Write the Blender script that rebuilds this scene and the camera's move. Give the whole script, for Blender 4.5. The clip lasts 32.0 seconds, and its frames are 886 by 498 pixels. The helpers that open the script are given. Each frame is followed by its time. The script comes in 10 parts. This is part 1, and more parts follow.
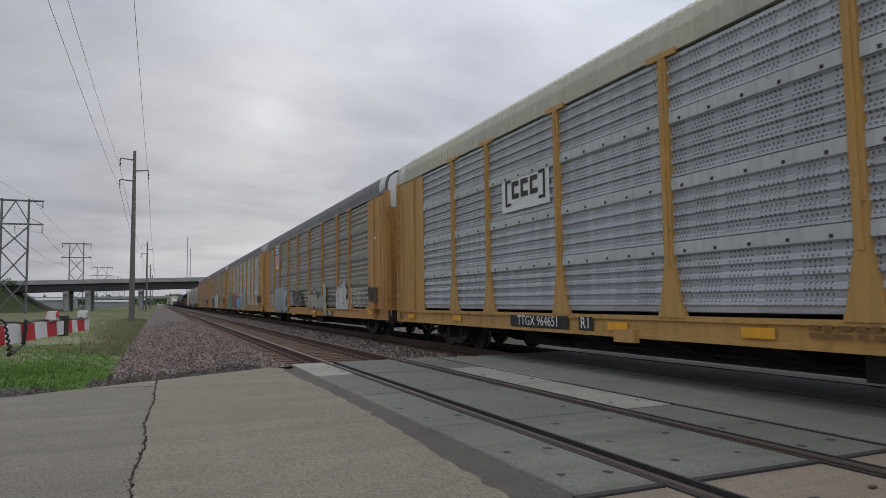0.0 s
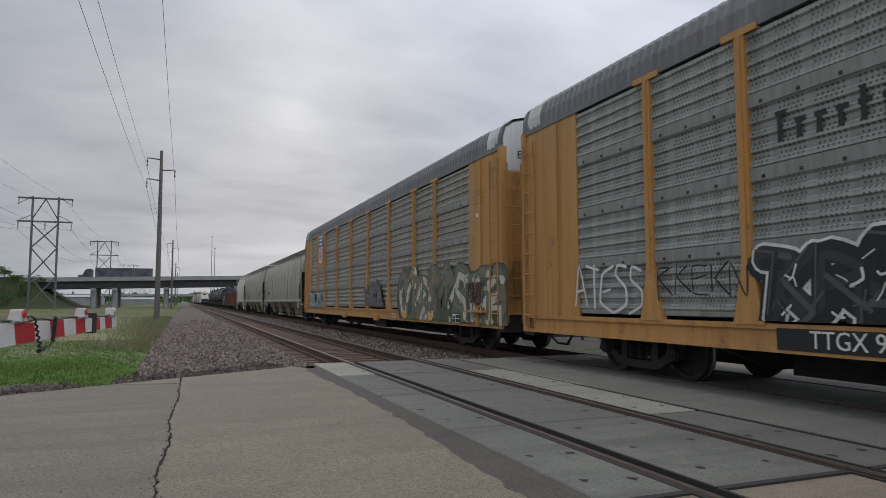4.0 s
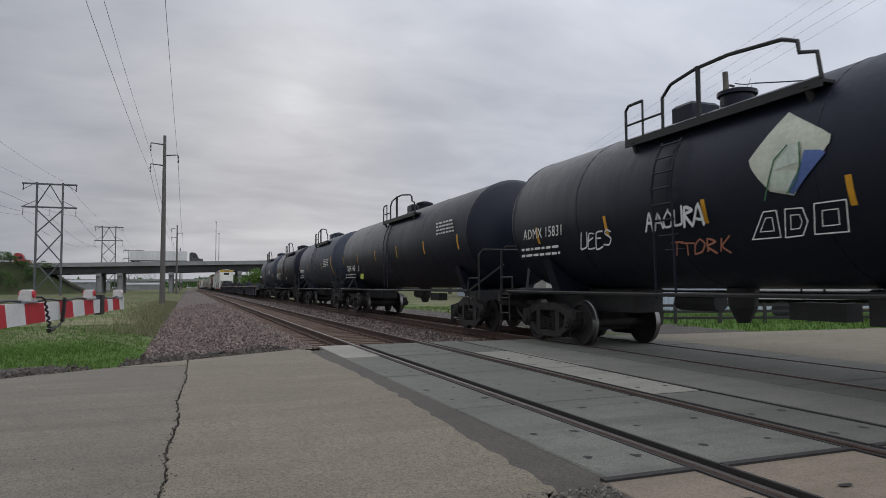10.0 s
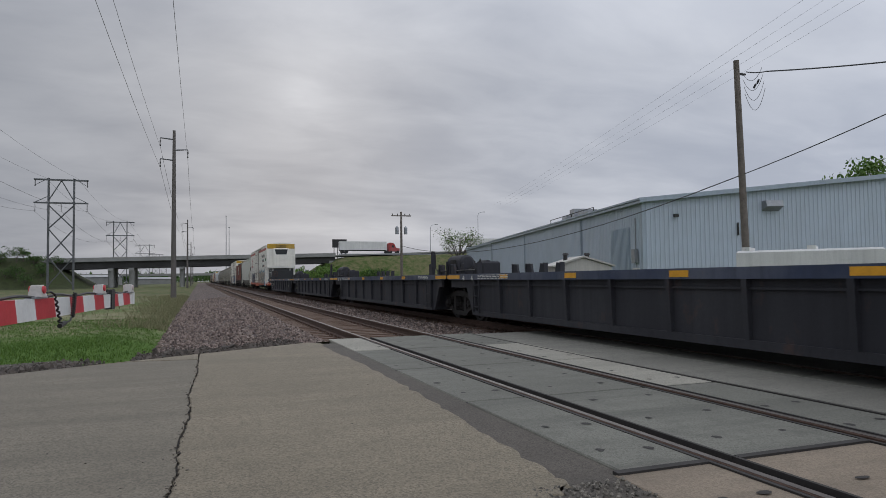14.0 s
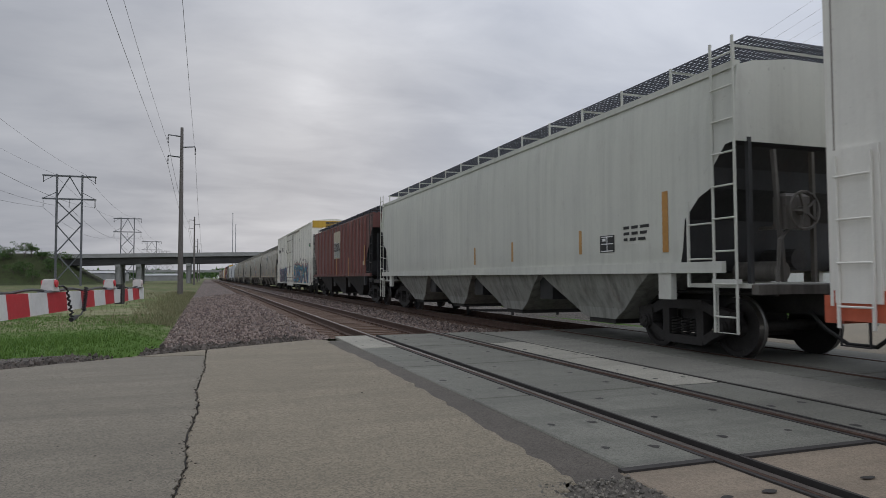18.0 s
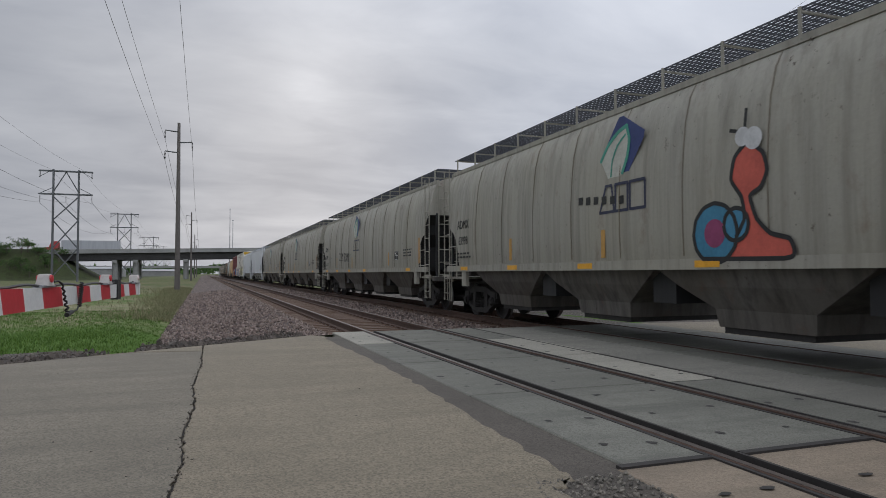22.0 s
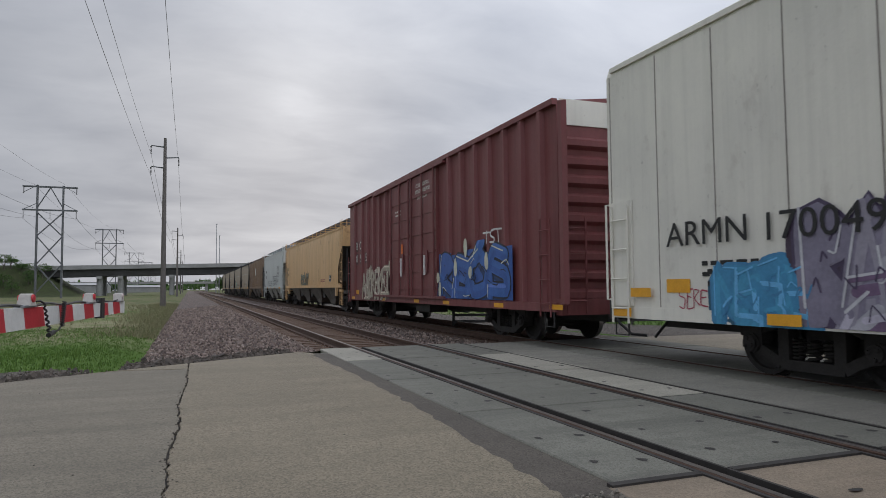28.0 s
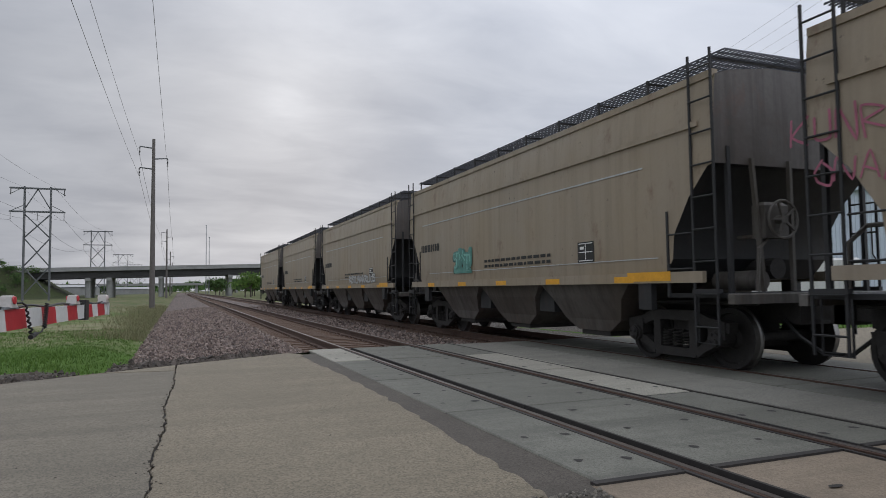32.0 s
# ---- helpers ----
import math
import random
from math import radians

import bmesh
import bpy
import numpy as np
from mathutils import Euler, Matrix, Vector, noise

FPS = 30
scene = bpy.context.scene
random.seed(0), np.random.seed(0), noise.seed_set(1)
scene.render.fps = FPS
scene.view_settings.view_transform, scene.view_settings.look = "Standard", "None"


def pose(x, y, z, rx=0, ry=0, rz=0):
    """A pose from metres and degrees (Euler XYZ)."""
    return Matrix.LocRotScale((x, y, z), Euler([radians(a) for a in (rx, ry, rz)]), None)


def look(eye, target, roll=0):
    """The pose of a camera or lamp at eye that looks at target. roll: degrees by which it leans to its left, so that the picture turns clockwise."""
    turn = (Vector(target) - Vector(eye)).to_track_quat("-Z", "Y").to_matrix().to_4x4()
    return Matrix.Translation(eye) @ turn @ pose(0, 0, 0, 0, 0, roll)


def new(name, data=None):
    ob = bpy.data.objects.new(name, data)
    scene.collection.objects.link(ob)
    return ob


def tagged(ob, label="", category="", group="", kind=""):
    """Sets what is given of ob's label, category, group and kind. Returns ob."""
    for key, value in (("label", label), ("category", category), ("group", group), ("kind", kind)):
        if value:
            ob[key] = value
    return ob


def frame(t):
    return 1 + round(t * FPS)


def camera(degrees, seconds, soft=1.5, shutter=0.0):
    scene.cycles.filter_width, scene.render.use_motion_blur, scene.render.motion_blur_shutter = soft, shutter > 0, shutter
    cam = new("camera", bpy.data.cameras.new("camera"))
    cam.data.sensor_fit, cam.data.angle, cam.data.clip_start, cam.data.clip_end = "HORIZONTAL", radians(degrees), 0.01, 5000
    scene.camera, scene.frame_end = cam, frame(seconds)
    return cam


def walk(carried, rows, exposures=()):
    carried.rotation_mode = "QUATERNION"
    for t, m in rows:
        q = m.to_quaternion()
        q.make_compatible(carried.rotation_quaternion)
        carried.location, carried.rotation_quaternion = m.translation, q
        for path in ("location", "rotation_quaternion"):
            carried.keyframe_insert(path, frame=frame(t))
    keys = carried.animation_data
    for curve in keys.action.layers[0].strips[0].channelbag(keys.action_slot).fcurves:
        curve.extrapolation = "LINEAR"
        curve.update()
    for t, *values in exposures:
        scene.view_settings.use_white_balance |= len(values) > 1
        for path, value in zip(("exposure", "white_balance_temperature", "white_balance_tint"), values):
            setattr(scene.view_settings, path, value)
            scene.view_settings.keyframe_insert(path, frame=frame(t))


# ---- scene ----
SOFT, SHUTTER = 0.85, 0.03
EXPOSURES = [(0.0, -0.13), (4.5, -0.12), (8.0, -0.17), (9.0, -0.28), (10.0, -0.2), (11.0, -0.15), (12.0, -0.17), (13.0, -0.27), (14.5, -0.33), (16.0, -0.33), (17.0, -0.24), (18.0, -0.2), (19.0, -0.12), (25.0, -0.15), (28.0, -0.11), (29.0, -0.06), (32.0, -0.08)]
# Camera: hand-held, standing still beside a level crossing, looking along a double track.
cam = camera(67.14, 32.0, SOFT, SHUTTER)
walk(cam, [
    (0, pose(0.023, -0.030, 1.249, 94.344, 0.840, -22.989)),
    (0.5, pose(0.025, -0.021, 1.249, 94.542, 0.826, -23.438)),
    (1, pose(0.029, -0.038, 1.249, 94.446, 0.847, -23.703)),
    (1.5, pose(0.022, -0.017, 1.244, 95.183, 1.576, -23.097)),
    (2, pose(0.010, -0.019, 1.240, 94.804, 1.203, -23.446)),
    (2.5, pose(0.015, -0.004, 1.242, 94.645, 1.051, -22.950)),
    (3, pose(0.005, -0.001, 1.240, 94.475, 0.603, -22.293)),
    (3.5, pose(0.012, -0.005, 1.251, 94.297, 0.631, -21.448)),
    (4, pose(0.014, -0.009, 1.255, 94.457, 0.160, -21.182)),
    (4.5, pose(0.015, -0.018, 1.252, 94.830, 0.397, -20.995)),
    (6.5, pose(0.011, 0.019, 1.214, 94.317, -1.387, -25.500)),
    (7, pose(0.005, -0.003, 1.217, 93.926, -0.557, -24.438)),
    (7.5, pose(0.007, -0.005, 1.218, 93.455, -0.052, -23.712)),
    (8, pose(0.009, 0.003, 1.221, 93.319, -0.175, -22.669)),
    (8.5, pose(0.002, -0.023, 1.224, 93.103, -0.276, -22.107)),
    (9, pose(0.012, -0.015, 1.217, 93.295, -0.002, -21.779)),
    (9.5, pose(0.001, -0.003, 1.218, 93.330, 0.459, -21.285)),
    (10, pose(-0.001, -0.027, 1.223, 93.114, 0.343, -20.847)),
    (10.5, pose(-0.005, -0.015, 1.221, 92.892, 0.104, -20.811)),
    (11, pose(0.007, -0.021, 1.214, 92.922, 0.266, -20.628)),
    (11.5, pose(0.001, -0.036, 1.219, 92.806, 0.346, -20.521)),
    (12, pose(0.001, -0.019, 1.223, 92.650, 0.509, -20.619)),
    (12.5, pose(0.013, -0.029, 1.222, 92.504, 0.869, -20.767)),
    (13, pose(0.012, -0.008, 1.222, 92.515, 0.539, -20.653)),
    (13.5, pose(0.013, 0.011, 1.224, 92.518, 0.620, -20.267)),
    (15.5, pose(-0.005, 0.001, 1.220, 92.325, 0.697, -19.755)),
    (16, pose(0.002, 0.016, 1.214, 92.313, 0.415, -19.676)),
    (16.5, pose(0.002, 0.025, 1.214, 92.425, 0.094, -19.469)),
    (17, pose(-0.000, 0.000, 1.220, 92.457, 0.059, -19.577)),
    (17.5, pose(0.000, 0.004, 1.221, 92.508, 0.065, -19.634)),
    (18, pose(-0.012, -0.011, 1.214, 92.374, 0.269, -19.550)),
    (18.5, pose(-0.017, -0.012, 1.217, 92.392, 0.192, -19.598)),
    (19, pose(-0.016, -0.003, 1.224, 92.427, 0.239, -19.706)),
    (19.5, pose(-0.014, 0.001, 1.214, 92.560, -0.102, -19.565)),
    (20, pose(-0.020, -0.002, 1.219, 92.305, -0.152, -19.276)),
    (20.5, pose(-0.012, 0.001, 1.212, 92.108, 0.058, -18.995)),
    (21, pose(-0.009, -0.005, 1.219, 91.994, 0.028, -19.263)),
    (21.5, pose(-0.010, -0.000, 1.216, 91.915, -0.142, -19.776)),
    (22, pose(-0.008, 0.009, 1.211, 92.053, 0.155, -19.773)),
    (22.5, pose(-0.012, 0.003, 1.216, 92.072, 0.315, -19.714)),
    (23, pose(-0.000, 0.010, 1.211, 92.011, 0.418, -19.891)),
    (23.5, pose(-0.006, 0.001, 1.214, 91.977, 0.038, -19.894)),
    (24, pose(-0.011, -0.008, 1.215, 92.016, 0.306, -19.803)),
    (24.5, pose(-0.007, -0.007, 1.218, 92.015, 0.589, -19.716)),
    (25, pose(-0.008, 0.006, 1.220, 92.041, 0.504, -19.290)),
    (25.5, pose(-0.004, 0.027, 1.210, 92.061, 0.097, -19.029)),
    (27.5, pose(0.008, 0.042, 1.222, 93.282, 0.421, -20.405)),
    (28, pose(-0.004, 0.029, 1.230, 93.269, 0.486, -20.800)),
    (28.5, pose(0.001, 0.021, 1.230, 92.866, 0.939, -21.177)),
    (29, pose(0.018, 0.035, 1.226, 92.988, 0.682, -20.919)),
    (29.5, pose(0.013, 0.037, 1.234, 92.940, 0.713, -20.548)),
    (30, pose(0.015, 0.034, 1.231, 93.120, 0.525, -20.528)),
    (30.5, pose(0.017, 0.030, 1.227, 93.154, 0.514, -20.470)),
    (31, pose(0.011, 0.027, 1.227, 93.215, 0.463, -21.065)),
    (31.5, pose(0.014, 0.020, 1.229, 93.154, 0.383, -21.565)),
    (32, pose(0.035, 0.003, 1.226, 93.310, 0.729, -21.562)),
], EXPOSURES)

# World: overcast sky with a bright patch where the low sun stands behind the clouds.
SUN_AZ, SUN_EL = 8.2, 15.0


def build_world():
    world = bpy.data.worlds.new("overcast_sky")
    scene.world = world
    world.use_nodes = True
    nt = world.node_tree
    nt.nodes.clear()
    N, L = nt.nodes.new, nt.links.new
    out, bg = N("ShaderNodeOutputWorld"), N("ShaderNodeBackground")
    sky = N("ShaderNodeTexSky")
    sky.sky_type, sky.sun_disc = "NISHITA", False
    sky.sun_elevation, sky.sun_rotation = radians(SUN_EL), radians(SUN_AZ)
    sky.air_density, sky.dust_density = 1.0, 3.0
    tc, sep = N("ShaderNodeTexCoord"), N("ShaderNodeSeparateXYZ")
    L(tc.outputs["Generated"], sep.inputs[0])

    def m(op, a, b=None, c=None):
        n = N("ShaderNodeMath")
        n.operation = op
        for i, v in enumerate((a, b, c)):
            if v is None:
                continue
            if isinstance(v, (int, float)):
                n.inputs[i].default_value = v
            else:
                L(v, n.inputs[i])
        return n.outputs[0]

    up = m("ADD", m("MAXIMUM", sep.outputs[2], 0.0), 0.2)
    px, py = m("DIVIDE", sep.outputs[0], up), m("DIVIDE", sep.outputs[1], up)
    comb = N("ShaderNodeCombineXYZ")
    L(m("MULTIPLY", px, 0.8), comb.inputs[0])
    L(m("MULTIPLY", py, 1.25), comb.inputs[1])
    n1, n2 = N("ShaderNodeTexNoise"), N("ShaderNodeTexNoise")
    for n, s, d, r in ((n1, 0.62, 4.0, 0.5), (n2, 2.6, 5.0, 0.55)):
        n.inputs["Scale"].default_value, n.inputs["Detail"].default_value, n.inputs["Roughness"].default_value = s, d, r
        n.inputs["Distortion"].default_value = 0.35
        L(comb.outputs[0], n.inputs["Vector"])
    cloud = m("ADD", m("MULTIPLY", n1.outputs[0], 0.72), m("MULTIPLY", n2.outputs[0], 0.28))
    ramp = N("ShaderNodeValToRGB")
    ramp.color_ramp.elements[0].position, ramp.color_ramp.elements[0].color = 0.36, (0.365, 0.398, 0.475, 1)
    ramp.color_ramp.elements[1].position, ramp.color_ramp.elements[1].color = 0.66, (0.603, 0.63, 0.695, 1)
    L(cloud, ramp.inputs[0])
    # brightness towards the veiled sun and along the horizon
    az, el = radians(SUN_AZ), radians(SUN_EL)
    vm = N("ShaderNodeVectorMath")
    vm.operation = "DOT_PRODUCT"
    vm.inputs[1].default_value = (math.sin(az) * math.cos(el), math.cos(az) * math.cos(el), math.sin(el))
    L(tc.outputs["Generated"], vm.inputs[0])
    dot = m("MAXIMUM", vm.outputs["Value"], 0.0)
    glow = m("ADD", m("MULTIPLY", m("POWER", dot, 900.0), 0.16), m("MULTIPLY", m("POWER", dot, 7.0), 0.11))
    thin = m("MULTIPLY", m("SUBTRACT", cloud, 0.38), 5.0)
    glow = m("MULTIPLY", glow, m("MINIMUM", m("MAXIMUM", thin, 0.25), 1.2))
    hor = m("MULTIPLY", m("POWER", m("SUBTRACT", 1.0, m("MINIMUM", m("ABSOLUTE", sep.outputs[2]), 1.0)), 9.0), 0.01)
    add = N("ShaderNodeMixRGB")
    add.blend_type = "ADD"
    add.inputs[0].default_value = 1.0
    L(ramp.outputs[0], add.inputs[1])
    L(m("ADD", glow, hor), add.inputs[2])
    mix = N("ShaderNodeMixRGB")
    mix.inputs[0].default_value = 0.0015
    # an overcast sky is brighter overhead than along the horizon
    lift = N("ShaderNodeMixRGB")
    lift.blend_type = "MULTIPLY"
    lift.inputs[0].default_value = 1.0
    L(add.outputs[0], lift.inputs[1])
    L(m("ADD", 1.0, m("MULTIPLY", m("MAXIMUM", m("SUBTRACT", sep.outputs[2], 0.3), 0.0), 1.3)), lift.inputs[2])
    side = N("ShaderNodeMixRGB")
    side.blend_type = "MULTIPLY"
    side.inputs[0].default_value = 1.0
    L(lift.outputs[0], side.inputs[1])
    L(m("ADD", m("ADD", 1.36, m("MULTIPLY", sep.outputs[0], 0.48)), m("MULTIPLY", sep.outputs[1], -0.50)), side.inputs[2])
    L(side.outputs[0], mix.inputs[1])
    L(sky.outputs[0], mix.inputs[2])
    L(mix.outputs[0], bg.inputs[0])
    bg.inputs[1].default_value = SKY_STRENGTH
    L(bg.outputs[0], out.inputs[0])
    sun = new("sun", bpy.data.lights.new("sun", "SUN"))
    sun.data.energy, sun.data.angle, sun.data.color = 0.5, radians(60), (1.0, 0.97, 0.93)
    d = Vector((math.sin(az) * math.cos(el), math.cos(az) * math.cos(el), math.sin(el)))
    sun.matrix_world = look(d * 500, (0, 0, 0))


SKY_STRENGTH = 1.0
build_world()

# ---- materials ----
MATS = {}


class Nodes:
    """A short hand for a node material."""

    def __init__(self, name):
        self.mat = bpy.data.materials.new(name)
        self.mat.use_nodes = True
        self.nt = self.mat.node_tree
        self.b = self.nt.nodes["Principled BSDF"]
        self.tc = self.nt.nodes.new("ShaderNodeTexCoord")

    def link(self, a, b):
        self.nt.links.new(a, b)

    def node(self, kind):
        return self.nt.nodes.new(kind)

    def put(self, sock, v):
        if isinstance(v, (int, float)):
            sock.default_value = v
        elif isinstance(v, tuple):
            sock.default_value = (*v, 1) if len(v) == 3 and sock.type == "RGBA" else v
        else:
            self.link(v, sock)

    def math(self, op, a, b=0.0, clamp=False):
        n = self.node("ShaderNodeMath")
        n.operation, n.use_clamp = op, clamp
        self.put(n.inputs[0], a)
        self.put(n.inputs[1], b)
        return n.outputs[0]

    def coords(self, scale=(1, 1, 1), world=False, shift=None):
        n = self.node("ShaderNodeMapping")
        n.inputs["Scale"].default_value = scale
        if world:
            g = self.node("ShaderNodeNewGeometry")
            self.link(g.outputs["Position"], n.inputs[0])
        else:
            self.link(self.tc.outputs["Object"], n.inputs[0])
        if shift is not None:
            self.link(shift, n.inputs["Location"])
        return n.outputs[0]

    def noise(self, scale, vec=None, detail=4.0, rough=0.55, dist=0.0):
        n = self.node("ShaderNodeTexNoise")
        n.inputs["Scale"].default_value, n.inputs["Detail"].default_value = scale, detail
        n.inputs["Roughness"].default_value, n.inputs["Distortion"].default_value = rough, dist
        self.link(vec if vec is not None else self.coords(), n.inputs["Vector"])
        return n.outputs[0]

    def voronoi(self, scale, vec=None, feature="F1", out="Distance"):
        n = self.node("ShaderNodeTexVoronoi")
        n.feature = feature
        n.inputs["Scale"].default_value = scale
        self.link(vec if vec is not None else self.coords(), n.inputs["Vector"])
        return n.outputs[out]

    def ramp(self, v, *stops):
        n = self.node("ShaderNodeValToRGB")
        e = n.color_ramp.elements
        while len(e) < len(stops):
            e.new(0.5)
        for k, (p, c) in zip(e, stops):
            k.position = p
            k.color = (*c, 1) if isinstance(c, tuple) else (c, c, c, 1)
        self.link(v, n.inputs[0])
        return n.outputs[0]

    def mix(self, fac, a, b, mode="MIX"):
        n = self.node("ShaderNodeMixRGB")
        n.blend_type = mode
        self.put(n.inputs[0], fac)
        self.put(n.inputs[1], a)
        self.put(n.inputs[2], b)
        return n.outputs[0]

    def random(self, island=False):
        if island:
            return self.node("ShaderNodeNewGeometry").outputs["Random Per Island"]
        return self.node("ShaderNodeObjectInfo").outputs["Random"]

    def done(self, color, rough=0.6, metal=0.0, bump=None, strength=0.3, dist=0.02, spec=None):
        self.put(self.b.inputs["Base Color"], color)
        self.put(self.b.inputs["Roughness"], rough)
        self.put(self.b.inputs["Metallic"], metal)
        if spec is not None:
            self.b.inputs["Specular IOR Level"].default_value = spec
        if bump is not None:
            n = self.node("ShaderNodeBump")
            n.inputs["Strength"].default_value, n.inputs["Distance"].default_value = strength, dist
            self.link(bump, n.inputs["Height"])
            self.link(n.outputs[0], self.b.inputs["Normal"])
        return self.mat


def paint(name, rgb, rust=0.25, dirt=0.4, rough=0.55, fade=0.25, metal=0.0, speckle=0.2, spec=None):
    """Weathered paint on steel: faded patches, grime that ran down, rust spots."""
    if name in MATS:
        return MATS[name]
    n = Nodes(name)
    patch = n.noise(0.45, n.coords(), 5, 0.6)
    streak = n.noise(1.0, n.coords((5.0, 5.0, 0.22)), 5, 0.65, 0.3)
    fine = n.noise(16, n.coords(), 3, 0.6)
    faded = tuple(c * (1 - fade) + 0.32 * fade for c in rgb)
    col = n.mix(n.ramp(patch, (0.35, 0.0), (0.65, 1.0)), rgb, faded)
    grime = n.ramp(streak, (0.44, 0.0), (0.72, 1.0))
    col = n.mix(n.math("MULTIPLY", grime, dirt), col, tuple(c * 0.34 + 0.012 for c in rgb))
    spot = n.math("MULTIPLY", n.ramp(n.noise(2.4, n.coords((1, 1, 0.6)), 8, 0.7), (0.58, 0.0), (0.7, 1.0)), rust)
    col = n.mix(spot, col, (0.13, 0.055, 0.03))
    col = n.mix(n.math("MULTIPLY", n.ramp(fine, (0.4, 0.0), (0.7, 1.0)), speckle), col, tuple(c * 0.55 for c in rgb))
    chips = n.ramp(n.noise(9.0, n.coords((1, 1, 0.8)), 6, 0.7), (0.63, 0.0), (0.68, 1.0))
    col = n.mix(n.math("MULTIPLY", n.math("MULTIPLY", chips, n.ramp(patch, (0.42, 0.0), (0.6, 1.0))), min(1.0, rust + dirt)), col, (0.05, 0.03, 0.02))
    MATS[name] = n.done(col, n.math("ADD", rough - 0.1, n.math("MULTIPLY", streak, 0.3)), metal, n.math("ADD", fine, n.math("MULTIPLY", patch, 3.0)), 0.12, 0.02, spec)
    return MATS[name]


def plain(name, rgb, rough=0.6, metal=0.0, vary=0.18, scale=6.0, bump=0.1):
    if name in MATS:
        return MATS[name]
    n = Nodes(name)
    a, b = n.noise(scale, None, 5, 0.6), n.noise(scale * 7, None, 3)
    col = n.mix(n.math("MULTIPLY", n.ramp(a, (0.35, 0.0), (0.68, 1.0)), vary * 2.2), rgb, tuple(c * 0.5 for c in rgb))
    col = n.mix(n.math("MULTIPLY", n.ramp(b, (0.45, 0.0), (0.6, 1.0)), vary), col, tuple(min(1, c * 1.3 + 0.01) for c in rgb))
    MATS[name] = n.done(col, n.math("ADD", rough - 0.08, n.math("MULTIPLY", a, 0.16)), metal, b, bump, 0.01)
    return MATS[name]


def mat_panel(name, rgb, worn):
    """Galvanised side sheet of an auto carrier, pierced by rows of small slots."""
    if name in MATS:
        return MATS[name]
    n = Nodes(name)
    sep = n.node("ShaderNodeSeparateXYZ")
    n.link(n.tc.outputs["Object"], sep.inputs[0])
    y, z = sep.outputs[1], sep.outputs[2]
    rnd = n.random()
    # slots: pairs across, rows up, grouped in bands with blank strips between
    fy = n.math("FRACT", n.math("DIVIDE", y, 0.066))
    fz = n.math("FRACT", n.math("DIVIDE", z, 0.062))
    hy = n.math("LESS_THAN", n.math("ABSOLUTE", n.math("SUBTRACT", fy, 0.5)), 0.15)
    hz = n.math("LESS_THAN", n.math("ABSOLUTE", n.math("SUBTRACT", fz, 0.5)), 0.24)
    hb = n.math("MULTIPLY", n.math("GREATER_THAN", z, 0.1), n.math("GREATER_THAN", n.noise(2.2, n.coords((1, 1, 0.5)), 2), 0.36))
    gy = n.math("LESS_THAN", n.math("FRACT", n.math("DIVIDE", n.math("ADD", y, 0.02), 0.528)), 0.82)
    hole = n.math("MULTIPLY", n.math("MULTIPLY", hy, hz), n.math("MULTIPLY", hb, gy))
    patch = n.noise(0.7, n.coords(), 5, 0.6)
    streak = n.noise(1.0, n.coords((4, 4, 0.3)), 5, 0.65)
    col = n.mix(n.ramp(patch, (0.3, 0.0), (0.7, 1.0)), rgb, tuple(c * 0.74 for c in rgb))
    col = n.mix(n.math("MULTIPLY", rnd, 0.35), col, tuple(c * 0.6 for c in rgb))
    col = n.mix(n.math("MULTIPLY", n.ramp(streak, (0.45, 0.0), (0.75, 1.0)), worn), col, (0.085, 0.075, 0.078))
    col = n.mix(n.math("MULTIPLY", hole, 0.9), col, (0.012, 0.012, 0.013))
    wave = n.math("SINE", n.math("MULTIPLY", z, 2 * math.pi / 0.184))
    h = n.math("SUBTRACT", n.math("MULTIPLY", wave, 0.5), n.math("MULTIPLY", hole, 0.6))
    MATS[name] = n.done(col, 0.55, 0.15, h, 0.6, 0.02)
    return MATS[name]


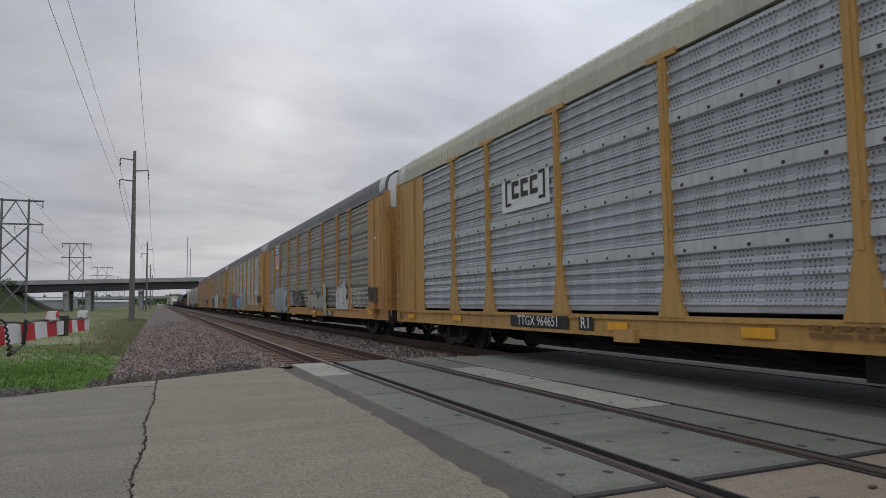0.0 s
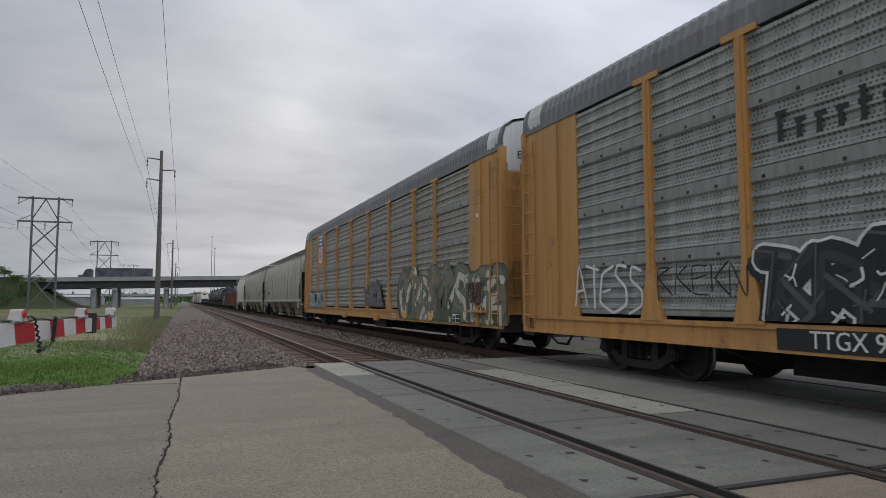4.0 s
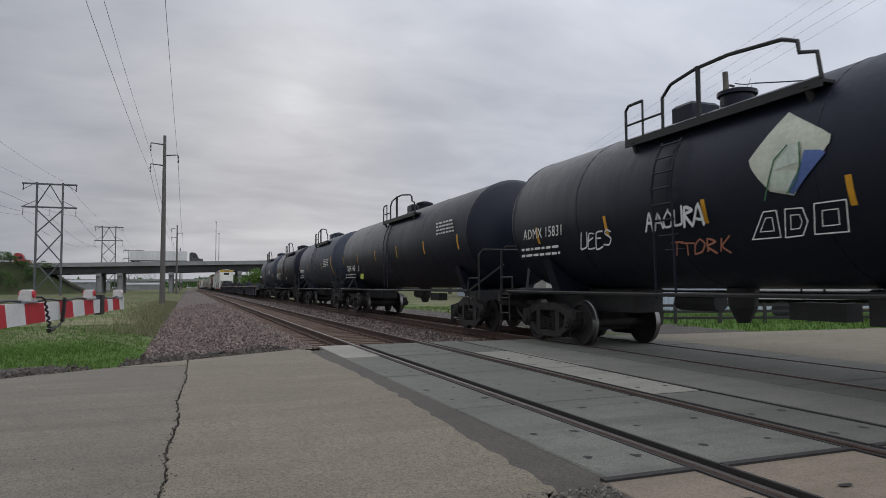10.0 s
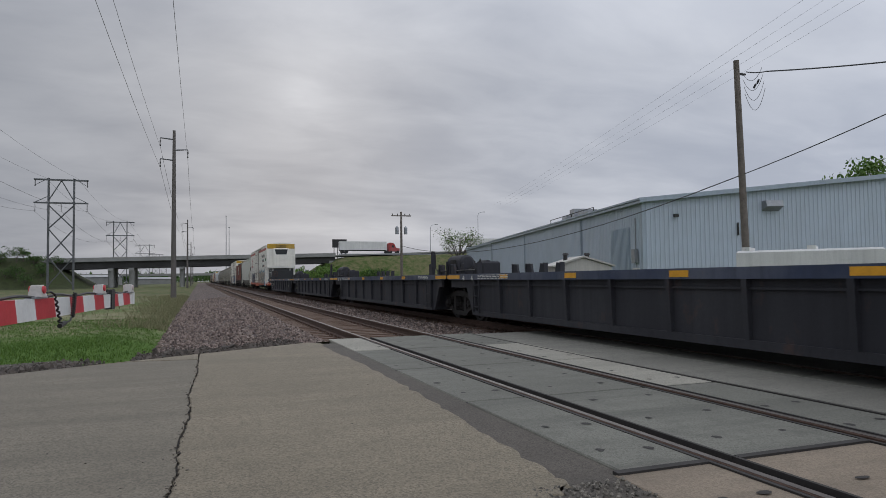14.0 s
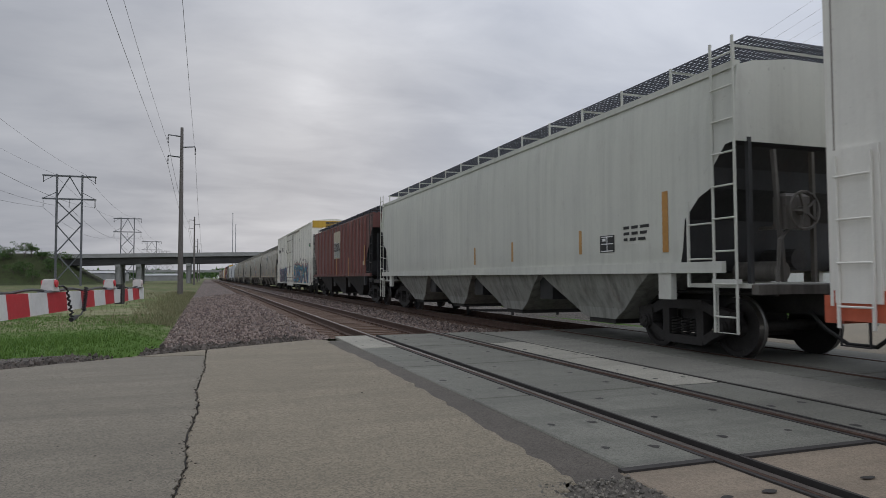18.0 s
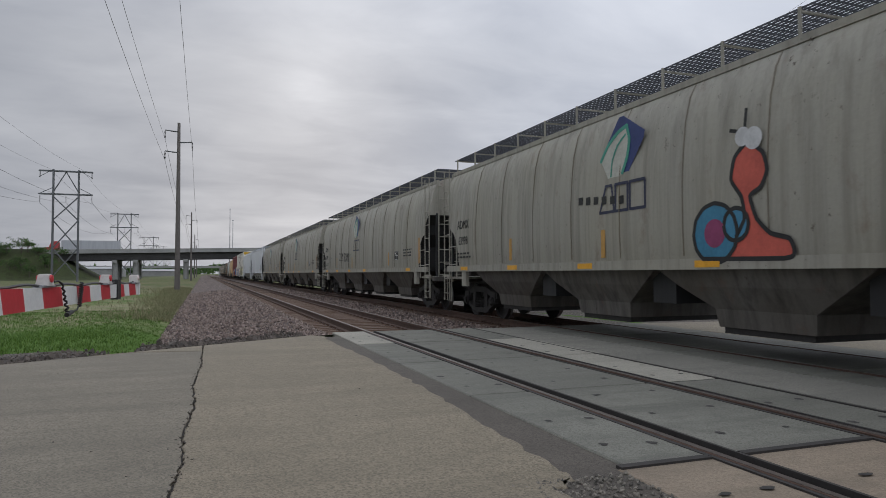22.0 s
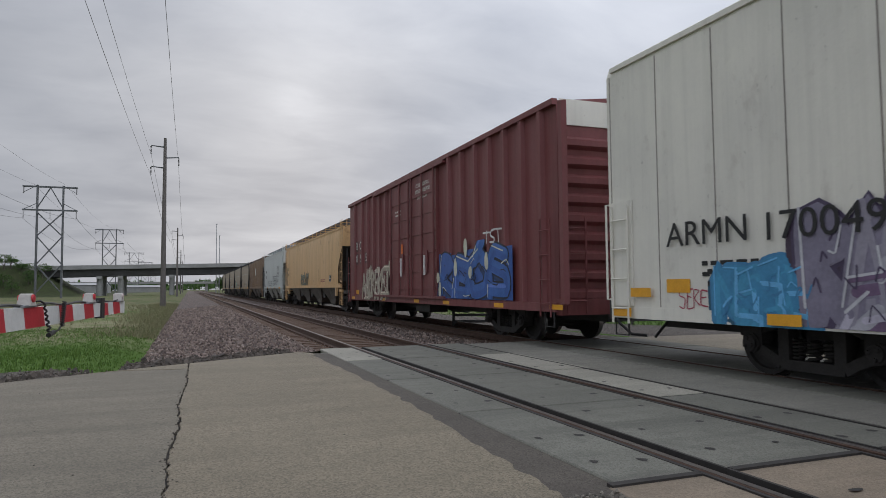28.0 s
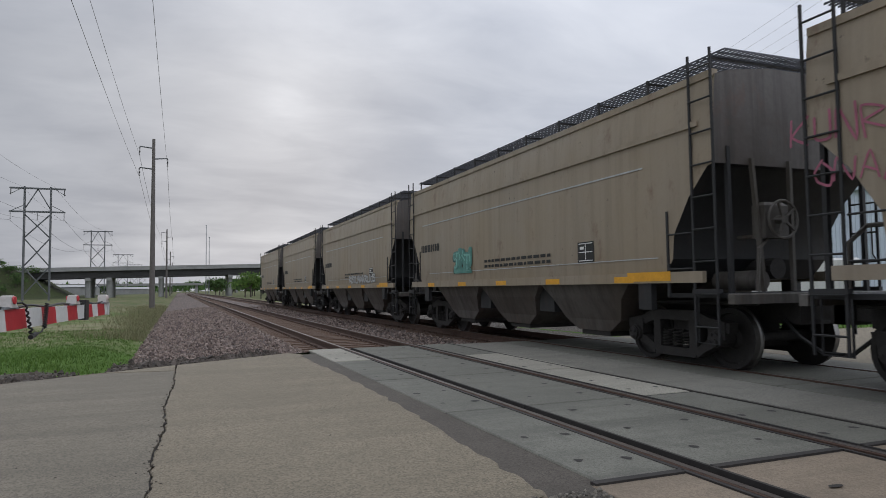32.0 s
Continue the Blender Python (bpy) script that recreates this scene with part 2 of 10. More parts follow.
def mat_concrete(name, rgb, aggregate=0.5, stain=0.4):
    if name in MATS:
        return MATS[name]
    n = Nodes(name)
    w = n.coords(world=True)
    big, mid = n.noise(0.35, w, 5, 0.6), n.noise(2.6, w, 6, 0.65)
    peb = n.voronoi(85, w, out="Color")
    pd = n.voronoi(85, w)
    fine = n.noise(140, w, 2)
    rnd = n.random()
    run = n.noise(1.0, n.coords((0.22, 2.3, 1.0), world=True), 5, 0.65, 0.4)
    col = n.mix(n.ramp(big, (0.35, 0.0), (0.65, 1.0)), rgb, tuple(c * 0.66 for c in rgb))
    col = n.mix(n.math("MULTIPLY", n.ramp(run, (0.45, 0.0), (0.66, 1.0)), 0.9 * stain + 0.2), col, tuple(c * 0.5 for c in rgb))
    col = n.mix(n.math("MULTIPLY", n.ramp(mid, (0.5, 0.0), (0.7, 1.0)), stain), col, tuple(c * 0.5 for c in rgb))
    col = n.mix(n.math("MULTIPLY", rnd, 0.3), col, tuple(c * 0.72 for c in rgb))
    sp = n.node("ShaderNodeSeparateColor")
    n.link(peb, sp.inputs[0])
    col = n.mix(n.math("MULTIPLY", sp.outputs[0], aggregate * 0.55), col, tuple(min(1, c * 1.5) for c in rgb))
    col = n.mix(n.math("MULTIPLY", n.ramp(sp.outputs[1], (0.5, 0.0), (0.85, 1.0)), min(1.0, aggregate * 1.5)), col, tuple(c * 0.42 for c in rgb))
    col = n.mix(n.math("MULTIPLY", n.ramp(fine, (0.35, 1.0), (0.5, 0.0)), 0.4), col, tuple(c * 0.5 for c in rgb))
    MATS[name] = n.done(col, 0.88, 0, n.math("ADD", n.math("MULTIPLY", pd, aggregate), fine), 0.35, 0.006)
    return MATS[name]


def mat_stone(name, a, b, c, scale=17.0):
    """Crushed stone seen as a bed: each cell a stone of its own tone, with shade painted in the gaps."""
    if name in MATS:
        return MATS[name]
    n = Nodes(name)
    w = n.coords(world=True)
    colr = n.voronoi(scale, w, out="Color")
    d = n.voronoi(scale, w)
    sp = n.node("ShaderNodeSeparateColor")
    n.link(colr, sp.inputs[0])
    col = n.ramp(sp.outputs[0], (0.0, b), (0.5, a), (1.0, c))
    # darken the cell rims: shade between stones, put into the colour
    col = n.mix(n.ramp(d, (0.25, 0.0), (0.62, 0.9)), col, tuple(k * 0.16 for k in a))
    col = n.mix(n.math("MULTIPLY", n.noise(0.6, w, 4), 0.5), col, tuple(k * 0.62 for k in a))
    MATS[name] = n.done(col, 0.9, 0, n.math("SUBTRACT", 1.0, d), 1.0, 0.05)
    return MATS[name]


def mat_island(name, *cols, rough=0.85):
    """Loose pieces joined in one mesh: every piece takes a shade of its own."""
    if name in MATS:
        return MATS[name]
    n = Nodes(name)
    k = len(cols) - 1
    col = n.ramp(n.random(True), *[(i / k, c) for i, c in enumerate(cols)])
    col = n.mix(n.math("MULTIPLY", n.noise(30, n.coords(world=True), 3), 0.5), col, tuple(v * 0.5 for v in cols[0]))
    MATS[name] = n.done(col, rough, 0, n.noise(60, n.coords(world=True), 3), 0.3, 0.01)
    return MATS[name]


def mat_ground():
    n = Nodes("grass_ground")
    w = n.coords(world=True)
    big, mid, fine = n.noise(0.05, w, 5, 0.6), n.noise(0.6, w, 5, 0.65), n.noise(28, w, 4, 0.7)
    green = n.mix(n.ramp(fine, (0.35, 0.0), (0.65, 1.0)), (0.044, 0.092, 0.011), (0.088, 0.165, 0.022))
    dry = n.mix(n.ramp(fine, (0.35, 0.0), (0.65, 1.0)), (0.15, 0.135, 0.075), (0.30, 0.27, 0.17))
    f = n.ramp(n.math("ADD", n.math("MULTIPLY", big, 0.6), n.math("MULTIPLY", mid, 0.4)), (0.42, 0.0), (0.53, 1.0))
    sep = n.node("ShaderNodeSeparateXYZ")
    n.link(w, sep.inputs[0])
    far = n.math("MULTIPLY", n.math("SUBTRACT", n.math("ADD", sep.outputs[1], n.math("MULTIPLY", mid, 12.0)), 27.5), 0.16, True)
    near = n.math("SUBTRACT", 1.0, n.math("MULTIPLY", n.math("SUBTRACT", sep.outputs[1], 110.0), 0.02, True))
    col = n.mix(n.math("MULTIPLY", n.math("MULTIPLY", f, far), n.math("ADD", 0.6, n.math("MULTIPLY", near, 0.3))), green, dry)
    # rougher, browner field farther up the line
    field = n.mix(n.ramp(mid, (0.38, 0.0), (0.62, 1.0)), (0.05, 0.075, 0.02), (0.135, 0.115, 0.06))
    col = n.mix(n.math("MULTIPLY", n.math("MULTIPLY", n.math("SUBTRACT", sep.outputs[1], 40.0), 0.02, True), 0.8), col, field)
    # rough scrub on the highway bank west of the line
    scrub = n.mix(n.ramp(fine, (0.35, 0.0), (0.65, 1.0)), (0.016, 0.022, 0.009), (0.045, 0.055, 0.022))
    west = n.math("MULTIPLY", n.math("MULTIPLY", n.math("SUBTRACT", -20.0, sep.outputs[0]), 0.1, True), n.math("MULTIPLY", n.math("SUBTRACT", sep.outputs[1], 185.0), 0.08, True))
    col = n.mix(n.math("MULTIPLY", west, n.ramp(mid, (0.3, 0.55), (0.6, 1.0))), col, scrub)
    MATS["ground"] = n.done(col, 0.95, 0, fine, 0.6, 0.05, 0.2)


def mat_leaf(name, a, b):
    n = Nodes(name)
    col = n.ramp(n.random(True), (0.0, a), (1.0, b))
    n.b.inputs["Subsurface Weight"].default_value = 0.0
    MATS[name] = n.done(col, 0.7, 0, None, spec=0.25)
    return MATS[name]


mat_ground()
STEEL = plain("dark_steel", (0.035, 0.033, 0.032), 0.6, 0.3)
TRUCK = plain("grimy_cast_steel", (0.030, 0.027, 0.025), 0.75, 0.2, 0.3)
TREAD = plain("worn_wheel_steel", (0.23, 0.22, 0.21), 0.35, 0.9)
RAIL_SIDE = plain("rusty_rail", (0.085, 0.048, 0.033), 0.85, 0.1, 0.3, 9.0)
RAIL_TOP = plain("polished_rail_head", (0.12, 0.10, 0.085), 0.46, 0.5, 0.3)
TIE = plain("creosoted_wood", (0.125, 0.078, 0.053), 0.9, 0, 0.35, 5.0, 0.4)
SLAB = mat_concrete("road_concrete", (0.25, 0.21, 0.147), 0.55, 0.55)
SLAB_OLD = mat_concrete("older_road_concrete", (0.208, 0.181, 0.135), 0.5, 0.55)
PANEL_C = mat_concrete("crossing_concrete", (0.185, 0.182, 0.15), 0.35, 0.85)
PANEL_TAN = mat_concrete("tan_crossing_concrete", (0.28, 0.222, 0.16), 0.3, 0.6)
PATCH_C = mat_concrete("pale_crossing_concrete", (0.370, 0.350, 0.290), 0.3, 0.3)
ASPHALT = mat_concrete("asphalt_strip", (0.100, 0.085, 0.068), 0.5, 0.4)
RUBBER = plain("black_flangeway_rubber", (0.034, 0.030, 0.027), 0.9)
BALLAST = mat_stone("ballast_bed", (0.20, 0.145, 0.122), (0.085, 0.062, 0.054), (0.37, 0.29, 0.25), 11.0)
BALLAST2 = mat_stone("grey_ballast_bed", (0.15, 0.14, 0.135), (0.08, 0.075, 0.07), (0.24, 0.23, 0.22))
STONES = mat_island("ballast_stone", (0.075, 0.054, 0.046), (0.20, 0.145, 0.12), (0.37, 0.29, 0.245), (0.13, 0.10, 0.09))
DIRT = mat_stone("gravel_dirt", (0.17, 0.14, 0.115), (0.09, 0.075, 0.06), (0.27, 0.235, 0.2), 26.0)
GRASS = mat_island("grass_blade", (0.05, 0.108, 0.011), (0.088, 0.172, 0.018), (0.13, 0.21, 0.034))
DRYGRASS = mat_island("dry_grass_blade", (0.16, 0.155, 0.07), (0.31, 0.28, 0.165), (0.08, 0.115, 0.03))
WOODPOLE = plain("weathered_pole_wood", (0.16, 0.135, 0.115), 0.9, 0, 0.35, 3.0, 0.3)
GALV = plain("galvanised_steel", (0.30, 0.31, 0.32), 0.5, 0.5)
FARSTEEL = plain("weathered_lattice_steel", (0.11, 0.115, 0.12), 0.6, 0.3)
WIRE = plain("conductor_wire", (0.09, 0.09, 0.095), 0.6, 0.3)
BRIDGE_C = plain("bridge_concrete", (0.25, 0.25, 0.235), 0.85, 0, 0.2, 0.3)
BRIDGE_DK = plain("weathered_girder_steel", (0.035, 0.034, 0.032), 0.7, 0.1, 0.2, 0.3)
CLAD = paint("pale_blue_cladding", (0.43, 0.49, 0.56), 0.0, 0.12, 0.45, 0.2)
CLAD_TRIM = paint("cladding_trim", (0.34, 0.40, 0.46), 0.05, 0.2)
WHITE = paint("dirty_white_paint", (0.70, 0.69, 0.66), 0.1, 0.25)
RED = plain("red_reflective_sheet", (0.50, 0.030, 0.040), 0.45, 0, 0.12)
WHITESHEET = plain("white_reflective_sheet", (0.68, 0.68, 0.66), 0.45, 0, 0.12)
BLACK = plain("black_rubber_cable", (0.012, 0.012, 0.012), 0.6)
YEL = plain("yellow_reflector_sheet", (0.75, 0.36, 0.02), 0.5, 0, 0.15)
LEAF = mat_leaf("spring_leaf", (0.05, 0.11, 0.02), (0.14, 0.22, 0.045))
LEAF_DK = mat_leaf("dark_leaf", (0.03, 0.065, 0.018), (0.075, 0.13, 0.03))
BARK = plain("bark", (0.09, 0.075, 0.06), 0.95, 0, 0.3)

# ---- mesh tools ----


class MB:
    """Collects vertices and faces of one mesh."""

    def __init__(self):
        self.v, self.f = [], []

    def add(self, verts, faces):
        o = len(self.v)
        self.v.extend(verts)
        self.f.extend([tuple(i + o for i in q) for q in faces])
        return self

    def box(self, x0, x1, y0, y1, z0, z1):
        x0, x1, y0, y1, z0, z1 = min(x0, x1), max(x0, x1), min(y0, y1), max(y0, y1), min(z0, z1), max(z0, z1)
        return self.add([(x0, y0, z0), (x1, y0, z0), (x1, y1, z0), (x0, y1, z0), (x0, y0, z1), (x1, y0, z1), (x1, y1, z1), (x0, y1, z1)],
                        [(0, 3, 2, 1), (4, 5, 6, 7), (0, 1, 5, 4), (1, 2, 6, 5), (2, 3, 7, 6), (3, 0, 4, 7)])

    def cbox(self, x0, x1, y0, y1, z0, z1, c=0.02):
        """A box with its upper rim chamfered."""
        a = [(x0, y0, z0), (x1, y0, z0), (x1, y1, z0), (x0, y1, z0)]
        b = [(x0, y0, z1 - c), (x1, y0, z1 - c), (x1, y1, z1 - c), (x0, y1, z1 - c)]
        d = [(x0 + c, y0 + c, z1), (x1 - c, y0 + c, z1), (x1 - c, y1 - c, z1), (x0 + c, y1 - c, z1)]
        f = [(0, 3, 2, 1), (8, 9, 10, 11)]
        for k in (0, 4):
            for i in range(4):
                j = (i + 1) % 4
                f.append((k + i, k + j, k + 4 + j, k + 4 + i))
        return self.add(a + b + d, f)

    def loft(self, rings, closed=True, caps=True):
        n = len(rings[0])
        v, f = [p for r in rings for p in r], []
        for k in range(len(rings) - 1):
            for i in range(n if closed else n - 1):
                j = (i + 1) % n
                f.append((k * n + i, k * n + j, (k + 1) * n + j, (k + 1) * n + i))
        if caps and closed:
            f.append(tuple(reversed(range(n))))
            f.append(tuple(range((len(rings) - 1) * n, len(rings) * n)))
        return self.add(v, f)

    def along_y(self, prof, y0, y1):
        """Extrudes a closed profile of (x, z) along y."""
        return self.loft([[(x, y0, z) for x, z in prof], [(x, y1, z) for x, z in prof]])

    def along_x(self, prof, x0, x1):
        """Extrudes a closed profile of (y, z) along x."""
        return self.loft([[(x0, y, z) for y, z in prof], [(x1, y, z) for y, z in prof]])

    def along_z(self, prof, z0, z1):
        return self.loft([[(x, y, z0) for x, y in prof], [(x, y, z1) for x, y in prof]])

    def rod(self, p0, p1, r0, r1=None, n=8):
        r1 = r0 if r1 is None else r1
        p0, p1 = Vector(p0), Vector(p1)
        d = (p1 - p0).normalized()
        u = d.orthogonal().normalized()
        w = d.cross(u)
        c = [(math.cos(2 * math.pi * i / n), math.sin(2 * math.pi * i / n)) for i in range(n)]
        return self.loft([[tuple(p + u * a * r + w * b * r) for a, b in c] for p, r in ((p0, r0), (p1, r1))])

    def bar(self, p0, p1, w, h):
        """A straight bar with a w by h section; h lies as near to upright as it can."""
        p0, p1 = Vector(p0), Vector(p1)
        d = (p1 - p0).normalized()
        up = Vector((0, 0, 1)) if abs(d.z) < 0.95 else Vector((0, 1, 0))
        s = d.cross(up).normalized()
        t = s.cross(d)
        return self.loft([[tuple(p + s * a * w / 2 + t * b * h / 2) for a, b in ((-1, -1), (1, -1), (1, 1), (-1, 1))] for p in (p0, p1)])

    def pipe(self, pts, r, n=6):
        pts = [Vector(p) for p in pts]
        rings = []
        for i, p in enumerate(pts):
            d = (pts[min(i + 1, len(pts) - 1)] - pts[max(i - 1, 0)]).normalized()
            u = d.cross(Vector((0.31, 0.11, 0.94))).normalized()
            w = d.cross(u)
            rings.append([tuple(p + u * math.cos(2 * math.pi * k / n) * r + w * math.sin(2 * math.pi * k / n) * r) for k in range(n)])
        return self.loft(rings)

    def ring(self, c, axis, R, r, n=20, m=6):
        """A torus about an axis ('x' or 'z')."""
        rings = []
        for i in range(n + 1):
            a = 2 * math.pi * i / n
            row = []
            for k in range(m):
                b = 2 * math.pi * k / m
                q = R + r * math.cos(b)
                p = (r * math.sin(b), q * math.cos(a), q * math.sin(a)) if axis == "x" else (q * math.cos(a), q * math.sin(a), r * math.sin(b))
                row.append((c[0] + p[0], c[1] + p[1], c[2] + p[2]))
            rings.append(row)
        return self.loft(rings, caps=False)

    def turn(self, prof, axis="x", n=24, at=(0, 0, 0)):
        """Turns a profile of (along, radius) about an axis."""
        rings = []
        for a, r in prof:
            row = []
            for i in range(n):
                t = 2 * math.pi * i / n
                c, s = r * math.cos(t), r * math.sin(t)
                p = (a, c, s) if axis == "x" else (c, a, s) if axis == "y" else (c, s, a)
                row.append((p[0] + at[0], p[1] + at[1], p[2] + at[2]))
            rings.append(row)
        return self.loft(rings)

    def mesh(self, name, smooth=False):
        me = bpy.data.meshes.new(name)
        me.from_pydata([tuple(p) for p in self.v], [], self.f)
        if smooth:
            me.shade_smooth()
            me.set_sharp_from_angle(angle=radians(35))
        return me


def fix(me):
    """Makes the faces of a closed mesh look outwards."""
    b = bmesh.new()
    b.from_mesh(me)
    bmesh.ops.recalc_face_normals(b, faces=b.faces)
    b.to_mesh(me)
    b.free()
    return me


def put(name, me, mat, parent=None, at=(0, 0, 0), rz=0, label=""):
    """Links a mesh as one object under its thing."""
    if not me.materials:
        me.materials.append(mat)
    ob = new(name, me)
    if mat and me.materials[0] != mat and len(me.materials) == 1:
        # alike pieces share a mesh and differ in paint
        ob.material_slots[0].link = "OBJECT"
        ob.material_slots[0].material = mat
    ob.matrix_basis = pose(*at, 0, 0, rz)
    ob.parent = parent
    if label:
        ob["label"] = label
    return ob


def part(name, mb, mat, parent=None, label="", at=(0, 0, 0), smooth=False, rz=0):
    return put(name, fix(mb.mesh(name, smooth)), mat, parent, at, rz, label)


def thing(name, label, category, group="", at=(0, 0, 0), rz=0, kind=""):
    ob = new(name)
    ob.empty_display_size = 0.2
    ob.matrix_basis = pose(*at, 0, 0, rz)
    return tagged(ob, label, category, group, kind)


CACHE = {}


def cached(key, make, smooth=False):
    if key not in CACHE:
        CACHE[key] = fix(make().mesh(key if isinstance(key, str) else key[0], smooth))
    return CACHE[key]


TEXTS = {}


def text_mesh(words, size, space=1.0):
    key = (words, size, space)
    if key not in TEXTS:
        cu = bpy.data.curves.new("lettering", "FONT")
        cu.body, cu.size, cu.align_x, cu.align_y = words, size, "CENTER", "CENTER"
        cu.space_character, cu.extrude, cu.resolution_u = space, 0.002, 3
        tmp = bpy.data.objects.new("lettering", cu)
        TEXTS[key] = bpy.data.meshes.new_from_object(tmp)
        bpy.data.objects.remove(tmp)
        bpy.data.curves.remove(cu)
    return TEXTS[key].copy()


def lettering(words, size, x, y, z, mat, parent, sx=1.0, space=1.0, tilt=0.0, name="lettering"):
    """Words on the side of a car that faces -x; y, z is their middle."""
    me = text_mesh(words, size, space)
    # text runs along +x; seen from -x the reading direction is -y
    me.transform(Matrix(((0, 0, -1, 0), (-sx, 0, 0, 0), (0, 1, 0, 0), (0, 0, 0, 1))) @ Matrix.Rotation(radians(tilt), 4, "Z"))
    me.materials.clear()
    me.materials.append(mat)
    ob = new(name, me)
    ob.location = (x, y, z)
    ob.parent = parent
    return ob

# ---- the ground, the tracks and the crossing ----
TRACK1, TRACK2, GAUGE = 3.99, 8.25, 1.505
BRIDGE_Y, DECK_BOTTOM, DECK_TOP = 225.0, 6.6, 8.4


def smooth(a, b, x):
    t = min(1.0, max(0.0, (x - a) / (b - a)))
    return t * t * (3 - 2 * t)


def ground_height(x, y):
    """The land: level by the crossing, a shallow dip beside the line, the highway bank across the view."""
    edge = 13.4 + 0.6 * (x - 2.3)
    base = -0.03 - 0.07 * smooth(0.2, 1.8, x)
    h = base - 0.45 * smooth(0.9, 14, y - edge)
    h = h * (1 - smooth(9.5, 12, x)) + (-0.16 - 0.35 * smooth(14, 40, y)) * smooth(9.5, 12, x)
    if -2.3 < x < 11.0:
        f = smooth(-2.3, -1.0, x)
        h = h * (1 - f) + min(h, -0.62 + 0.45 * (1 - smooth(12.6, 14.4, y))) * f
    top = DECK_TOP + 0.03 * max(0.0, x - 40)
    bank = smooth(-27, -45, x) if x < 0 else smooth(26, 46, x)
    ridge = 1 - smooth(9, 27, abs(y - BRIDGE_Y - 3))
    h = max(h, h + (top - h) * bank * ridge)
    return h + 0.05 * noise.noise(Vector((x * 0.3, y * 0.3, 0))) * smooth(16, 30, y)


def build_ground():
    xs = sorted(set([-2500, -1200, -600, -300, -200] + [round(-150 + 5 * i, 2) for i in range(28)] + [round(-14 + 1.0 * i, 2) for i in range(40)] + [round(-2.75 + 0.25 * i, 2) for i in range(9)]
                    + [26 + 4 * i for i in range(34)] + [200, 300, 600, 1200, 2500]))
    ys = sorted(set([-2500, -1000, -400, -150, -60, -30] + [round(-20 + 1.5 * i, 2) for i in range(60)] + [70 + 5 * i for i in range(26)]
                    + [198 + 2 * i for i in range(32)] + [270, 300, 350, 420, 520, 700, 1000, 1500, 2500]))
    mb = MB()
    mb.v = [(x, y, ground_height(x, y)) for y in ys for x in xs]
    n = len(xs)
    mb.f = [(j * n + i, j * n + i + 1, (j + 1) * n + i + 1, (j + 1) * n + i) for j in range(len(ys) - 1) for i in range(n - 1)]
    tagged(put("ground", mb.mesh("ground", True), MATS["ground"]), "uneven green and dry grass land reaching the horizon", "ground", kind="structure")


def rail_profile(cx):
    h = [(-0.07, -0.17), (0.07, -0.17), (0.07, -0.158), (0.012, -0.135), (0.010, -0.05), (0.035, -0.04), (0.036, -0.006), (0.028, 0.0),
         (-0.028, 0.0), (-0.036, -0.006), (-0.035, -0.04), (-0.010, -0.05), (-0.012, -0.135), (-0.07, -0.158)]
    return [(cx + x, z) for x, z in h]


def build_track(name, cx, stone, label):
    tr = thing(name, label, "railway track", kind="structure")
    for s in (-1, 1):
        x = cx + s * GAUGE / 2
        for y0, y1 in ((-120, -12), (-12, 40), (40, 600)):
            part("rail", MB().along_y(rail_profile(x), y0, y1), RAIL_SIDE, tr, "rusty steel rail")
            part("rail_head", MB().box(x - 0.026, x + 0.026, y0, y1, 0.0, 0.003), RAIL_TOP, tr, "polished running surface")
    tie = cached("tie", lambda: MB().cbox(-1.3, 1.3, -0.115, 0.115, -0.36, -0.175, 0.012))
    plate = cached("tie_plate", lambda: MB().box(-0.19, 0.19, -0.1, 0.1, -0.174, -0.166).box(-0.16, -0.12, -0.09, -0.06, -0.166, -0.13)
                   .box(0.12, 0.16, 0.06, 0.09, -0.166, -0.13).box(-0.16, -0.12, 0.06, 0.09, -0.166, -0.13).box(0.12, 0.16, -0.09, -0.06, -0.166, -0.13))
    rest = MB()
    y, k = 14.05, 0
    while y < 330:
        if k < 70:
            dx, a = random.uniform(-0.05, 0.05), random.uniform(-1.2, 1.2)
            t = put("tie", tie, TIE, tr, (cx + dx, y, random.uniform(-0.006, 0.002)), a)
            for s in (-1, 1):
                put("tie_plate", plate, RAIL_SIDE, t, (s * GAUGE / 2 - dx, 0, 0))
        else:
            rest.box(cx - 1.3, cx + 1.3, y - 0.115, y + 0.115, -0.36, -0.175)
        y += 0.52
        k += 1
    for i in range(60):
        rest.box(cx - 1.3, cx + 1.3, -14 - 0.52 * i - 0.115, -14 - 0.52 * i + 0.115, -0.36, -0.175)
    o = part("ties_beyond", rest, TIE, tr)
    o["kind"] = "stuff"


def stone_mesh(mb, p, r, rnd):
    v = [Vector((rnd.uniform(0.6, 1.2) * sx, rnd.uniform(0.6, 1.2) * sy, rnd.uniform(0.5, 0.9) * sz)) * r
         for sx, sy, sz in ((1, 0, 0), (-1, 0, 0), (0, 1, 0), (0, -1, 0), (0, 0, 1), (0, 0, -1))]
    q = Euler((rnd.uniform(0, 6), rnd.uniform(0, 6), rnd.uniform(0, 6))).to_matrix()
    mb.add([tuple(Vector(p) + q @ a) for a in v], [(0, 2, 4), (2, 1, 4), (1, 3, 4), (3, 0, 4), (2, 0, 5), (1, 2, 5), (3, 1, 5), (0, 3, 5)])


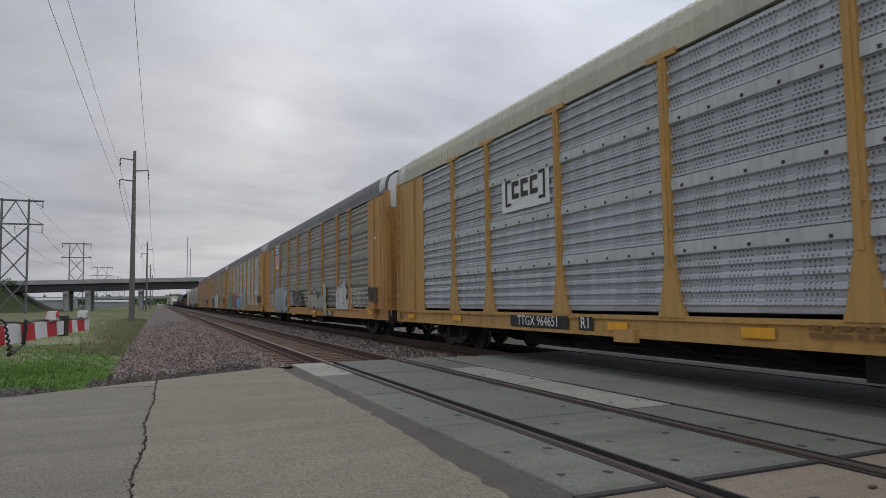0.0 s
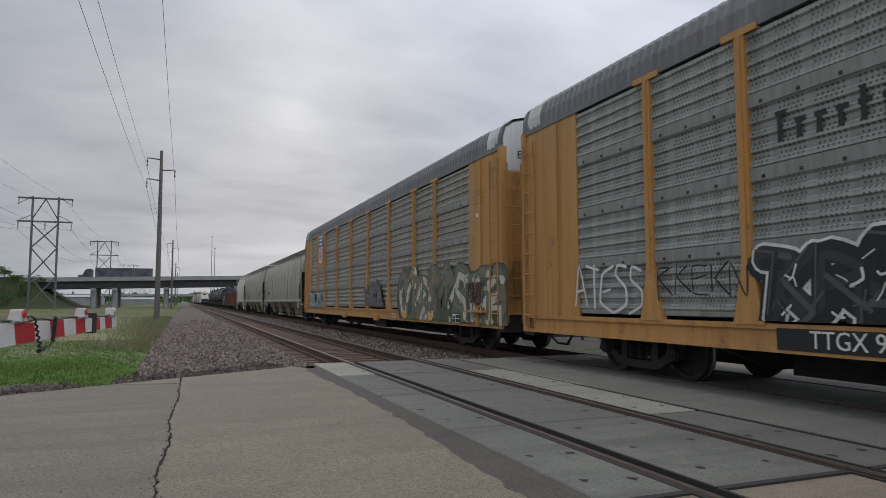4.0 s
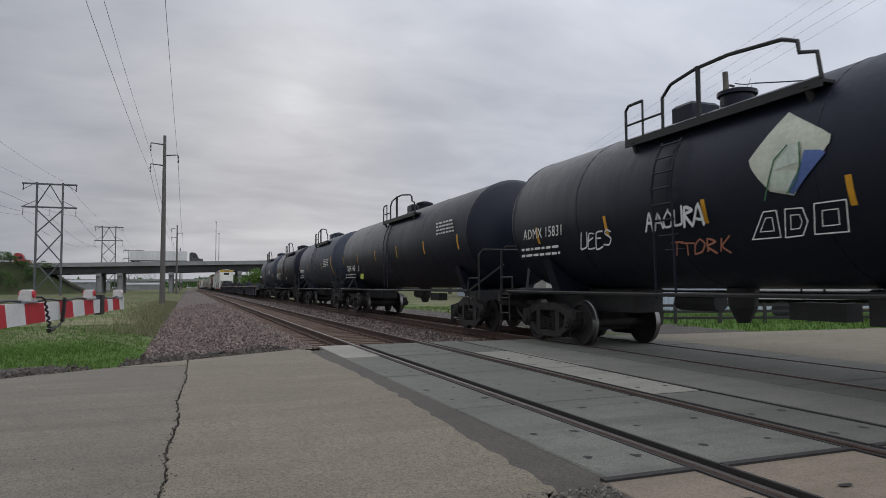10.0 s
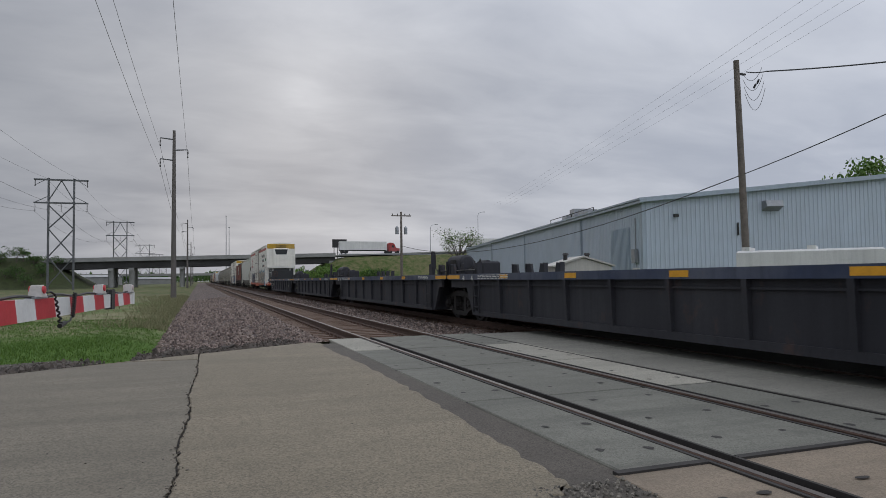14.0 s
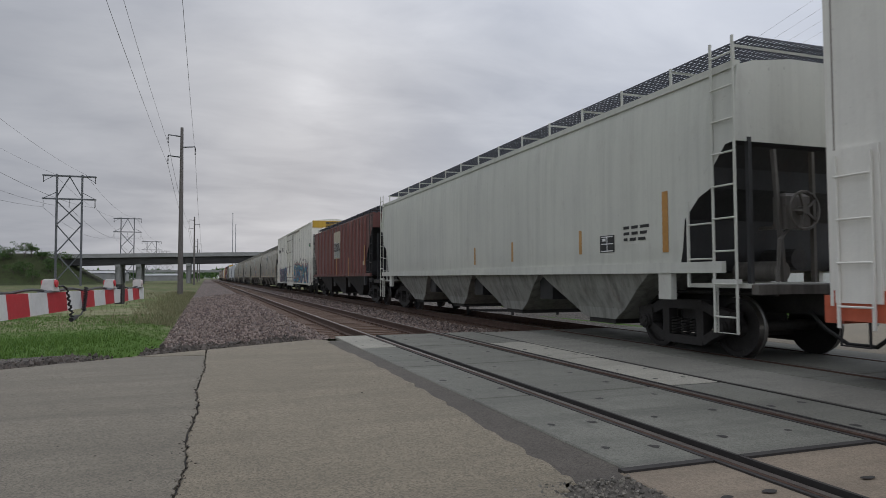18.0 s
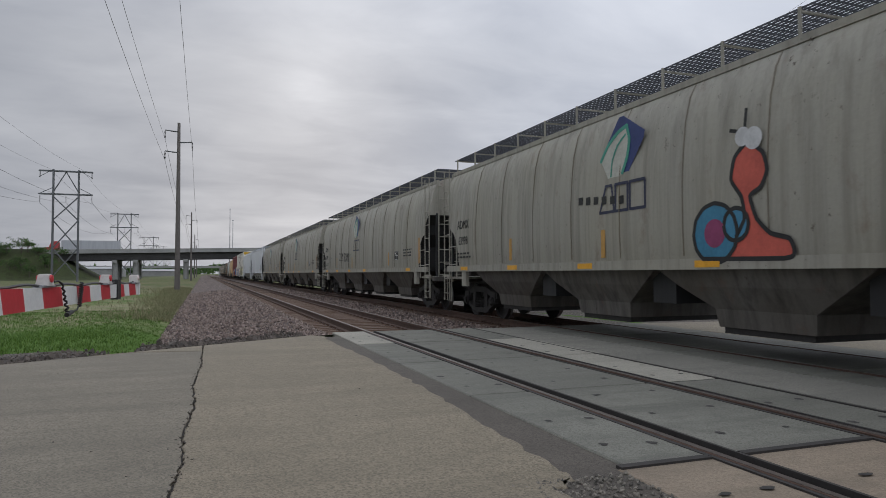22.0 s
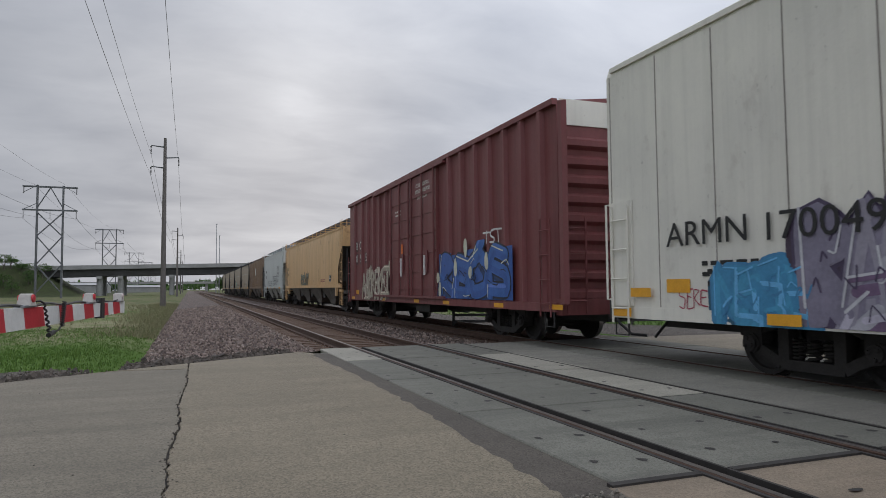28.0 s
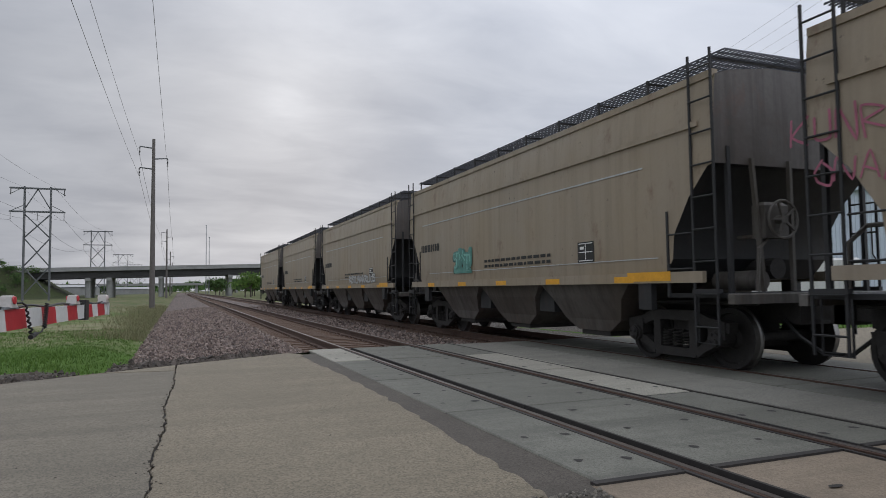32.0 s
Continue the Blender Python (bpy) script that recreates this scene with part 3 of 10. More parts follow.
def ballast_z(x):
    pts = [(-1.15, -0.62), (-0.9, -0.50), (1.9, -0.24), (2.65, -0.21), (2.85, -0.27), (5.1, -0.27), (5.3, -0.22), (6.1, -0.30), (6.9, -0.20), (9.6, -0.20), (11.3, -0.62)]
    for (a, za), (b, zb) in zip(pts, pts[1:]):
        if a <= x <= b:
            return za + (zb - za) * (x - a) / (b - a)
    return -0.62


def build_ballast():
    rnd = random.Random(5)
    bed = thing("ballast", "bed of crushed pinkish-brown stone under the tracks", "ballast", kind="structure")
    xs = [-1.15, -0.9, -0.3, 0.3, 0.9, 1.4, 1.9, 2.3, 2.65, 2.85, 3.3, 4.0, 4.7, 5.1, 5.3, 5.7, 6.1, 6.5, 6.9, 7.6, 8.3, 9.0, 9.6, 10.4, 11.3]
    for y0, y1, st in ((14.0, 60, 0.6), (60, 620, 20), (-150, -12, 12)):
        mb = MB()
        ny = int((y1 - y0) / st)
        ys = [y0 + (y1 - y0) * j / ny for j in range(ny + 1)]
        mb.v = [(x, y, ballast_z(x) + (0.035 * noise.noise(Vector((x * 2, y * 2, 0))) if y > 14.2 else 0)) for y in ys for x in xs]
        n = len(xs)
        mb.f = [(j * n + i, j * n + i + 1, (j + 1) * n + i + 1, (j + 1) * n + i) for j in range(ny) for i in range(n - 1)]
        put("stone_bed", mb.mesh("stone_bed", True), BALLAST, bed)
    # slope of loose stone down from the road's edge
    mb = MB()
    for k in range(21000):
        y = 14.0 + (rnd.random() ** 1.6) * 46
        x = rnd.uniform(-1.1, 3.0) if rnd.random() < 0.62 else rnd.uniform(3.0, 7.0)
        if abs(x - TRACK1) < 1.2 and rnd.random() < 0.7:
            continue
        edge = 13.55 + 0.6 * (x - 2.3)
        if x < 2.3 and rnd.random() < 0.2:
            y = edge + rnd.uniform(0.05, 1.2)
        stone_mesh(mb, (x, y, ballast_z(x) + rnd.uniform(0.0, 0.03)), rnd.uniform(0.025, 0.062) * (1 + 0.02 * (y - 14)), rnd)
    o = put("loose_stones", mb.mesh("loose_stones"), STONES, bed)
    o["kind"] = "stuff"
    mb = MB()
    pts = [(-1.2, 11.6), (-0.2, 12.1), (1.0, 12.75), (2.1, 13.35), (2.6, 13.6), (2.6, 14.8), (-0.9, 14.8), (-1.6, 13.5)]
    mb.add([(x, y, -0.03 if i < 5 else -0.30) for i, (x, y) in enumerate(pts)], [tuple(range(len(pts)))])
    put("stone_slope", mb.mesh("stone_slope"), BALLAST, bed)
    # grey gravel verge on the far side of the tracks
    mb = MB()
    for j in range(30):
        y = 13.7 + 2.0 * j
        w = 15.0 + 0.9 * noise.noise(Vector((0, y * 0.3, 5)))
        mb.v += [(9.9, y, -0.22), (12.0, y, ground_height(12.0, y) + 0.07), (w, y, ground_height(w, y) + 0.05), (w + 0.3, y, ground_height(w + 0.3, y) - 0.05)]
    mb.f = [(4 * j + i, 4 * j + i + 1, 4 * j + i + 5, 4 * j + i + 4) for j in range(29) for i in range(3)]
    put("gravel_verge", mb.mesh("gravel_verge"), DIRT, bed)
    # dirty gravel along the edge of the road slab
    mb = MB()
    for k in range(8200):
        x = rnd.uniform(-12, 0.2) if k % 4 else rnd.uniform(-3, 1.9)
        y = 13.4 + 0.6 * (x - 2.3) + abs(rnd.gauss(0, 0.5 + 0.2 * noise.noise(Vector((x * 0.9, 2, 0))))) + 0.02
        stone_mesh(mb, (x, y, (ground_height(x, y) if x < -1 else -0.03) + rnd.uniform(0.0, 0.02)), rnd.uniform(0.012, 0.04) if k % 9 else rnd.uniform(0.04, 0.09), rnd)
    o = put("edge_gravel", mb.mesh("edge_gravel"), mat_island("edge_gravel", (0.035, 0.028, 0.022), (0.13, 0.105, 0.085), (0.06, 0.05, 0.042)), bed)
    o["kind"] = "stuff"
    mb = MB()
    strip = [(-40 + i * 1.0, 13.4 + 0.6 * (-40 + i * 1.0 - 2.3)) for i in range(41)]
    v = []
    for x, y in strip:
        w = 1.75 + 0.45 * noise.noise(Vector((x * 1.3, 0, 0)))
        v += [(x, y, -0.014), (x, y + w, ground_height(x, y + w) + 0.014)]
    mb.add(v, [(2 * i, 2 * i + 1, 2 * i + 3, 2 * i + 2) for i in range(len(strip) - 1)])
    put("gravel_edge", mb.mesh("gravel_edge"), DIRT, bed)


def jagged(p0, p1, n, amp, rnd):
    (x0, y0), (x1, y1) = p0, p1
    out = []
    for i in range(n + 1):
        t = i / n
        a = amp if 0 < i < n else 0
        out.append((x0 + (x1 - x0) * t + rnd.uniform(-a, a), y0 + (y1 - y0) * t + rnd.uniform(-a, a)))
    return out


def slab_piece(name, outline, mat, parent, top=0.0, deep=0.12, label=""):
    """A cast slab with a slightly broken arris."""
    c = 0.012
    cx, cy = sum(p[0] for p in outline) / len(outline), sum(p[1] for p in outline) / len(outline)
    inner = [(x + (cx - x) * c / max(0.3, abs(cx - x)) * (abs(cx - x) > 0.3), y + (cy - y) * c / max(0.3, abs(cy - y)) * (abs(cy - y) > 0.3)) for x, y in outline]
    mb = MB().loft([[(x, y, top - deep) for x, y in outline], [(x, y, top - 0.01) for x, y in outline], [(x, y, top) for x, y in inner]])
    return part(name, mb, mat, parent, label)


def build_crossing():
    rnd = random.Random(11)
    road = thing("road", "worn concrete road slabs with cracked joints at the crossing", "road", kind="structure")
    e = lambda x: 13.4 + 0.6 * (x - 2.3)
    crack = [(0.01, e(0.01)), (-0.02, 9.4), (-0.1, 7.8), (-0.07, 6.6), (-0.14, 5.41), (-0.12, 4.7), (-0.17, 4.06), (-0.2, 2.0), (-0.18, 0.0), (-0.22, -9)]
    crack = [p for a, b in zip(crack, crack[1:]) for p in jagged(a, b, 9, 0.010, rnd)[:-1]] + [crack[-1]]
    asph = [(2.22, 12.9), (2.15, 12.36), (2.22, 9.78), (2.23, 7.96), (2.2, 6.34), (2.13, 5.09), (2.09, 4.02), (2.06, 3.5), (1.86, 3.35), (1.9, 2.4), (1.8, 1.0), (1.9, -9)]
    asph = [p for a, b in zip(asph, asph[1:]) for p in jagged(a, b, 8, 0.032, rnd)[:-1]] + [asph[-1]]
    gap = 0.005
    slab_piece("road_slab", [(x + gap * rnd.uniform(0.2, 2.4), y) for x, y in crack] + asph[::-1] + [(2.0, e(2.0) - 0.02)], SLAB, road, label="tan concrete slab with exposed pebbles")
    low = [(x - gap * rnd.uniform(0.4, 2.2), y) for x, y in crack if y < 11.1]
    slab_piece("road_slab", [(-1.6, e(-1.6)), (-0.95, 11.36), (0.0 - gap, 11.18)] + low + [(-7.2, -9), (-7.2, e(-7.2))], SLAB_OLD, road, -0.002, label="greyer concrete slab")
    slab_piece("slab_wedge", [(-1.55, e(-1.55)), (-0.93, 11.385), (-gap, 11.2), (-gap, e(-gap))], SLAB, road, 0.0, label="narrow wedge of concrete along the edge")
    slab_piece("road_slab", [(-14.5, e(-14.5)), (-7.23, e(-7.23)), (-7.23, -9), (-14.5, -9)], SLAB, road)
    slab_piece("road_slab", [(-40, e(-40)), (-14.53, e(-14.53)), (-14.53, -14), (-40, -30)], SLAB_OLD, road)
    slab_piece("road_slab", [(-14.5, -9.02), (1.9, -9.02), (1.9, -30), (-40, -30.1), (-40, -30.0)], SLAB_OLD, road)
    part("joint_filler", MB().box(-0.32, 0.12, -9, 10.7, -0.1, -0.022), RUBBER, road)
    # specks of bark, grit and leaf on the slabs
    mb = MB()
    for k in range(70):
        x, y = rnd.uniform(-6, 1.9), rnd.uniform(2.6, 10)
        stone_mesh(mb, (x, y, -0.003), rnd.uniform(0.005, 0.012), rnd)
    for k in range(320):
        i = rnd.randrange(len(crack))
        stone_mesh(mb, (crack[i][0] + rnd.gauss(0, 0.022), crack[i][1] + rnd.uniform(-0.15, 0.15), -0.004), rnd.uniform(0.006, 0.016), rnd)
    o = put("debris", mb.mesh("debris"), mat_island("dark_debris", (0.03, 0.025, 0.02), (0.09, 0.07, 0.05), (0.05, 0.045, 0.04)), road)
    o["kind"] = "stuff"
    # dark asphalt strip between the slabs and the crossing
    mb = MB()
    L, R = asph, [(2.47, y) for _, y in asph]
    mb.v = [(x, y, -0.012) for x, y in L] + [(2.50, y, -0.016) for x, y in R]
    n = len(L)
    mb.f = [(i, i + 1, n + i + 1, n + i) for i in range(n - 1)]
    put("asphalt_strip", mb.mesh("asphalt_strip"), ASPHALT, road)
    # broken rubble where the strip has crumbled away
    mb = MB()
    for k in range(1500):
        x, y = rnd.uniform(1.62, 2.42), 3.5 - rnd.random() ** 1.4 * 2.6
        stone_mesh(mb, (x, y, -0.012 + rnd.uniform(0, 0.008)), rnd.uniform(0.006, 0.02), rnd)
    o = put("rubble", mb.mesh("rubble"), mat_island("crumbled_asphalt", (0.07, 0.065, 0.055), (0.2, 0.18, 0.15), (0.3, 0.27, 0.22)), road)
    o["kind"] = "stuff"

    cr = thing("crossing", "concrete crossing panels between and beside the rails", "level crossing", kind="structure")
    joints = [3.61, 6.2, 8.74, 11.27, 13.72]
    cols = ((2.50, 3.155, PANEL_C), (3.375, 4.61, PANEL_C), (4.83, 5.56, PANEL_C))
    holes = MB()
    for c, (x0, x1, mat) in enumerate(cols):
        for y0, y1 in zip(joints, joints[1:]):
            m = mat
            if c == 2 and y0 in (6.2, 8.74):
                m = PATCH_C
            if c in (0, 1) and y1 > 13:
                m = PATCH_C if c == 0 else PANEL_C
            z = rnd.uniform(-0.008, 0.0)
            wide = x1 if not (c == 2 and y0 > 8) else x1 + 0.1
            slab_piece("panel", [(x0, y0 + 0.02), (wide, y0 + 0.02), (wide, y1 - 0.02), (x0, y1 - 0.02)], m, cr, z)
            for k in range(6 if c == 1 else 4):
                hx, hy = x0 + (x1 - x0) * (0.22 + 0.56 * (k % 2)), y0 + (y1 - y0) * (0.18 + 0.32 * (k // 2))
                hx, hy = hx + rnd.uniform(-0.04, 0.04), hy + rnd.uniform(-0.06, 0.06)
                a = rnd.uniform(0.035, 0.06)
                holes.add([(hx + a * math.cos(t) * rnd.uniform(0.5, 1), hy + a * math.sin(t) * rnd.uniform(0.5, 1.1), z + 0.003) for t in [i * math.pi / 4 for i in range(8)]], [tuple(range(8))])
        for y0, y1 in ((1.1, 3.59), (-1.4, 1.08), (-3.9, -1.42), (-6.4, -3.92), (-9, -6.42)):
            slab_piece("panel", [(x0 - (0.0 if c else 0.08), y0), (x1, y0), (x1, y1), (x0 - (0.0 if c else 0.08), y1)], PANEL_TAN, cr, rnd.uniform(-0.012, -0.004))
            for k in range(4):
                hx, hy = x0 + (x1 - x0) * (0.3 + 0.45 * (k % 2)), y0 + (y1 - y0) * (0.2 + 0.55 * (k // 2))
                holes.add([(hx + 0.06 * math.cos(t) * rnd.uniform(0.5, 1), hy + 0.035 * math.sin(t) * rnd.uniform(0.5, 1.1), 0.0) for t in [i * math.pi / 4 for i in range(8)]], [tuple(range(8))])
    put("lifting_recess", holes.mesh("lifting_recess"), RUBBER, cr, label="dark worn lifting holes")
    for x0, x1 in ((3.155, 3.375), (4.61, 4.83)):
        part("flangeway", MB().box(x0, x1, -12, 13.74, -0.3, -0.12), RUBBER, cr)
    for x in (3.175, 4.81):
        part("flange_filler", MB().box(x - 0.02, x + 0.02, -12, 13.7, -0.12, -0.006), RUBBER, cr)
    # black panel edges beside the rails, strips also painting the flangeway's shade, and worn rims at some joints
    for x0, x1 in ((3.138, 3.156), (3.374, 3.394), (4.592, 4.612), (4.828, 4.846), (5.55, 5.57)):
        y = -9.0
        for e1 in [-6.4, -3.9, -1.4, 1.1] + joints:
            part("edge_seal", MB().box(x0 + rnd.uniform(-0.006, 0.0), x1 + rnd.uniform(0, 0.008), y, e1 - 0.01, -0.12, 0.004), RUBBER, cr)
            y = e1
    for x0, x1 in ((2.5, 3.155), (3.375, 4.61), (4.83, 5.56)):
        for y in joints[:-1]:
            part("joint_seal", MB().box(x0, x1, y - 0.019, y + 0.019, -0.12, -0.012), RUBBER, cr)
    for x0, x1 in ((2.44, 3.13), (3.40, 4.585), (4.85, 5.55)):
        part("end_angle", MB().box(x0, x1, 3.56, 3.625, -0.1, 0.006), RUBBER, cr, "dark steel angle across the panel end")
    # second track's panels and the strip between the tracks
    part("infill_strip", MB().box(5.68, 6.74, -12, 13.6, -0.2, -0.014), mat_concrete("strip_concrete", (0.235, 0.225, 0.19), 0.4, 0.6), cr)
    part("seam", MB().box(5.66, 5.68, -12, 13.6, -0.2, -0.05), RUBBER, cr)
    for x0, x1 in ((6.75, 7.41), (7.59, 8.91), (9.09, 9.8)):
        for k in range(9):
            y0 = -8.9 + 2.5 * k
            slab_piece("panel", [(x0, y0), (x1, y0), (x1, y0 + 2.48), (x0, y0 + 2.48)], PANEL_C, cr, rnd.uniform(-0.012, -0.004))
    for x0, x1 in ((7.41, 7.59), (8.91, 9.09)):
        part("flangeway", MB().box(x0, x1, -12, 13.62, -0.3, -0.07), RUBBER, cr)
    # road beyond the tracks
    slab_piece("road_slab", [(9.83, -14), (26, -14), (26, 12.0), (9.83, 13.6)], SLAB, road, -0.012, label="pale concrete road beyond the tracks")
    slab_piece("road_slab", [(26.03, -14), (60, -14), (60, 9.0), (26.03, 11.9)], SLAB_OLD, road, -0.012)


def grass_tufts(name, spots, mat, hmin, hmax, label, rnd, wide=0.008):
    mb = MB()
    for x, y in spots:
        z = ground_height(x, y)
        for k in range(4):
            a, h = rnd.uniform(0, 6.28), rnd.uniform(hmin, hmax)
            bx, by = x + rnd.gauss(0, 0.05), y + rnd.gauss(0, 0.05)
            dx, dy = math.cos(a) * wide, math.sin(a) * wide
            lx, ly = rnd.gauss(0, 0.4) * h, rnd.gauss(0, 0.4) * h
            mb.add([(bx - dx, by - dy, z - 0.01), (bx + dx, by + dy, z - 0.01), (bx + lx, by + ly, z + h)], [(0, 1, 2)])
    o = put(name, mb.mesh(name), mat)
    tagged(o, label, "grass", kind="stuff")


def build_grass():
    rnd = random.Random(3)
    spots = []
    while len(spots) < 22000:
        x, y = rnd.uniform(-16, -0.85), 8 + rnd.random() ** 1.5 * 26
        if y > 13.4 + 0.6 * (x - 2.3) + 1.5 + 0.4 * noise.noise(Vector((x * 1.4, 0, 0))):
            spots.append((x, y))
    grass_tufts("lawn_grass", spots, GRASS, 0.025, 0.075, "short bright green grass beside the road", rnd, 0.010)
    spots = []
    while len(spots) < 5200:
        y = 14 + rnd.random() ** 1.2 * 70
        x = -1.15 - abs(rnd.gauss(0, 0.5 + y * 0.012)) if rnd.random() < 0.6 else rnd.uniform(-22, -1.5)
        if y > 27 + 3 * noise.noise(Vector((x, 0, 3))):
            spots.append((x, y))
    grass_tufts("dry_grass", spots, DRYGRASS, 0.08, 0.30, "pale dry grass tufts along the ballast", rnd, 0.012)
    spots = [(rnd.uniform(14.5, 32), rnd.uniform(13.5, 50)) for _ in range(6000)]
    grass_tufts("verge_grass", spots, GRASS, 0.06, 0.2, "green grass beyond the tracks", rnd, 0.014)


build_ground()
build_track("track_1", TRACK1, BALLAST, "rusty rails on weathered wooden ties through the crossing")
build_track("track_2", TRACK2, BALLAST2, "second track carrying the freight train")
build_ballast()
build_crossing()
build_grass()

# ---- bridge, building, poles, towers ----


def build_bridge():
    b = thing("highway_bridge", "grey concrete highway bridge on round piers over the tracks", "bridge", at=(0, BRIDGE_Y, 0))
    x0, x1 = -46.0, 42.0
    zt = lambda x: 0.0 + 0.020 * (x - 0)          # slight grade of the deck
    def sweep(prof, xa, xb):
        mb = MB()
        rings = []
        for i in range(9):
            x = xa + (xb - xa) * i / 8
            rings.append([(x, y, z + zt(x)) for y, z in prof])
        mb.loft(rings)
        return mb
    part("deck", sweep([(-7, 7.75), (7, 7.75), (7, 8.15), (-7, 8.15)], x0, x1), BRIDGE_C, b)
    for y in (-7.05, 6.75):
        part("parapet", sweep([(y, 8.1), (y + 0.3, 8.1), (y + 0.3, 9.0), (y, 9.0)], x0, x1), BRIDGE_C, b, "pale concrete parapet")
    part("edge_beam", sweep([(-7.25, 7.8), (-7.0, 7.8), (-7.0, 8.15), (-7.25, 8.15)], x0, x1), BRIDGE_C, b)
    for y in (-6.2, -3.1, 0, 3.1, 6.2):
        part("girder", sweep([(y - 0.25, 5.75), (y + 0.25, 5.75), (y + 0.25, 5.87), (y + 0.06, 5.92), (y + 0.06, 7.7), (y + 0.2, 7.75), (y - 0.2, 7.75), (y - 0.06, 7.7), (y - 0.06, 5.92), (y - 0.25, 5.87)], x0, x1), BRIDGE_DK, b, "weathered steel girder")
    for x in (-24.6, -19.0, -5.0, 15.0):
        cap = part("pier_cap", MB().box(x - 0.7, x + 0.7, -7, 7, 4.9 + zt(x), 5.75 + zt(x)), BRIDGE_C, b)
        for y in (-5.2, 0, 5.2):
            part("pier_column", MB().rod((x, y, -0.6), (x, y, 5.0 + zt(x)), 0.85 if x < -18 else 0.7, n=14), BRIDGE_C, b, smooth=True)
    for x, s in ((-44.5, 1), (41, -1)):
        part("abutment", MB().along_y([(x - 1.5, -1), (x + 1.5, -1), (x + 1.0, 6.5 + zt(x)), (x - 1.0, 6.5 + zt(x))], -7, 7), BRIDGE_C, b)
        # paved slope under the span
        part("slope_paving", MB().along_y([(x, 5.3), (x + s * 10.5, -0.5), (x + s * 10.5, -0.9), (x, 4.9)], -7, 7), BRIDGE_C, b, "concrete slope paving")
    # pavement of the highway on the banks
    for xa, xb in ((-400, x0), (x1, 400)):
        mb = MB()
        rings = []
        for i in range(13):
            x = xa + (xb - xa) * i / 12
            z = max(zt(x), zt(x0)) if x < 0 else 0.03 * max(0, x - 40) + zt(x1) if x > x1 else zt(x)
            rings.append([(x, y, zz + z) for y, zz in ((-7, 7.9), (7, 7.9), (7, 8.35), (-7, 8.35))])
        part("approach_pavement", mb.loft(rings), BRIDGE_C, b)
    part("guard_rail", MB().box(43, 400, -7.3, -7.2, 9.3, 9.6), GALV, b)
    # a further bridge, small behind the first
    c = thing("far_bridge", "distant low concrete bridge beyond the highway", "bridge", at=(0, 520, 0))
    part("deck", MB().box(-90, 60, -4, 4, 5.2, 6.8), BRIDGE_C, c)
    for x in (-70, -45, -20, 12, 40):
        part("pier_column", MB().box(x - 1.0, x + 1.0, -2, 2, -1, 5.3), BRIDGE_C, c)


def lattice_tower(x, y, h, w, label):
    t = thing("transmission_tower", label, "pylon", "lattice pylons along the line", at=(x, y, -0.6))
    s = h / 24.5
    for sx in (-1, 1):
        leg = MB()
        for dy in (-0.45, 0.45):
            leg.bar((sx * w * 0.235, dy, 0), (sx * w * 0.235, dy * 0.7, h), 0.28, 0.28)
        k = 0
        while k < 14:
            z0, z1 = h * k / 14, h * (k + 1) / 14
            leg.bar((sx * w * 0.235, -0.42 if k % 2 else 0.42, z0), (sx * w * 0.235, 0.42 if k % 2 else -0.42, z1), 0.1, 0.1)
            k += 1
        part("leg", leg, FARSTEEL, t)
    a = w * 0.235
    for z0, z1 in ((0.05, 0.30), (0.30, 0.55), (0.55, 0.76)):
        br = MB()
        br.bar((-a, 0, h * z0), (a, 0, h * z1), 0.24, 0.24).bar((a, 0, h * z0), (-a, 0.01, h * z1), 0.24, 0.24)
        part("cross_brace", br, FARSTEEL, t)
    for z in (0.78, 0.985):
        arm = MB()
        arm.bar((-w / 2, -0.3, h * z), (w / 2, -0.3, h * z), 0.2, 0.28).bar((-w / 2, 0.3, h * z), (w / 2, 0.3, h * z), 0.2, 0.28)
        if z < 0.9:
            arm.bar((-w / 2, 0, h * z), (-a, 0, h * (z + 0.06)), 0.12, 0.12).bar((w / 2, 0, h * z), (a, 0, h * (z + 0.06)), 0.12, 0.12)
        part("cross_arm", arm, FARSTEEL, t)
    top = MB()
    top.bar((-a, 0, h * 0.8), (0, 0, h * 0.98), 0.2, 0.2).bar((a, 0, h * 0.8), (0, 0, h * 0.98), 0.2, 0.2)
    top.bar((-a, 0, h), (-w / 2, 0, h * 0.93), 0.1, 0.1).bar((a, 0, h), (w / 2, 0, h * 0.93), 0.1, 0.1)
    part("top_brace", top, FARSTEEL, t)
    for u in (-w / 2 + 0.2, 0, w / 2 - 0.2):
        ins = MB()
        for k in range(7):
            ins.turn([(h * 0.78 - 0.3 - 0.22 * k, 0.05), (h * 0.78 - 0.36 - 0.22 * k, 0.16), (h * 0.78 - 0.42 - 0.22 * k, 0.05)], "z", 6, (u, 0, 0))
        part("insulator", ins, STEEL, t)["kind"] = "stuff"
    for u in (-w / 2 + 0.2, -a, a, w / 2 - 0.2):
        part("hanger", MB().bar((u, 0, h * 0.98), (u, 0, h * 0.925), 0.14, 0.14), STEEL, t)


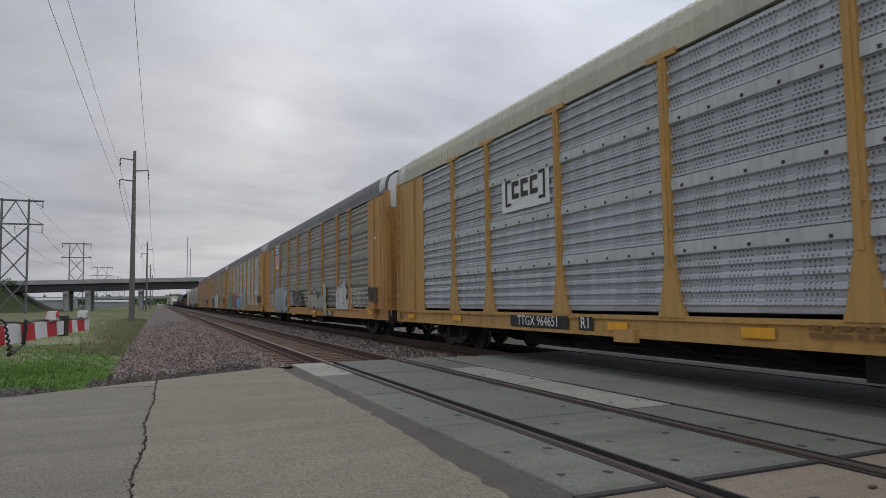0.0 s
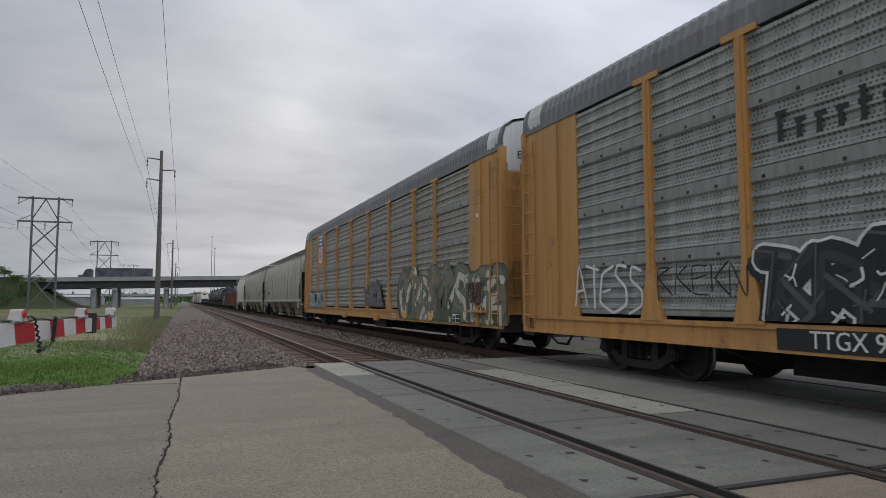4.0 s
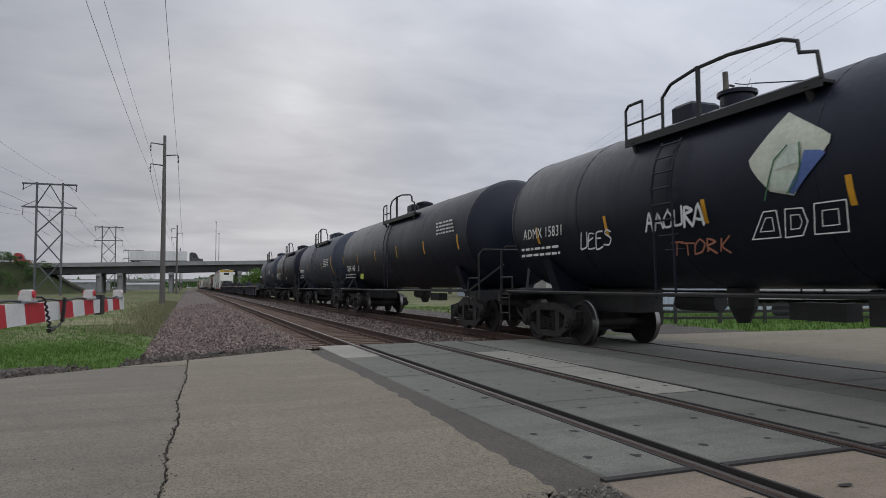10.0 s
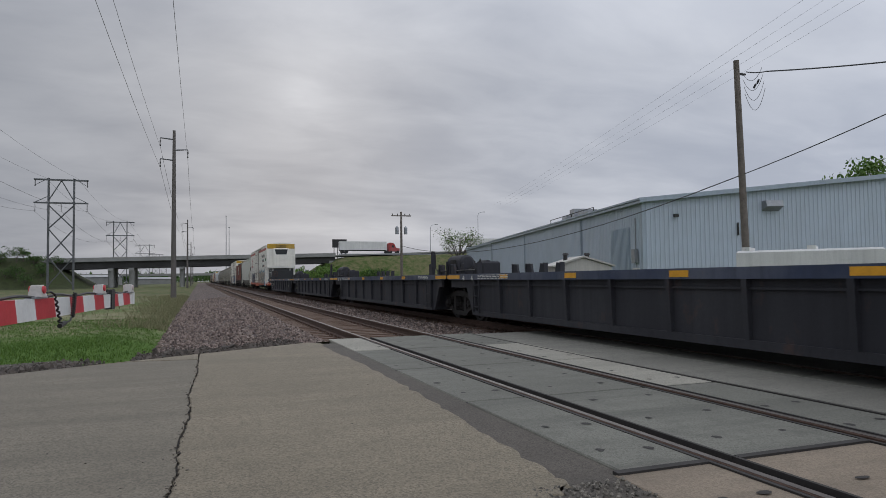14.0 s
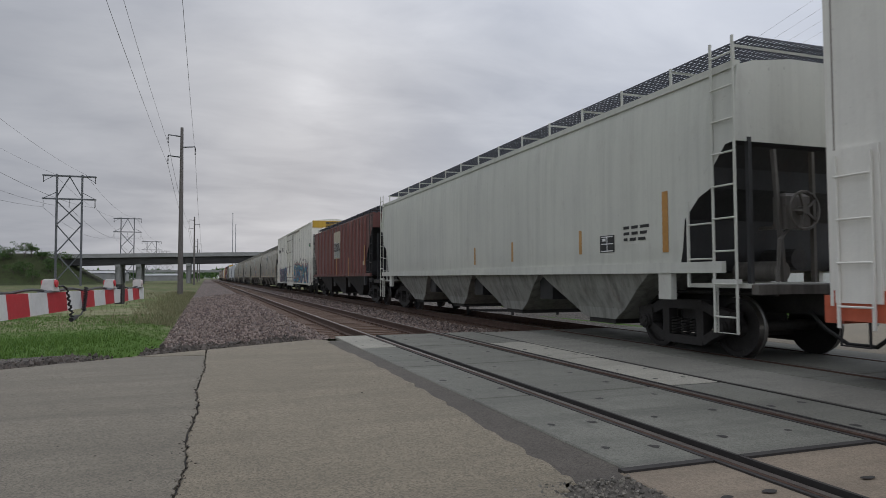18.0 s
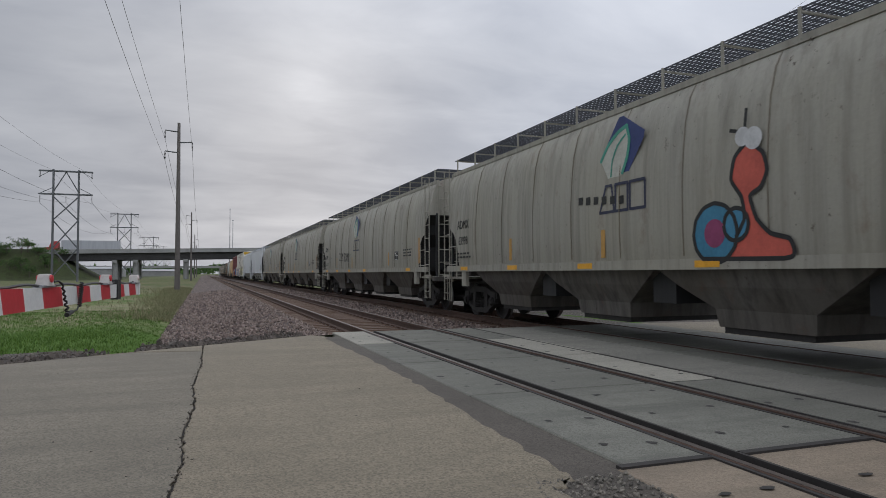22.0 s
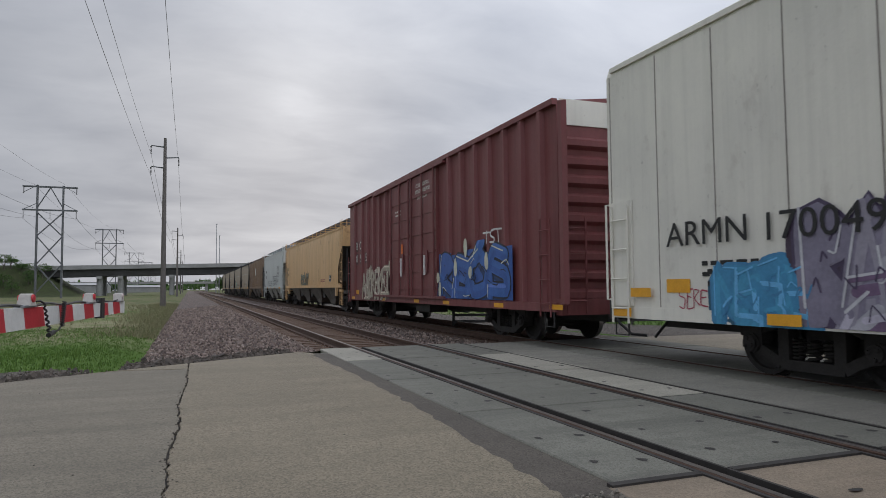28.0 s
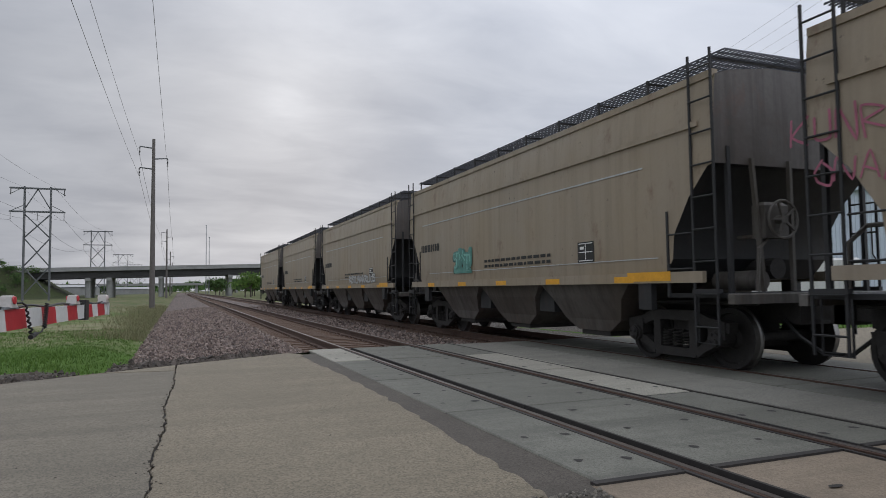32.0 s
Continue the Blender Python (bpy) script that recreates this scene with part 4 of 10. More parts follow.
def line_pole(x, y, h, first):
    p = thing("utility_pole", "tall steel power pole with davit arms in the grass", "power pole", "power poles beside the track", at=(x, y, -0.6))
    part("shaft", MB().rod((0, 0, 0), (0, 0, h + 0.6), 0.28 if first else 0.26, 0.14, 12), plain("weathering_steel_pole", (0.13, 0.115, 0.105), 0.7, 0.2), p, smooth=True)
    for s, dz in ((-1, 0.9), (1, 1.95), (-1, 2.95)) if first else ((-1, 0.9), (1, 1.95), (-1, 2.95)):
        z = h + 0.6 - dz
        part("davit_arm", MB().rod((0, 0, z), (s * 1.25, 0, z + 0.12), 0.07, 0.05, 6), FARSTEEL, p)
        ins = MB()
        for k in range(6):
            ins.turn([(z + 0.05 - 0.13 * k, 0.03), (z - 0.0 - 0.13 * k, 0.09), (z - 0.05 - 0.13 * k, 0.03)], "z", 8, (s * 1.25, 0, 0))
        part("insulator", ins, STEEL, p)["kind"] = "stuff"
    return [(x + s * 1.25, y, h - dz - 0.75) for s, dz in ((-1, 0.9), (1, 1.95), (-1, 2.95))]


def wire(name, p0, p1, sag, r, label, n=14):
    pts = []
    for i in range(n + 1):
        t = i / n
        p = Vector(p0).lerp(Vector(p1), t)
        pts.append((p.x, p.y, p.z - sag * 4 * t * (1 - t)))
    return tagged(part(name, MB().pipe(pts, r, 5), WIRE, None), label, "power line", "overhead wires")


def build_power():
    a = line_pole(-2.35, 70, 16.0, True)
    b = line_pole(-2.7, 172, 16.0, False)
    c = line_pole(-3.0, 270, 16.0, False)
    d = line_pole(-3.2, 372, 16.0, False)
    back = [(p[0] + 0.3, -40, p[2] + 0.4) for p in a]
    for k in range(3):
        wire("overhead_wire", back[k], a[k], 1.3, 0.010, "dark power conductor strung above the grass")
        wire("overhead_wire", a[k], b[k], 1.4, 0.016, "dark power conductor strung above the grass")
        wire("overhead_wire", b[k], c[k], 1.4, 0.022, "dark power conductor strung above the grass")
        wire("overhead_wire", c[k], d[k], 1.4, 0.03, "dark power conductor strung above the grass")
    towers = [(-28.2, 164, 24.5, 10.4), (-28.9, 286, 25.4, 10.0), (-33.5, 475, 26, 12), (-36, 640, 26, 12), (-38, 820, 26, 12)]
    for k, (x, y, h, w) in enumerate(towers):
        lattice_tower(x, y, h, w, "steel lattice pylon with crossed braces and two arms")
    for (xa, ya, ha, wa), (xb, yb, hb, wb) in zip([(-27.6, 20, 24.5, 9.6)] + towers[:3], towers[:4]):
        for u in (-0.5, 0, 0.5):
            wire("overhead_wire", (xa + u * wa, ya, ha * 0.78 - 2.4), (xb + u * wb, yb, hb * 0.78 - 2.4), 3.0, 0.014 + 0.00006 * yb, "dark pylon conductor strung between lattice towers")
        for u in (-0.3, 0.3):
            wire("overhead_wire", (xa + u * wa, ya, ha - 0.5), (xb + u * wb, yb, hb - 0.5), 2.4, 0.012 + 0.00004 * yb, "thin earth wire strung between pylon tops")
    # lighting masts behind the bridge
    for x, y, h in ((8.3, 232, 22.5), (9.4, 236, 19.0)):
        m = thing("light_mast", "thin steel mast beside the highway", "mast", "masts by the highway", at=(x, y, 0))
        part("shaft", MB().rod((0, 0, 0), (0, 0, h), 0.16, 0.09, 8), GALV, m)
        part("head", MB().box(-0.25, 0.25, -0.1, 0.1, h, h + 0.2), GALV, m)
    # wooden pole by the building with its service drop
    p = thing("utility_pole", "weathered wooden pole carrying service wires before the building", "power pole", "power poles", at=(25.15, 25.8, -0.4))
    part("shaft", MB().rod((0.25, 0, 0), (-0.05, 0, 12.25), 0.19, 0.135, 12), WOODPOLE, p, smooth=True)
    part("bracket", MB().box(-0.02, 0.5, -0.05, 0.05, 11.55, 11.63), STEEL, p)
    loop = MB()
    for k in range(4):
        pts = [(0.1 + 1.0 * t + 0.05 * k, -0.2 - 0.3 * t, 11.6 - 0.35 * k + 0.3 * t - (0.55 + 0.14 * k) * 4 * t * (1 - t)) for t in [i / 8 for i in range(9)]]
        loop.pipe(pts, 0.012, 4)
    part("jumper_loop", loop, BLACK, p)
    part("splice", MB().rod((0.72, -0.3, 10.85), (0.82, -0.35, 11.05), 0.05, n=6).rod((0.95, -0.3, 11.1), (1.02, -0.35, 11.3), 0.05, n=6), BLACK, p)
    wire("service_cable", (25.6, 25.7, 11.3), (26.4, 25.2, 11.25), 0.05, 0.028, "thick black service cable")
    wire("service_cable", (26.4, 25.2, 11.25), (34.5, 15.0, 10.75), 0.25, 0.035, "thick black service cable")
    wire("service_cable", (25.25, 26.4, 6.05), (25.2, 85.4, 5.6), 2.1, 0.028, "black cable between the wooden poles", 20)
    wire("service_cable", (25.25, 26.4, 6.05), (25.9, 8.0, 10.2), 0.35, 0.024, "black cable between the wooden poles", 20)
    for k in range(4):
        wire("overhead_wire", (41.2 + 0.77 * k, 90.4 - 0.29 * k, 12.0), (17.8 + 0.77 * k, 3.5 - 0.29 * k, 12.0), 0.3, 0.0042, "thin overhead conductor above the building", 20)
    q = thing("utility_pole", "wooden pole with crossarm and two transformers", "power pole", "power poles", at=(25.3, 85.4, -0.5))
    part("shaft", MB().rod((0, 0, 0), (0, 0, 10.6), 0.2, 0.13, 10), WOODPOLE, q, smooth=True)
    part("crossarm", MB().box(-1.35, 1.35, -0.07, 0.07, 10.0, 10.14), WOODPOLE, q)
    for x in (-1.2, -0.5, 0.5, 1.2):
        part("insulator", MB().rod((x, 0, 10.14), (x, 0, 10.36), 0.05, n=6), STEEL, q)
    for x in (-0.6, 0.6):
        part("transformer", MB().turn([(7.6, 0.24), (8.5, 0.24), (8.58, 0.12), (8.7, 0.06)], "z", 12, (x, 0, 0)), GALV, q, "grey transformer can", smooth=True)
    # highway lamps and hoarding on the bank to the right
    for x, h in ((79.5, 22.0), (98.5, 27.0)):
        s = thing("street_lamp", "curved-arm highway lamp on the bank", "street lamp", "highway lamps", at=(x, BRIDGE_Y + 6, 8.5))
        part("shaft", MB().rod((0, 0, 0), (0, 0, h - 11.0), 0.14, 0.09, 8), GALV, s)
        part("arm", MB().pipe([(0, 0, h - 11.0), (0.3, 0, h - 10.2), (1.0, 0, h - 9.8), (2.2, 0, h - 9.6)], 0.07, 6), GALV, s)
        part("lamp_head", MB().box(2.0, 2.9, -0.2, 0.2, h - 9.72, h - 9.5), GALV, s)
    hb = thing("billboard", "back of a steel-framed roadside hoarding", "billboard", at=(47.5, BRIDGE_Y + 14, 9.0))
    part("panel", MB().box(-2.6, 2.6, -0.2, 0.2, 3.6, 6.6), STEEL, hb)
    for x in (-2.0, -0.7, 0.7, 2.0):
        part("post", MB().box(x - 0.12, x + 0.12, -0.3, 0.0, -1.0, 6.4), STEEL, hb)


def build_factory():
    """Long metal-clad shed: a long wall running away from the tracks' side and an end wall that faces the crossing."""
    ang = 13.0
    f = thing("metal_building", "long pale blue metal-clad industrial building with low pitched roof", "building", at=(26.1, 34.9, -0.5), rz=-ang)
    H, LEN, WID = 6.45, 70.0, 46.0
    rib = lambda n, pitch: [(i, k) for i in range(n) for k in ((0, 0.0), (0.62, 0.0), (0.72, 0.035), (0.90, 0.035))]
    # local frame: +y along the long wall, +x along the end wall (towards the right)
    def sheet(length, pitch):
        pts = []
        for i in range(int(length / pitch)):
            for k, d in ((0.0, 0.0), (0.6, 0.0), (0.7, 0.032), (0.9, 0.032)):
                pts.append(((i + k) * pitch, d))
        pts.append((length, 0.0))
        return pts
    mb = MB()
    pr = sheet(LEN, 0.3)
    n = len(pr)
    mb.v = [(-d, y, 0) for y, d in pr] + [(-d, y, H) for y, d in pr]
    mb.f = [(i, i + 1, n + i + 1, n + i) for i in range(n - 1)]
    put("long_wall", mb.mesh("long_wall"), CLAD, f)
    mb = MB()
    pr = sheet(WID, 0.3)
    n = len(pr)
    top = lambda x: H + 0.095 * min(x, WID - x)
    mb.v = [(x, -d, 0) for x, d in pr] + [(x, -d, top(x)) for x, d in pr]
    mb.f = [(i, i + 1, n + i + 1, n + i) for i in range(n - 1)]
    put("end_wall", mb.mesh("end_wall"), CLAD, f)
    part("inner_wall", MB().box(0.05, 0.2, 0.1, LEN, 0, H - 0.02).box(0.2, WID, 0.08, 0.2, 0, H - 0.05).box(WID - 0.2, WID, 0.2, LEN, 0, H).box(0.2, WID, LEN - 0.2, LEN, 0, H), CLAD_TRIM, f)
    for x0, x1, z0, z1 in ((-0.35, WID / 2, H - 0.02, top(WID / 2)), (WID / 2, WID + 0.35, top(WID / 2), H - 0.02)):
        part("roof", MB().add([(x0, -0.35, z0), (x1, -0.35, z1), (x1, LEN + 0.3, z1), (x0, LEN + 0.3, z0), (x0, -0.35, z0 + 0.12), (x1, -0.35, z1 + 0.12), (x1, LEN + 0.3, z1 + 0.12), (x0, LEN + 0.3, z0 + 0.12)],
                               [(0, 3, 2, 1), (4, 5, 6, 7), (0, 1, 5, 4), (1, 2, 6, 5), (2, 3, 7, 6), (3, 0, 4, 7)]), CLAD_TRIM, f)
    part("eave_gutter", MB().box(-0.3, -0.08, -0.3, LEN, H - 0.22, H - 0.05), CLAD_TRIM, f)
    part("rake_trim", MB().bar((-0.3, -0.3, H - 0.05), (WID / 2, -0.3, top(WID / 2) - 0.03), 0.12, 0.26), CLAD_TRIM, f)
    part("corner_trim", MB().box(-0.07, 0.16, -0.07, 0.16, 0, H - 0.03), CLAD_TRIM, f)
    for y in (11.5, 30, 48):
        part("downspout", MB().box(-0.17, -0.05, y, y + 0.1, 0, H - 0.2), CLAD_TRIM, f)
    door = part("roller_door", MB().box(-0.09, -0.04, 2.0, 5.2, 0.0, 4.9), paint("ribbed_door", (0.36, 0.43, 0.5), 0.0, 0.2), f, "tall ribbed sliding door")
    for k in range(16):
        part("door_rib", MB().box(-0.125, -0.088, 2.08 + 0.2 * k, 2.16 + 0.2 * k, 0.02, 4.85), MATS["ribbed_door"], door)
    part("small_door", MB().box(-0.1, -0.04, 0.5, 1.5, 0.0, 2.2), WHITE, f)
    part("electric_box", MB().box(-0.3, -0.05, 0.7, 1.2, 2.5, 3.4).bar((-0.1, 0.95, 3.4), (-0.1, 0.95, 5.4), 0.06, 0.06), GALV, f)
    for x, z, w in ((8.0, 6.1, 1.15), (30, 4.9, 1.6)):
        part("wall_vent", MB().along_x([(-0.6, z - 0.1), (-0.04, z - 0.35), (-0.04, z + 0.28), (-0.5, z + 0.28)], x, x + w), GALV, f, "sheet metal vent hood")
    part("wall_conduit", MB().pipe([(17.5, -0.1, 5.6), (17.5, -0.1, 3.6), (17.7, -0.12, 3.3)], 0.05).pipe([(6.3, -0.1, 5.0), (6.3, -0.1, 4.2)], 0.06), STEEL, f)
    part("wall_lamp", MB().box(2.0, 2.25, -0.3, -0.05, 5.35, 5.55), STEEL, f)
    for y, h in ((20, 1.2), (22.5, 1.5), (25, 1.1), (18.5, 0.9)):
        part("roof_unit", MB().box(3.0, 4.4, y, y + 1.4, H + 0.25, H + 0.3 + h), GALV, f, "rooftop fan unit")
    part("roof_railing", MB().box(2.2, 2.26, 15, 28, H + 1.1, H + 1.16).box(2.2, 2.26, 15, 15.06, H, H + 1.1).box(2.2, 2.26, 21, 21.06, H, H + 1.1).box(2.2, 2.26, 27.9, 27.96, H, H + 1.1), STEEL, f)
    # small shed, parked trailer and fence between the tracks and the building
    s = thing("small_shed", "small beige sheet-metal hut with roof vents", "shed", at=(16.2, 26.6, -0.4), rz=-16)
    body = paint("beige_hut_paint", (0.47, 0.45, 0.40), 0.1, 0.3)
    part("wall", MB().along_y([(-1.25, 0), (1.25, 0), (1.25, 2.05), (0, 2.42), (-1.25, 2.05)], -1.2, 1.2), body, s)
    part("roof", MB().along_y([(-1.38, 2.03), (0, 2.44), (1.38, 2.03), (1.38, 2.1), (0, 2.52), (-1.38, 2.1)], -1.3, 1.3), body, s)
    for x in (-0.5, 0.5):
        part("vent", MB().turn([(2.3, 0.1), (2.58, 0.1), (2.6, 0.16), (2.68, 0.1)], "z", 8, (x, 0, 0)), STEEL, s)
    part("sign", MB().box(-0.75, 0.0, -1.225, -1.205, 1.5, 1.75), WHITE, s)
    part("sign_bars", MB().box(-0.68, -0.07, -1.232, -1.227, 1.63, 1.67).box(-0.6, -0.1, -1.232, -1.227, 1.56, 1.585), STEEL, s)
    for x, y, w in ((23.4, 20.5, 5.2), (28.0, 15.5, 5.6)):
        t = thing("parked_trailer", "white low utility trailer parked by the building", "trailer", "parked trailers", at=(x, y, -0.17), rz=-52)
        part("box", MB().cbox(-w / 2, w / 2, -1.0, 1.0, 0.75, 2.35, 0.08), WHITE, t)
        part("chassis", MB().box(-w / 2, w / 2 + 0.6, -0.35, 0.35, 0.5, 0.75), STEEL, t)
        for u in (-0.5, 0.5):
            for v in (-0.95, 0.95):
                part("wheel", MB().turn([(v - 0.11, 0.18), (v - 0.11, 0.34), (v + 0.11, 0.34), (v + 0.11, 0.18)], "y", 14, (u * 1.1, 0, 0.34)), BLACK, t)
        part("roof_rail", MB().box(-w / 2 + 0.2, -w / 2 + 0.5, -0.9, 0.9, 2.35, 2.5).box(0, 0.3, -0.9, 0.9, 2.35, 2.5), WHITE, t)
    fence = thing("rail_fence", "low dark steel rail fence on the grass", "fence", at=(12.6, 20.9, -0.25), rz=-21)
    for k in range(15):
        x = -4 + 1.6 * k
        part("post", MB().box(x - 0.05, x + 0.05, -0.05, 0.05, -0.2, 0.78), STEEL, fence)
    for z in (0.25, 0.48, 0.7):
        part("rail", MB().box(-4, 18.4, -0.03, 0.03, z - 0.045, z + 0.045), STEEL, fence)


def leaf_cloud(mb, c, r, n, size, rnd):
    for _ in range(n):
        d = Vector((rnd.gauss(0, 1), rnd.gauss(0, 1), rnd.gauss(0, 1)))
        d = d.normalized() * (rnd.random() ** 0.45) * r
        p = Vector(c) + Vector((d.x, d.y, d.z * 0.8))
        q = Euler((rnd.uniform(0, 6), rnd.uniform(0, 6), rnd.uniform(0, 6))).to_matrix()
        s = size * rnd.uniform(0.6, 1.3)
        mb.add([tuple(p + q @ Vector(k)) for k in ((-s, 0, 0), (0, -s * 0.5, 0.1 * s), (s, 0, 0), (0, s * 0.5, 0.1 * s))], [(0, 1, 2, 3)])


def tree(x, y, z, h, spread, leaves, mat, label, seed, size=0.16, bare=False):
    rnd = random.Random(seed)
    t = thing("tree", label, "tree", at=(x, y, z))
    wood, crown = MB(), MB()
    wood.rod((0, 0, -0.3), (0, 0, h * 0.35), 0.035 * h, 0.025 * h, 8)
    tips = []
    for k in range(9):
        a = k * 2.4 + rnd.uniform(-0.4, 0.4)
        z0 = h * rnd.uniform(0.22, 0.5)
        e = Vector((math.cos(a) * spread * rnd.uniform(0.4, 0.95), math.sin(a) * spread * rnd.uniform(0.4, 0.95), h * rnd.uniform(0.5, 0.98)))
        mid = Vector((e.x * 0.4, e.y * 0.4, (z0 + e.z) / 2))
        wood.rod((0, 0, z0), mid, 0.014 * h, 0.009 * h, 6).rod(mid, e, 0.009 * h, 0.003 * h, 5)
        tips.append(e)
        for j in range(4):
            b = mid.lerp(e, rnd.uniform(0.2, 0.9))
            q = b + Vector((rnd.gauss(0, 1), rnd.gauss(0, 1), rnd.uniform(0, 1))) * spread * 0.32
            wood.rod(b, q, 0.005 * h, 0.0015 * h, 4)
            tips.append(q)
            if bare:
                for _ in range(4):
                    w = q + Vector((rnd.gauss(0, 1), rnd.gauss(0, 1), rnd.gauss(0.3, 0.6))) * spread * 0.16
                    wood.rod(q, w, 0.002 * h, 0.001 * h, 3)
    for e in tips:
        leaf_cloud(crown, e, spread * rnd.uniform(0.2, 0.36), max(4, leaves // len(tips)), size, rnd)
    part("trunk", wood, BARK, t)
    o = put("crown", crown.mesh("crown"), mat, t)


def build_plants():
    tree(60, 43, -0.3, 13.2, 5.2, 9000, LEAF, "leafy green tree rising behind the metal building", 1, 0.22)
    tree(66, 38, -0.3, 12.5, 6.5, 5000, LEAF, "leafy green tree rising behind the metal building", 2, 0.24)
    tree(44, 112, 0, 10.6, 4.4, 1700, LEAF, "sparse budding tree with open branches", 3, 0.12, True)
    tree(30.5, 9.0, -0.2, 5.0, 2.6, 5000, LEAF_DK, "dense green bush beside the road", 4, 0.11)
    rnd = random.Random(8)
    for k in range(16):
        x, y = 13 + rnd.uniform(0, 32) + k * 0.3, 150 + rnd.uniform(0, 62)
        tree(x, y, -0.5, rnd.uniform(3.5, 6.5), rnd.uniform(2.2, 3.6), 900, LEAF if k % 3 else LEAF_DK, "green lineside shrub in spring leaf", 20 + k, 0.26)
    for k in range(9):
        tree(12 + k * 2.5, 245 + 22 * k, -0.5, rnd.uniform(5, 8), 4.0, 700, LEAF_DK, "distant green lineside tree beyond the bridge", 60 + k, 0.4)
    for k in range(5):
        x = -66 - k * 7
        tree(x, BRIDGE_Y - 2 - 3 * (k % 2), ground_height(x, BRIDGE_Y - 2), rnd.uniform(5, 7), 3.4, 60, LEAF_DK, "bare spring tree on the highway bank", 80 + k, 0.16, True)
    for k in range(34):
        x = -38 - k * 1.3 + rnd.uniform(-1, 1)
        y = BRIDGE_Y - 10 - rnd.uniform(0, 13)
        tree(x, y, ground_height(x, y) - 0.2, rnd.uniform(2.0, 4.6), rnd.uniform(1.6, 3.0), 420, LEAF_DK, "dark scrubby bush on the highway bank", 120 + k, 0.2, k % 2 == 0)
    # far woods along the skyline
    mb = MB()
    for k in range(2600):
        a = rnd.uniform(-75, 75)
        d = rnd.uniform(650, 760)
        x, y = d * math.sin(radians(a)), d * math.cos(radians(a))
        h = 5 + 5 * noise.noise(Vector((a * 0.4, 0, 0))) + rnd.uniform(0, 4)
        leaf_cloud(mb, (x, y, h * 0.6), h * 0.6, 7, 2.2, rnd)
    tagged(put("far_woods", mb.mesh("far_woods"), LEAF_DK), "low distant belt of trees on the skyline", "woods", kind="stuff")
    # pale industrial sheds glimpsed beneath the bridge
    for x, y, w, h in ((-62, 420, 40, 4.6), (-28, 470, 22, 3.4), (-95, 460, 30, 5.5)):
        s = thing("far_shed", "distant low grey shed beyond the bridge", "shed", "distant sheds", at=(x, y, -0.7))
        part("wall", MB().box(-w / 2, w / 2, -8, 8, 0, h), BRIDGE_C, s)
        part("roof", MB().along_x([(-8.4, h), (0, h + 1.2), (8.4, h), (8.4, h + 0.2), (0, h + 1.4), (-8.4, h + 0.2)], -w / 2 - 0.3, w / 2 + 0.3), GALV, s)


